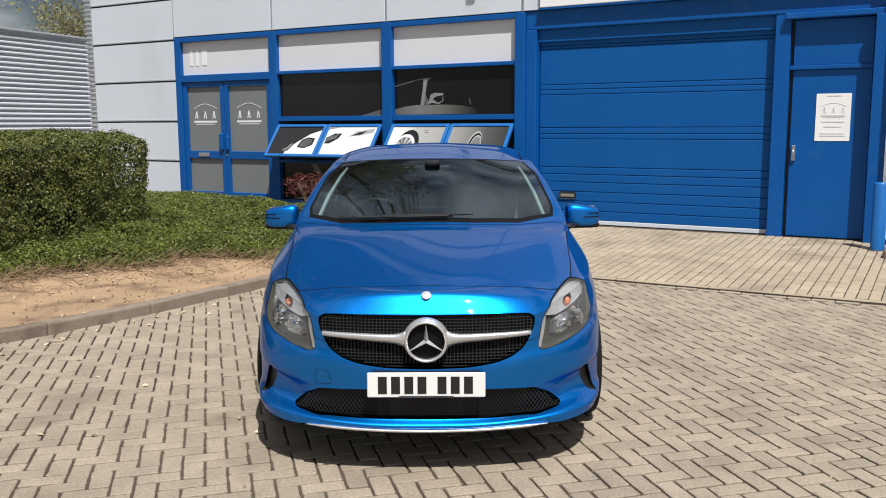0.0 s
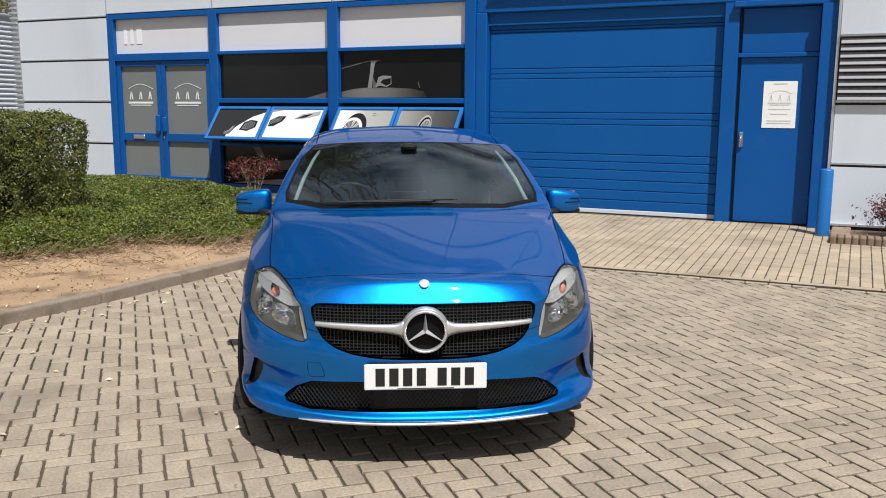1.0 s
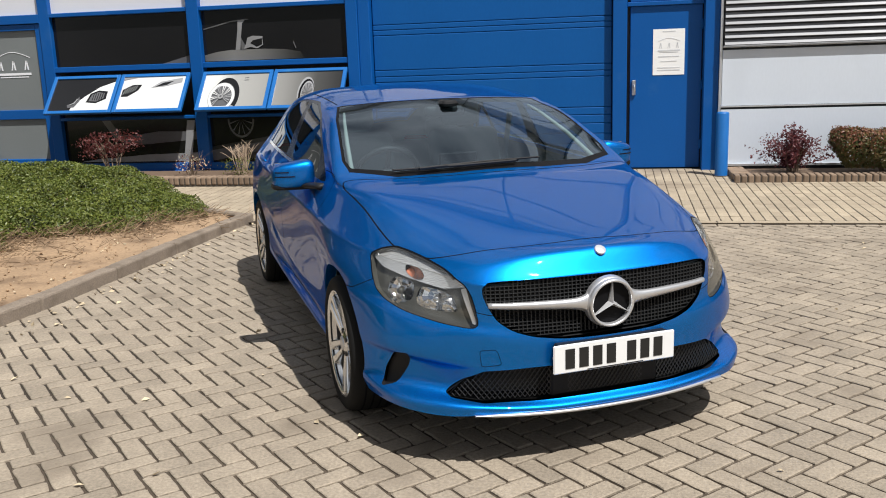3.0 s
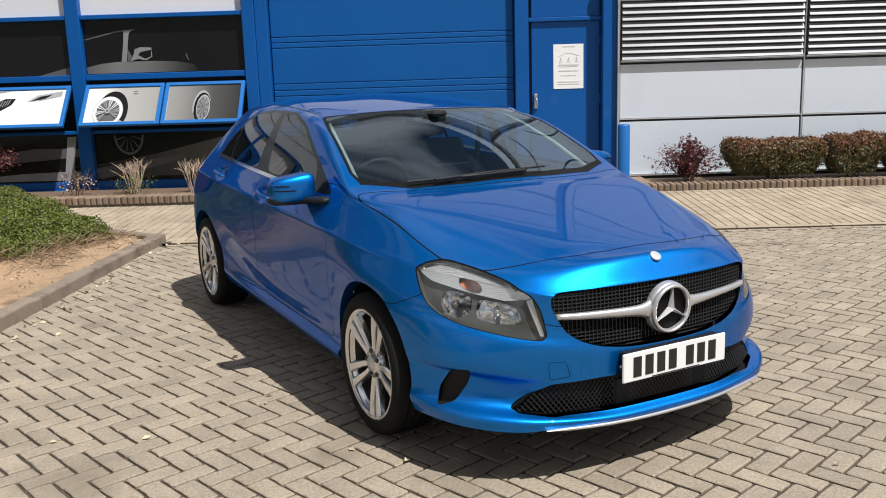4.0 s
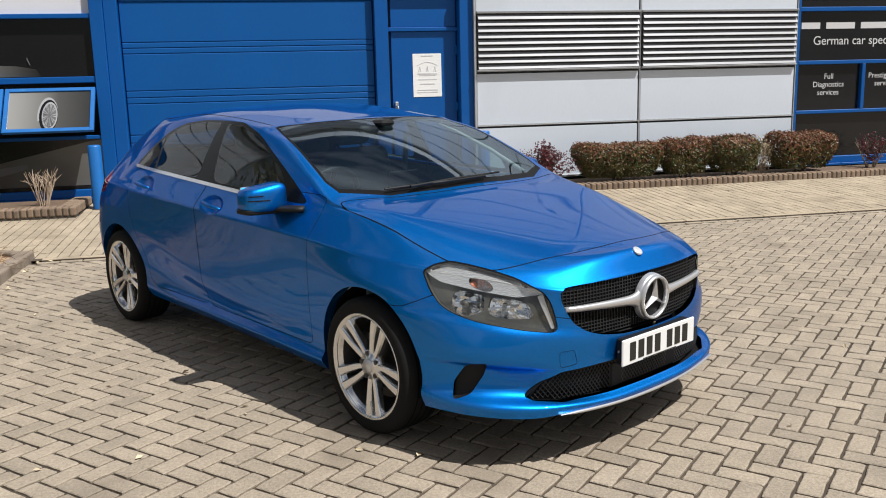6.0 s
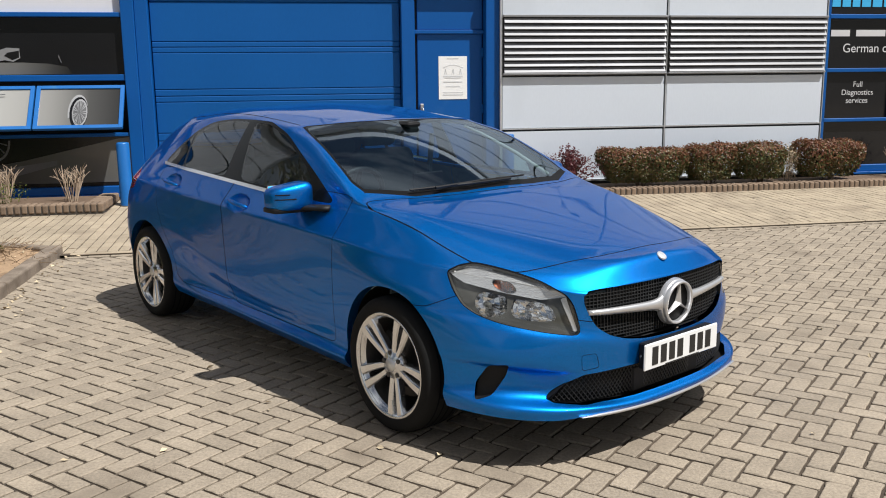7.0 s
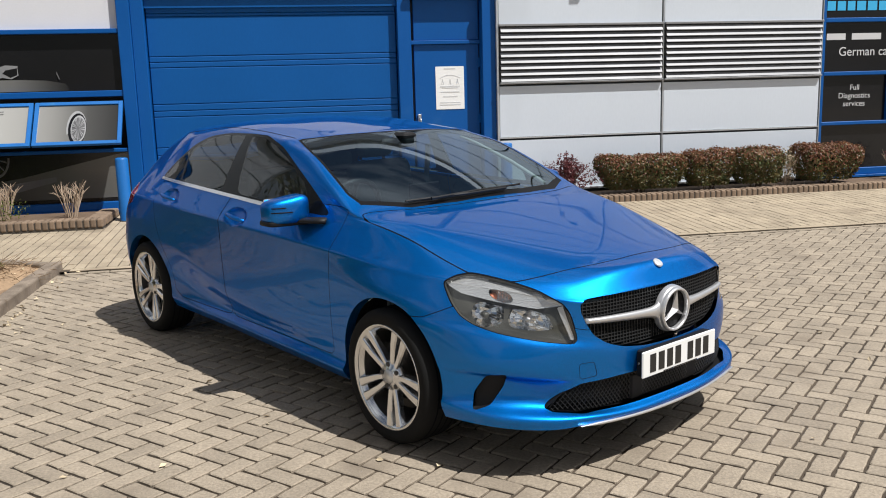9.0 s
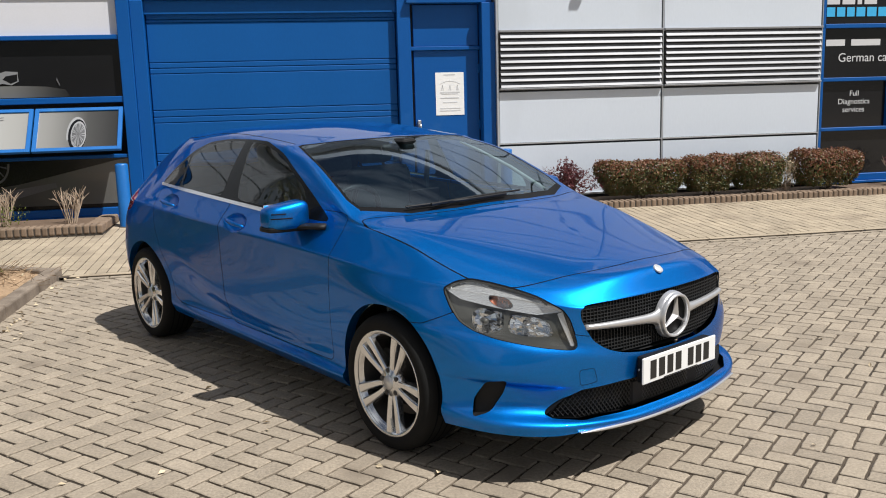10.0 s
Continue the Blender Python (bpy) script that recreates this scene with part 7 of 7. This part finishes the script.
for sgn in (1, -1):
    lens = skin("headlamp", take(LAMP, sgn), M["lamp_glass"], car, "clear headlamp with dark bezel and silvered reflectors")
    lens.visible_shadow = False
    part("lamp_border", take(["lamp_rim"], sgn, None, 0.001), M["trim_black"], lens)
    part("bezel", take(["headlamp"], sgn, None, 0.026), M["plastic_grey"], lens, smooth=True)
    part("indicator_chamber", take(["lamp_top"], sgn, None, 0.020), M["lamp_ribbed"], lens, smooth=True)
    part("inner_blade", take(["lamp_inner"], sgn, None, 0.012), M["satin_silver"], lens, smooth=True)
    lamp_wall(LAMP, sgn, 0.001, 0.05, "plastic_grey", lens)
    lamp_wall(["lamp_top", "lamp_cup"], sgn, 0.012, 0.05, "lamp_silver", lens)
    lamp_wall(["lamp_inner"], sgn, 0.012, 0.03, "satin_silver", lens)
    for name, count, depth in (("bowl_round", 18, 0.062), ("bowl_wide", 20, 0.058)):
        bm, mid, aim = bowl(name, sgn, 0.026, depth, count)
        rf = part("reflector", bm, M["reflector"], lens)
        turn = aim.to_track_quat("Z", "Y").to_matrix().to_4x4()
        bm = bmesh.new()
        lathe(bm, [(0.013, -0.05), (0.013, -0.012), (0.010, -0.007), (0.0, -0.006)], Matrix.Translation(mid) @ turn, 16)
        part("bulb_shield", bm, M["plastic_grey"] if name == "bowl_round" else M["lamp_silver"], rf, smooth=True)
    # amber bulb at the bottom of a silver cup that opens forwards
    bm, mid, aim = bowl("lamp_cup", sgn, 0.018, 0.056, 16, (0.02, -0.96, 0.28))
    cup = part("indicator_cup", bm, M["lamp_silver"], lens)
    turn = aim.to_track_quat("Z", "Y").to_matrix().to_4x4()
    bm = bmesh.new()
    lathe(bm, [(0.020, -0.052), (0.020, -0.044), (0.014, -0.036), (0.0, -0.033)], Matrix.Translation(mid) @ turn, 18)
    part("indicator_bulb", bm, M["amber"], cup, "amber indicator bulb", smooth=True)
    # black side vent in the bumper
    vent = part("bumper_vent", take(["side_vent"], sgn, None, 0.016), M["plastic_black"], car)
    bm = take(["side_vent"], sgn, None, 0.0)
    rim = [e for e in bm.edges if len(e.link_faces) == 1]
    ex = bmesh.ops.extrude_edge_only(bm, edges=rim)
    bmesh.ops.translate(bm, vec=Vector((-0.022 * sgn, 0.022, 0)), verts=[v for v in ex["geom"] if isinstance(v, bmesh.types.BMVert)])
    walls = {f for f in ex["geom"] if isinstance(f, bmesh.types.BMFace)}
    bmesh.ops.delete(bm, geom=[f for f in bm.faces if f not in walls], context="FACES")
    part("vent_rim", bm, M["plastic_black"], vent)

# ---- door mirrors
for sgn in (1, -1):
    bm = bmesh.new()
    bmesh.ops.create_cube(bm, size=1.0)
    bmesh.ops.subdivide_edges(bm, edges=bm.edges[:], cuts=7, use_grid_fill=True)
    for v in bm.verts:
        u = v.co * 2
        q = u / max(1e-6, (abs(u.x) ** 4.4 + abs(u.y) ** 4.4 + abs(u.z) ** 4.4) ** (1 / 4.4))
        x, y, z = q
        taper = 1.0 - (0.20 * (x + 0.3) if z > 0 else 0.0)
        v.co = Vector((sgn * (0.925 + 0.105 * x), 1.640 + (0.062 * (1.25 if y < 0 else 0.75)) * y + 0.030 * x * (1 if x > 0 else 0.4), 1.006 + (0.068 * taper) * z - 0.004 * x))
    bmesh.ops.recalc_face_normals(bm, faces=bm.faces)
    mir = part("door_mirror", bm, M["paint"], car, "blue door mirror on a black foot", smooth=True)
    bm = bmesh.new()
    bmesh.ops.create_cube(bm, size=1.0)
    bmesh.ops.subdivide_edges(bm, edges=bm.edges[:], cuts=4, use_grid_fill=True)
    for v in bm.verts:
        u = v.co * 2
        q = u / max(1e-6, (abs(u.x) ** 7 + abs(u.y) ** 7 + abs(u.z) ** 7) ** (1 / 7))
        v.co = Vector((sgn * (0.912 + 0.118 * q.x), 1.645 + 0.066 * q.y + 0.02 * q.x, 0.944 + 0.015 * q.z))
    bmesh.ops.recalc_face_normals(bm, faces=bm.faces)
    part("mirror_foot", bm, M["plastic_black"], mir, smooth=True)
    bm = bmesh.new()
    tube(bm, [(sgn * 0.90, 1.63, 0.0), (sgn * 0.86, 1.575, 0.0), (sgn * 0.815, 1.50, 0.0), (sgn * 0.79, 1.46, 0.0)], [0.03, 0.034, 0.04, 0.045], 12)
    bmesh.ops.transform(bm, matrix=Matrix.Translation((0, 0, 0.952)) @ Matrix.Diagonal((1, 1, 0.42, 1)), verts=bm.verts)
    part("mirror_bracket", bm, M["plastic_black"], mir, smooth=True)
    part("mirror_glass", boxed(sgn * 0.925 - 0.085, sgn * 0.925 + 0.085, 1.688, 1.694, 0.955, 1.06, 0.003), M["mirror_glass"], mir)
    for z, x0, x1 in ((1.022, 0.955, 1.018), (1.000, 0.925, 1.020)):
        bm = bmesh.new()
        tube(bm, [(sgn * x, 1.640 - 0.0795 * (max(0.0, 1 - (abs(x - 0.925) / 0.105) ** 4.4)) ** (1 / 4.4) + 0.030 * max(0, (x - 0.925) / 0.105), z) for x in np.linspace(x0, x1, 7)], 0.0032, 6)
        part("mirror_slit", bm, M["trim_black"], mir)

# ---- wipers
for pts in ([(-0.40, 1.150, 1.040), (-0.10, 1.155, 1.052), (0.22, 1.165, 1.056)], [(0.10, 1.148, 1.048), (-0.18, 1.135, 1.045), (-0.52, 1.20, 1.035)]):
    bm = bmesh.new()
    tube(bm, [Vector(p) + Vector((0, -0.01, 0.006)) for p in pts], [0.008, 0.007, 0.005], 6)
    w = part("wiper", bm, M["plastic_black"], car)
    bm = bmesh.new()
    tube(bm, [Vector(p) + Vector((0.02, 0.010, 0.004)) for p in pts], 0.005, 5)
    part("wiper_blade", bm, M["plastic_black"], w)

# ---- cabin
part("cabin_floor", boxed(-0.72, 0.72, 1.1, 3.7, 0.28, 0.34), M["cabin"], car)
part("cabin_front_wall", boxed(-0.72, 0.72, 1.06, 1.12, 0.30, 0.93, 0.02), M["cabin"], car)
dash = bmesh.new()
box(dash, -0.70, 0.70, 1.20, 1.72, 0.62, 0.955, 0.06, None, 3)
part("dashboard", dash, M["cabin"], car, smooth=True)
part("screen", boxed(-0.12, 0.10, 1.67, 1.685, 0.955, 1.06, 0.008), M["trim_black"], car)
bm = bmesh.new()
wheel_at = Matrix.Translation((-0.36, 1.90, 0.92)) @ Matrix.Rotation(radians(-66), 4, "X")
tube(bm, [wheel_at @ Vector((0.185 * math.cos(a), 0.185 * math.sin(a), 0)) for a in np.linspace(0, math.tau, 37)], 0.016, 8)
sw = part("steering_wheel", bm, M["plastic_black"], car, smooth=True)
bm = bmesh.new()
lathe(bm, [(0.0, 0.03), (0.05, 0.025), (0.065, 0.0), (0.05, -0.03)], wheel_at, 20)
for a in (0, math.pi, -math.pi / 2):
    tube(bm, [wheel_at @ Vector((0.05 * math.cos(a), 0.05 * math.sin(a), 0)), wheel_at @ Vector((0.18 * math.cos(a), 0.18 * math.sin(a), 0))], 0.014, 6)
part("wheel_boss", bm, M["plastic_black"], sw)
for x in (-0.36, 0.36):
    seat_bm = boxed(x - 0.25, x + 0.25, 2.0, 2.5, 0.42, 0.60, 0.06, None, 3)
    seat = part("seat", seat_bm, M["seat_cloth"], car, smooth=True)
    lean = Matrix.Translation((x, 2.46, 0.55)) @ Matrix.Rotation(radians(-17), 4, "X")
    part("backrest", boxed(-0.24, 0.24, -0.07, 0.07, 0, 0.60, 0.06, lean, 3), M["seat_cloth"], seat, smooth=True)
    part("headrest", boxed(-0.13, 0.13, -0.05, 0.05, 0.62, 0.80, 0.045, lean, 3), M["seat_cloth"], seat, smooth=True)
part("rear_seat", boxed(-0.62, 0.62, 3.02, 3.22, 0.45, 1.02, 0.06, Matrix.Translation((0, 0, 0)), 3), M["seat_cloth"], car, smooth=True)
for x in (-0.4, 0.4):
    part("rear_headrest", boxed(x - 0.12, x + 0.12, 3.14, 3.22, 1.03, 1.16, 0.035, None, 3), M["seat_cloth"], car, smooth=True)
part("parcel_shelf", boxed(-0.65, 0.65, 3.22, 3.9, 0.94, 0.965, 0.01), M["cabin"], car)
part("rear_view_mirror", boxed(-0.12, 0.12, 1.90, 1.93, 1.245, 1.305, 0.02, None, 2), M["plastic_black"], car, smooth=True)
part("sensor_housing", boxed(-0.05, 0.05, 1.80, 1.92, 1.30, 1.335, 0.02, None, 2), M["plastic_black"], car, smooth=True)
part("seat_belt", tube(bmesh.new(), [(0.60, 2.38, 1.22), (0.56, 2.36, 1.0), (0.52, 2.36, 0.7)], 0.018, 5), M["seat_cloth"], car)
shell.free()


# ---------------------------------------------------------------- paving blocks, laid last
def block_mesh(lx, ly, h, ch, joint, wear=0.0011):
    """One paving block with an uneven, slightly rounded outline: top, chamfer and sides, no underside."""
    a, b = lx / 2 - joint / 2, ly / 2 - joint / 2
    r = 0.006
    ring = []
    for x0, y0, x1, y1 in ((-a + r, -b, a - r, -b), (a, -b + r, a, b - r), (a - r, b, -a + r, b), (-a, b - r, -a, -b + r)):
        n = max(2, round(math.hypot(x1 - x0, y1 - y0) / 0.045))
        for k in range(n + 1):
            t = k / n
            ring.append((x0 + (x1 - x0) * t + random.gauss(0, wear), y0 + (y1 - y0) * t + random.gauss(0, wear)))
    m = len(ring)
    v = [(x * (1 - ch / a), y * (1 - ch / b), random.gauss(0, 0.0004)) for x, y in ring] + [(x, y, -ch * 0.8) for x, y in ring] + [(x, y, -h) for x, y in ring]
    f = [tuple(range(m))]
    for q in (0, m):
        f += [(q + i, q + m + i, q + m + (i + 1) % m, q + (i + 1) % m) for i in range(m)]
    me = bpy.data.meshes.new("paver")
    me.from_pydata(v, [], f)
    return me


def lay(parent, kinds, places, near, mat_piece, mat_rest, limit):
    """Blocks nearest to a stretch of the plan become pieces; the rest is one mesh."""
    places.sort(key=near)
    for k, m in enumerate(places[:limit]):
        data_object("paver", kinds[k % len(kinds)], mat_piece, parent).matrix_basis = m
    shapes = [(np.array([v.co for v in me.vertices]), [list(p.vertices) for p in me.polygons]) for me in kinds]
    vs, fs, at = [], [], 0
    for k, m in enumerate(places[limit:]):
        base, faces = shapes[(k * 7 + k // 5) % len(shapes)]
        mm = np.array(m)
        vs.append(base @ mm[:3, :3].T + mm[:3, 3])
        fs += [[i + at for i in f] for f in faces]
        at += len(base)
    rest = bpy.data.meshes.new("pavers")
    rest.from_pydata(np.concatenate(vs).tolist(), [], fs)
    ob = data_object("pavers", rest, mat_rest, parent)
    ob["kind"] = "stuff"
    return ob


W = 0.1
r45 = math.sqrt(0.5)
places = []
for i in range(-110, 130):
    for j in range(-110, 150):
        k = (i + j - 1) % 4
        if k not in (0, 2):
            continue
        cp, cq = (i + 1.0, j + 0.5) if k == 0 else (i + 0.5, j + 1.0)
        cp, cq = cp * W + 0.061, cq * W + 0.035
        x, y = (cp - cq) * r45, (cp + cq) * r45
        if not (-9.0 < x < 8.5 and -5.0 < y < 8.06) or (x < -5.75 and (y > 4.3 or inside(ISLAND, x, y))):
            continue
        sink = 0.0015 * noise.noise(Vector((x * 0.9, y * 0.9, 0))) + random.gauss(0, 0.0007)
        places.append(pose(x, y, sink, random.gauss(0, 0.4), random.gauss(0, 0.4), (45 if k == 0 else -45) + random.gauss(0, 0.6)))
lay(yard, [block_mesh(0.2, 0.1, 0.022, 0.0040, 0.0122, 0.0013) for _ in range(9)], places, lambda m: (m.translation.x + 2.4) ** 2 + (m.translation.y - 2.3) ** 2 * 2.2, M["paver"], M["paver_far"], 300)

places = []
for i in range(-97, 96):
    for j in range(16):
        x, y = 0.05 + 0.1 * i, 8.37 + 0.2 * j
        if y > 11.5 or (x > -0.45 and y > 10.46) or (x < -5.45 and (y > 10.4 or inside(ISLAND, x, y))):
            continue
        z = apron_z(y) + 0.003 * noise.noise(Vector((x, y, 4))) + random.gauss(0, 0.001)
        places.append(pose(x, y, z, 2.06 + random.gauss(0, 0.25), random.gauss(0, 0.6), random.gauss(0, 0.5)))
lay(apron, [block_mesh(0.1, 0.203, 0.02, 0.003, 0.0100) for _ in range(6)], places, lambda m: (m.translation.x + 0.6) ** 2 + (m.translation.y - 8.6) ** 2 * 2, M["apron"], M["apron_far"], 290)

# flush edging stones between yard and apron
x = -5.42
while x < 9.0:
    part("edging_stone", boxed(x + 0.003, x + 0.912, 8.192, 8.258, -0.05, 0.024, 0.008), M["apron"], apron)
    x += 0.915
# one course of stretchers along it
stretcher = block_mesh(0.2, 0.072, 0.05, 0.005, 0.010)
x = -5.35
while x < 8.0:
    data_object("paver", stretcher, M["paver"], yard).matrix_basis = pose(x, 8.148, 0.004 + random.gauss(0, 0.0015), 0, 0, random.gauss(0, 0.6))
    x += 0.2
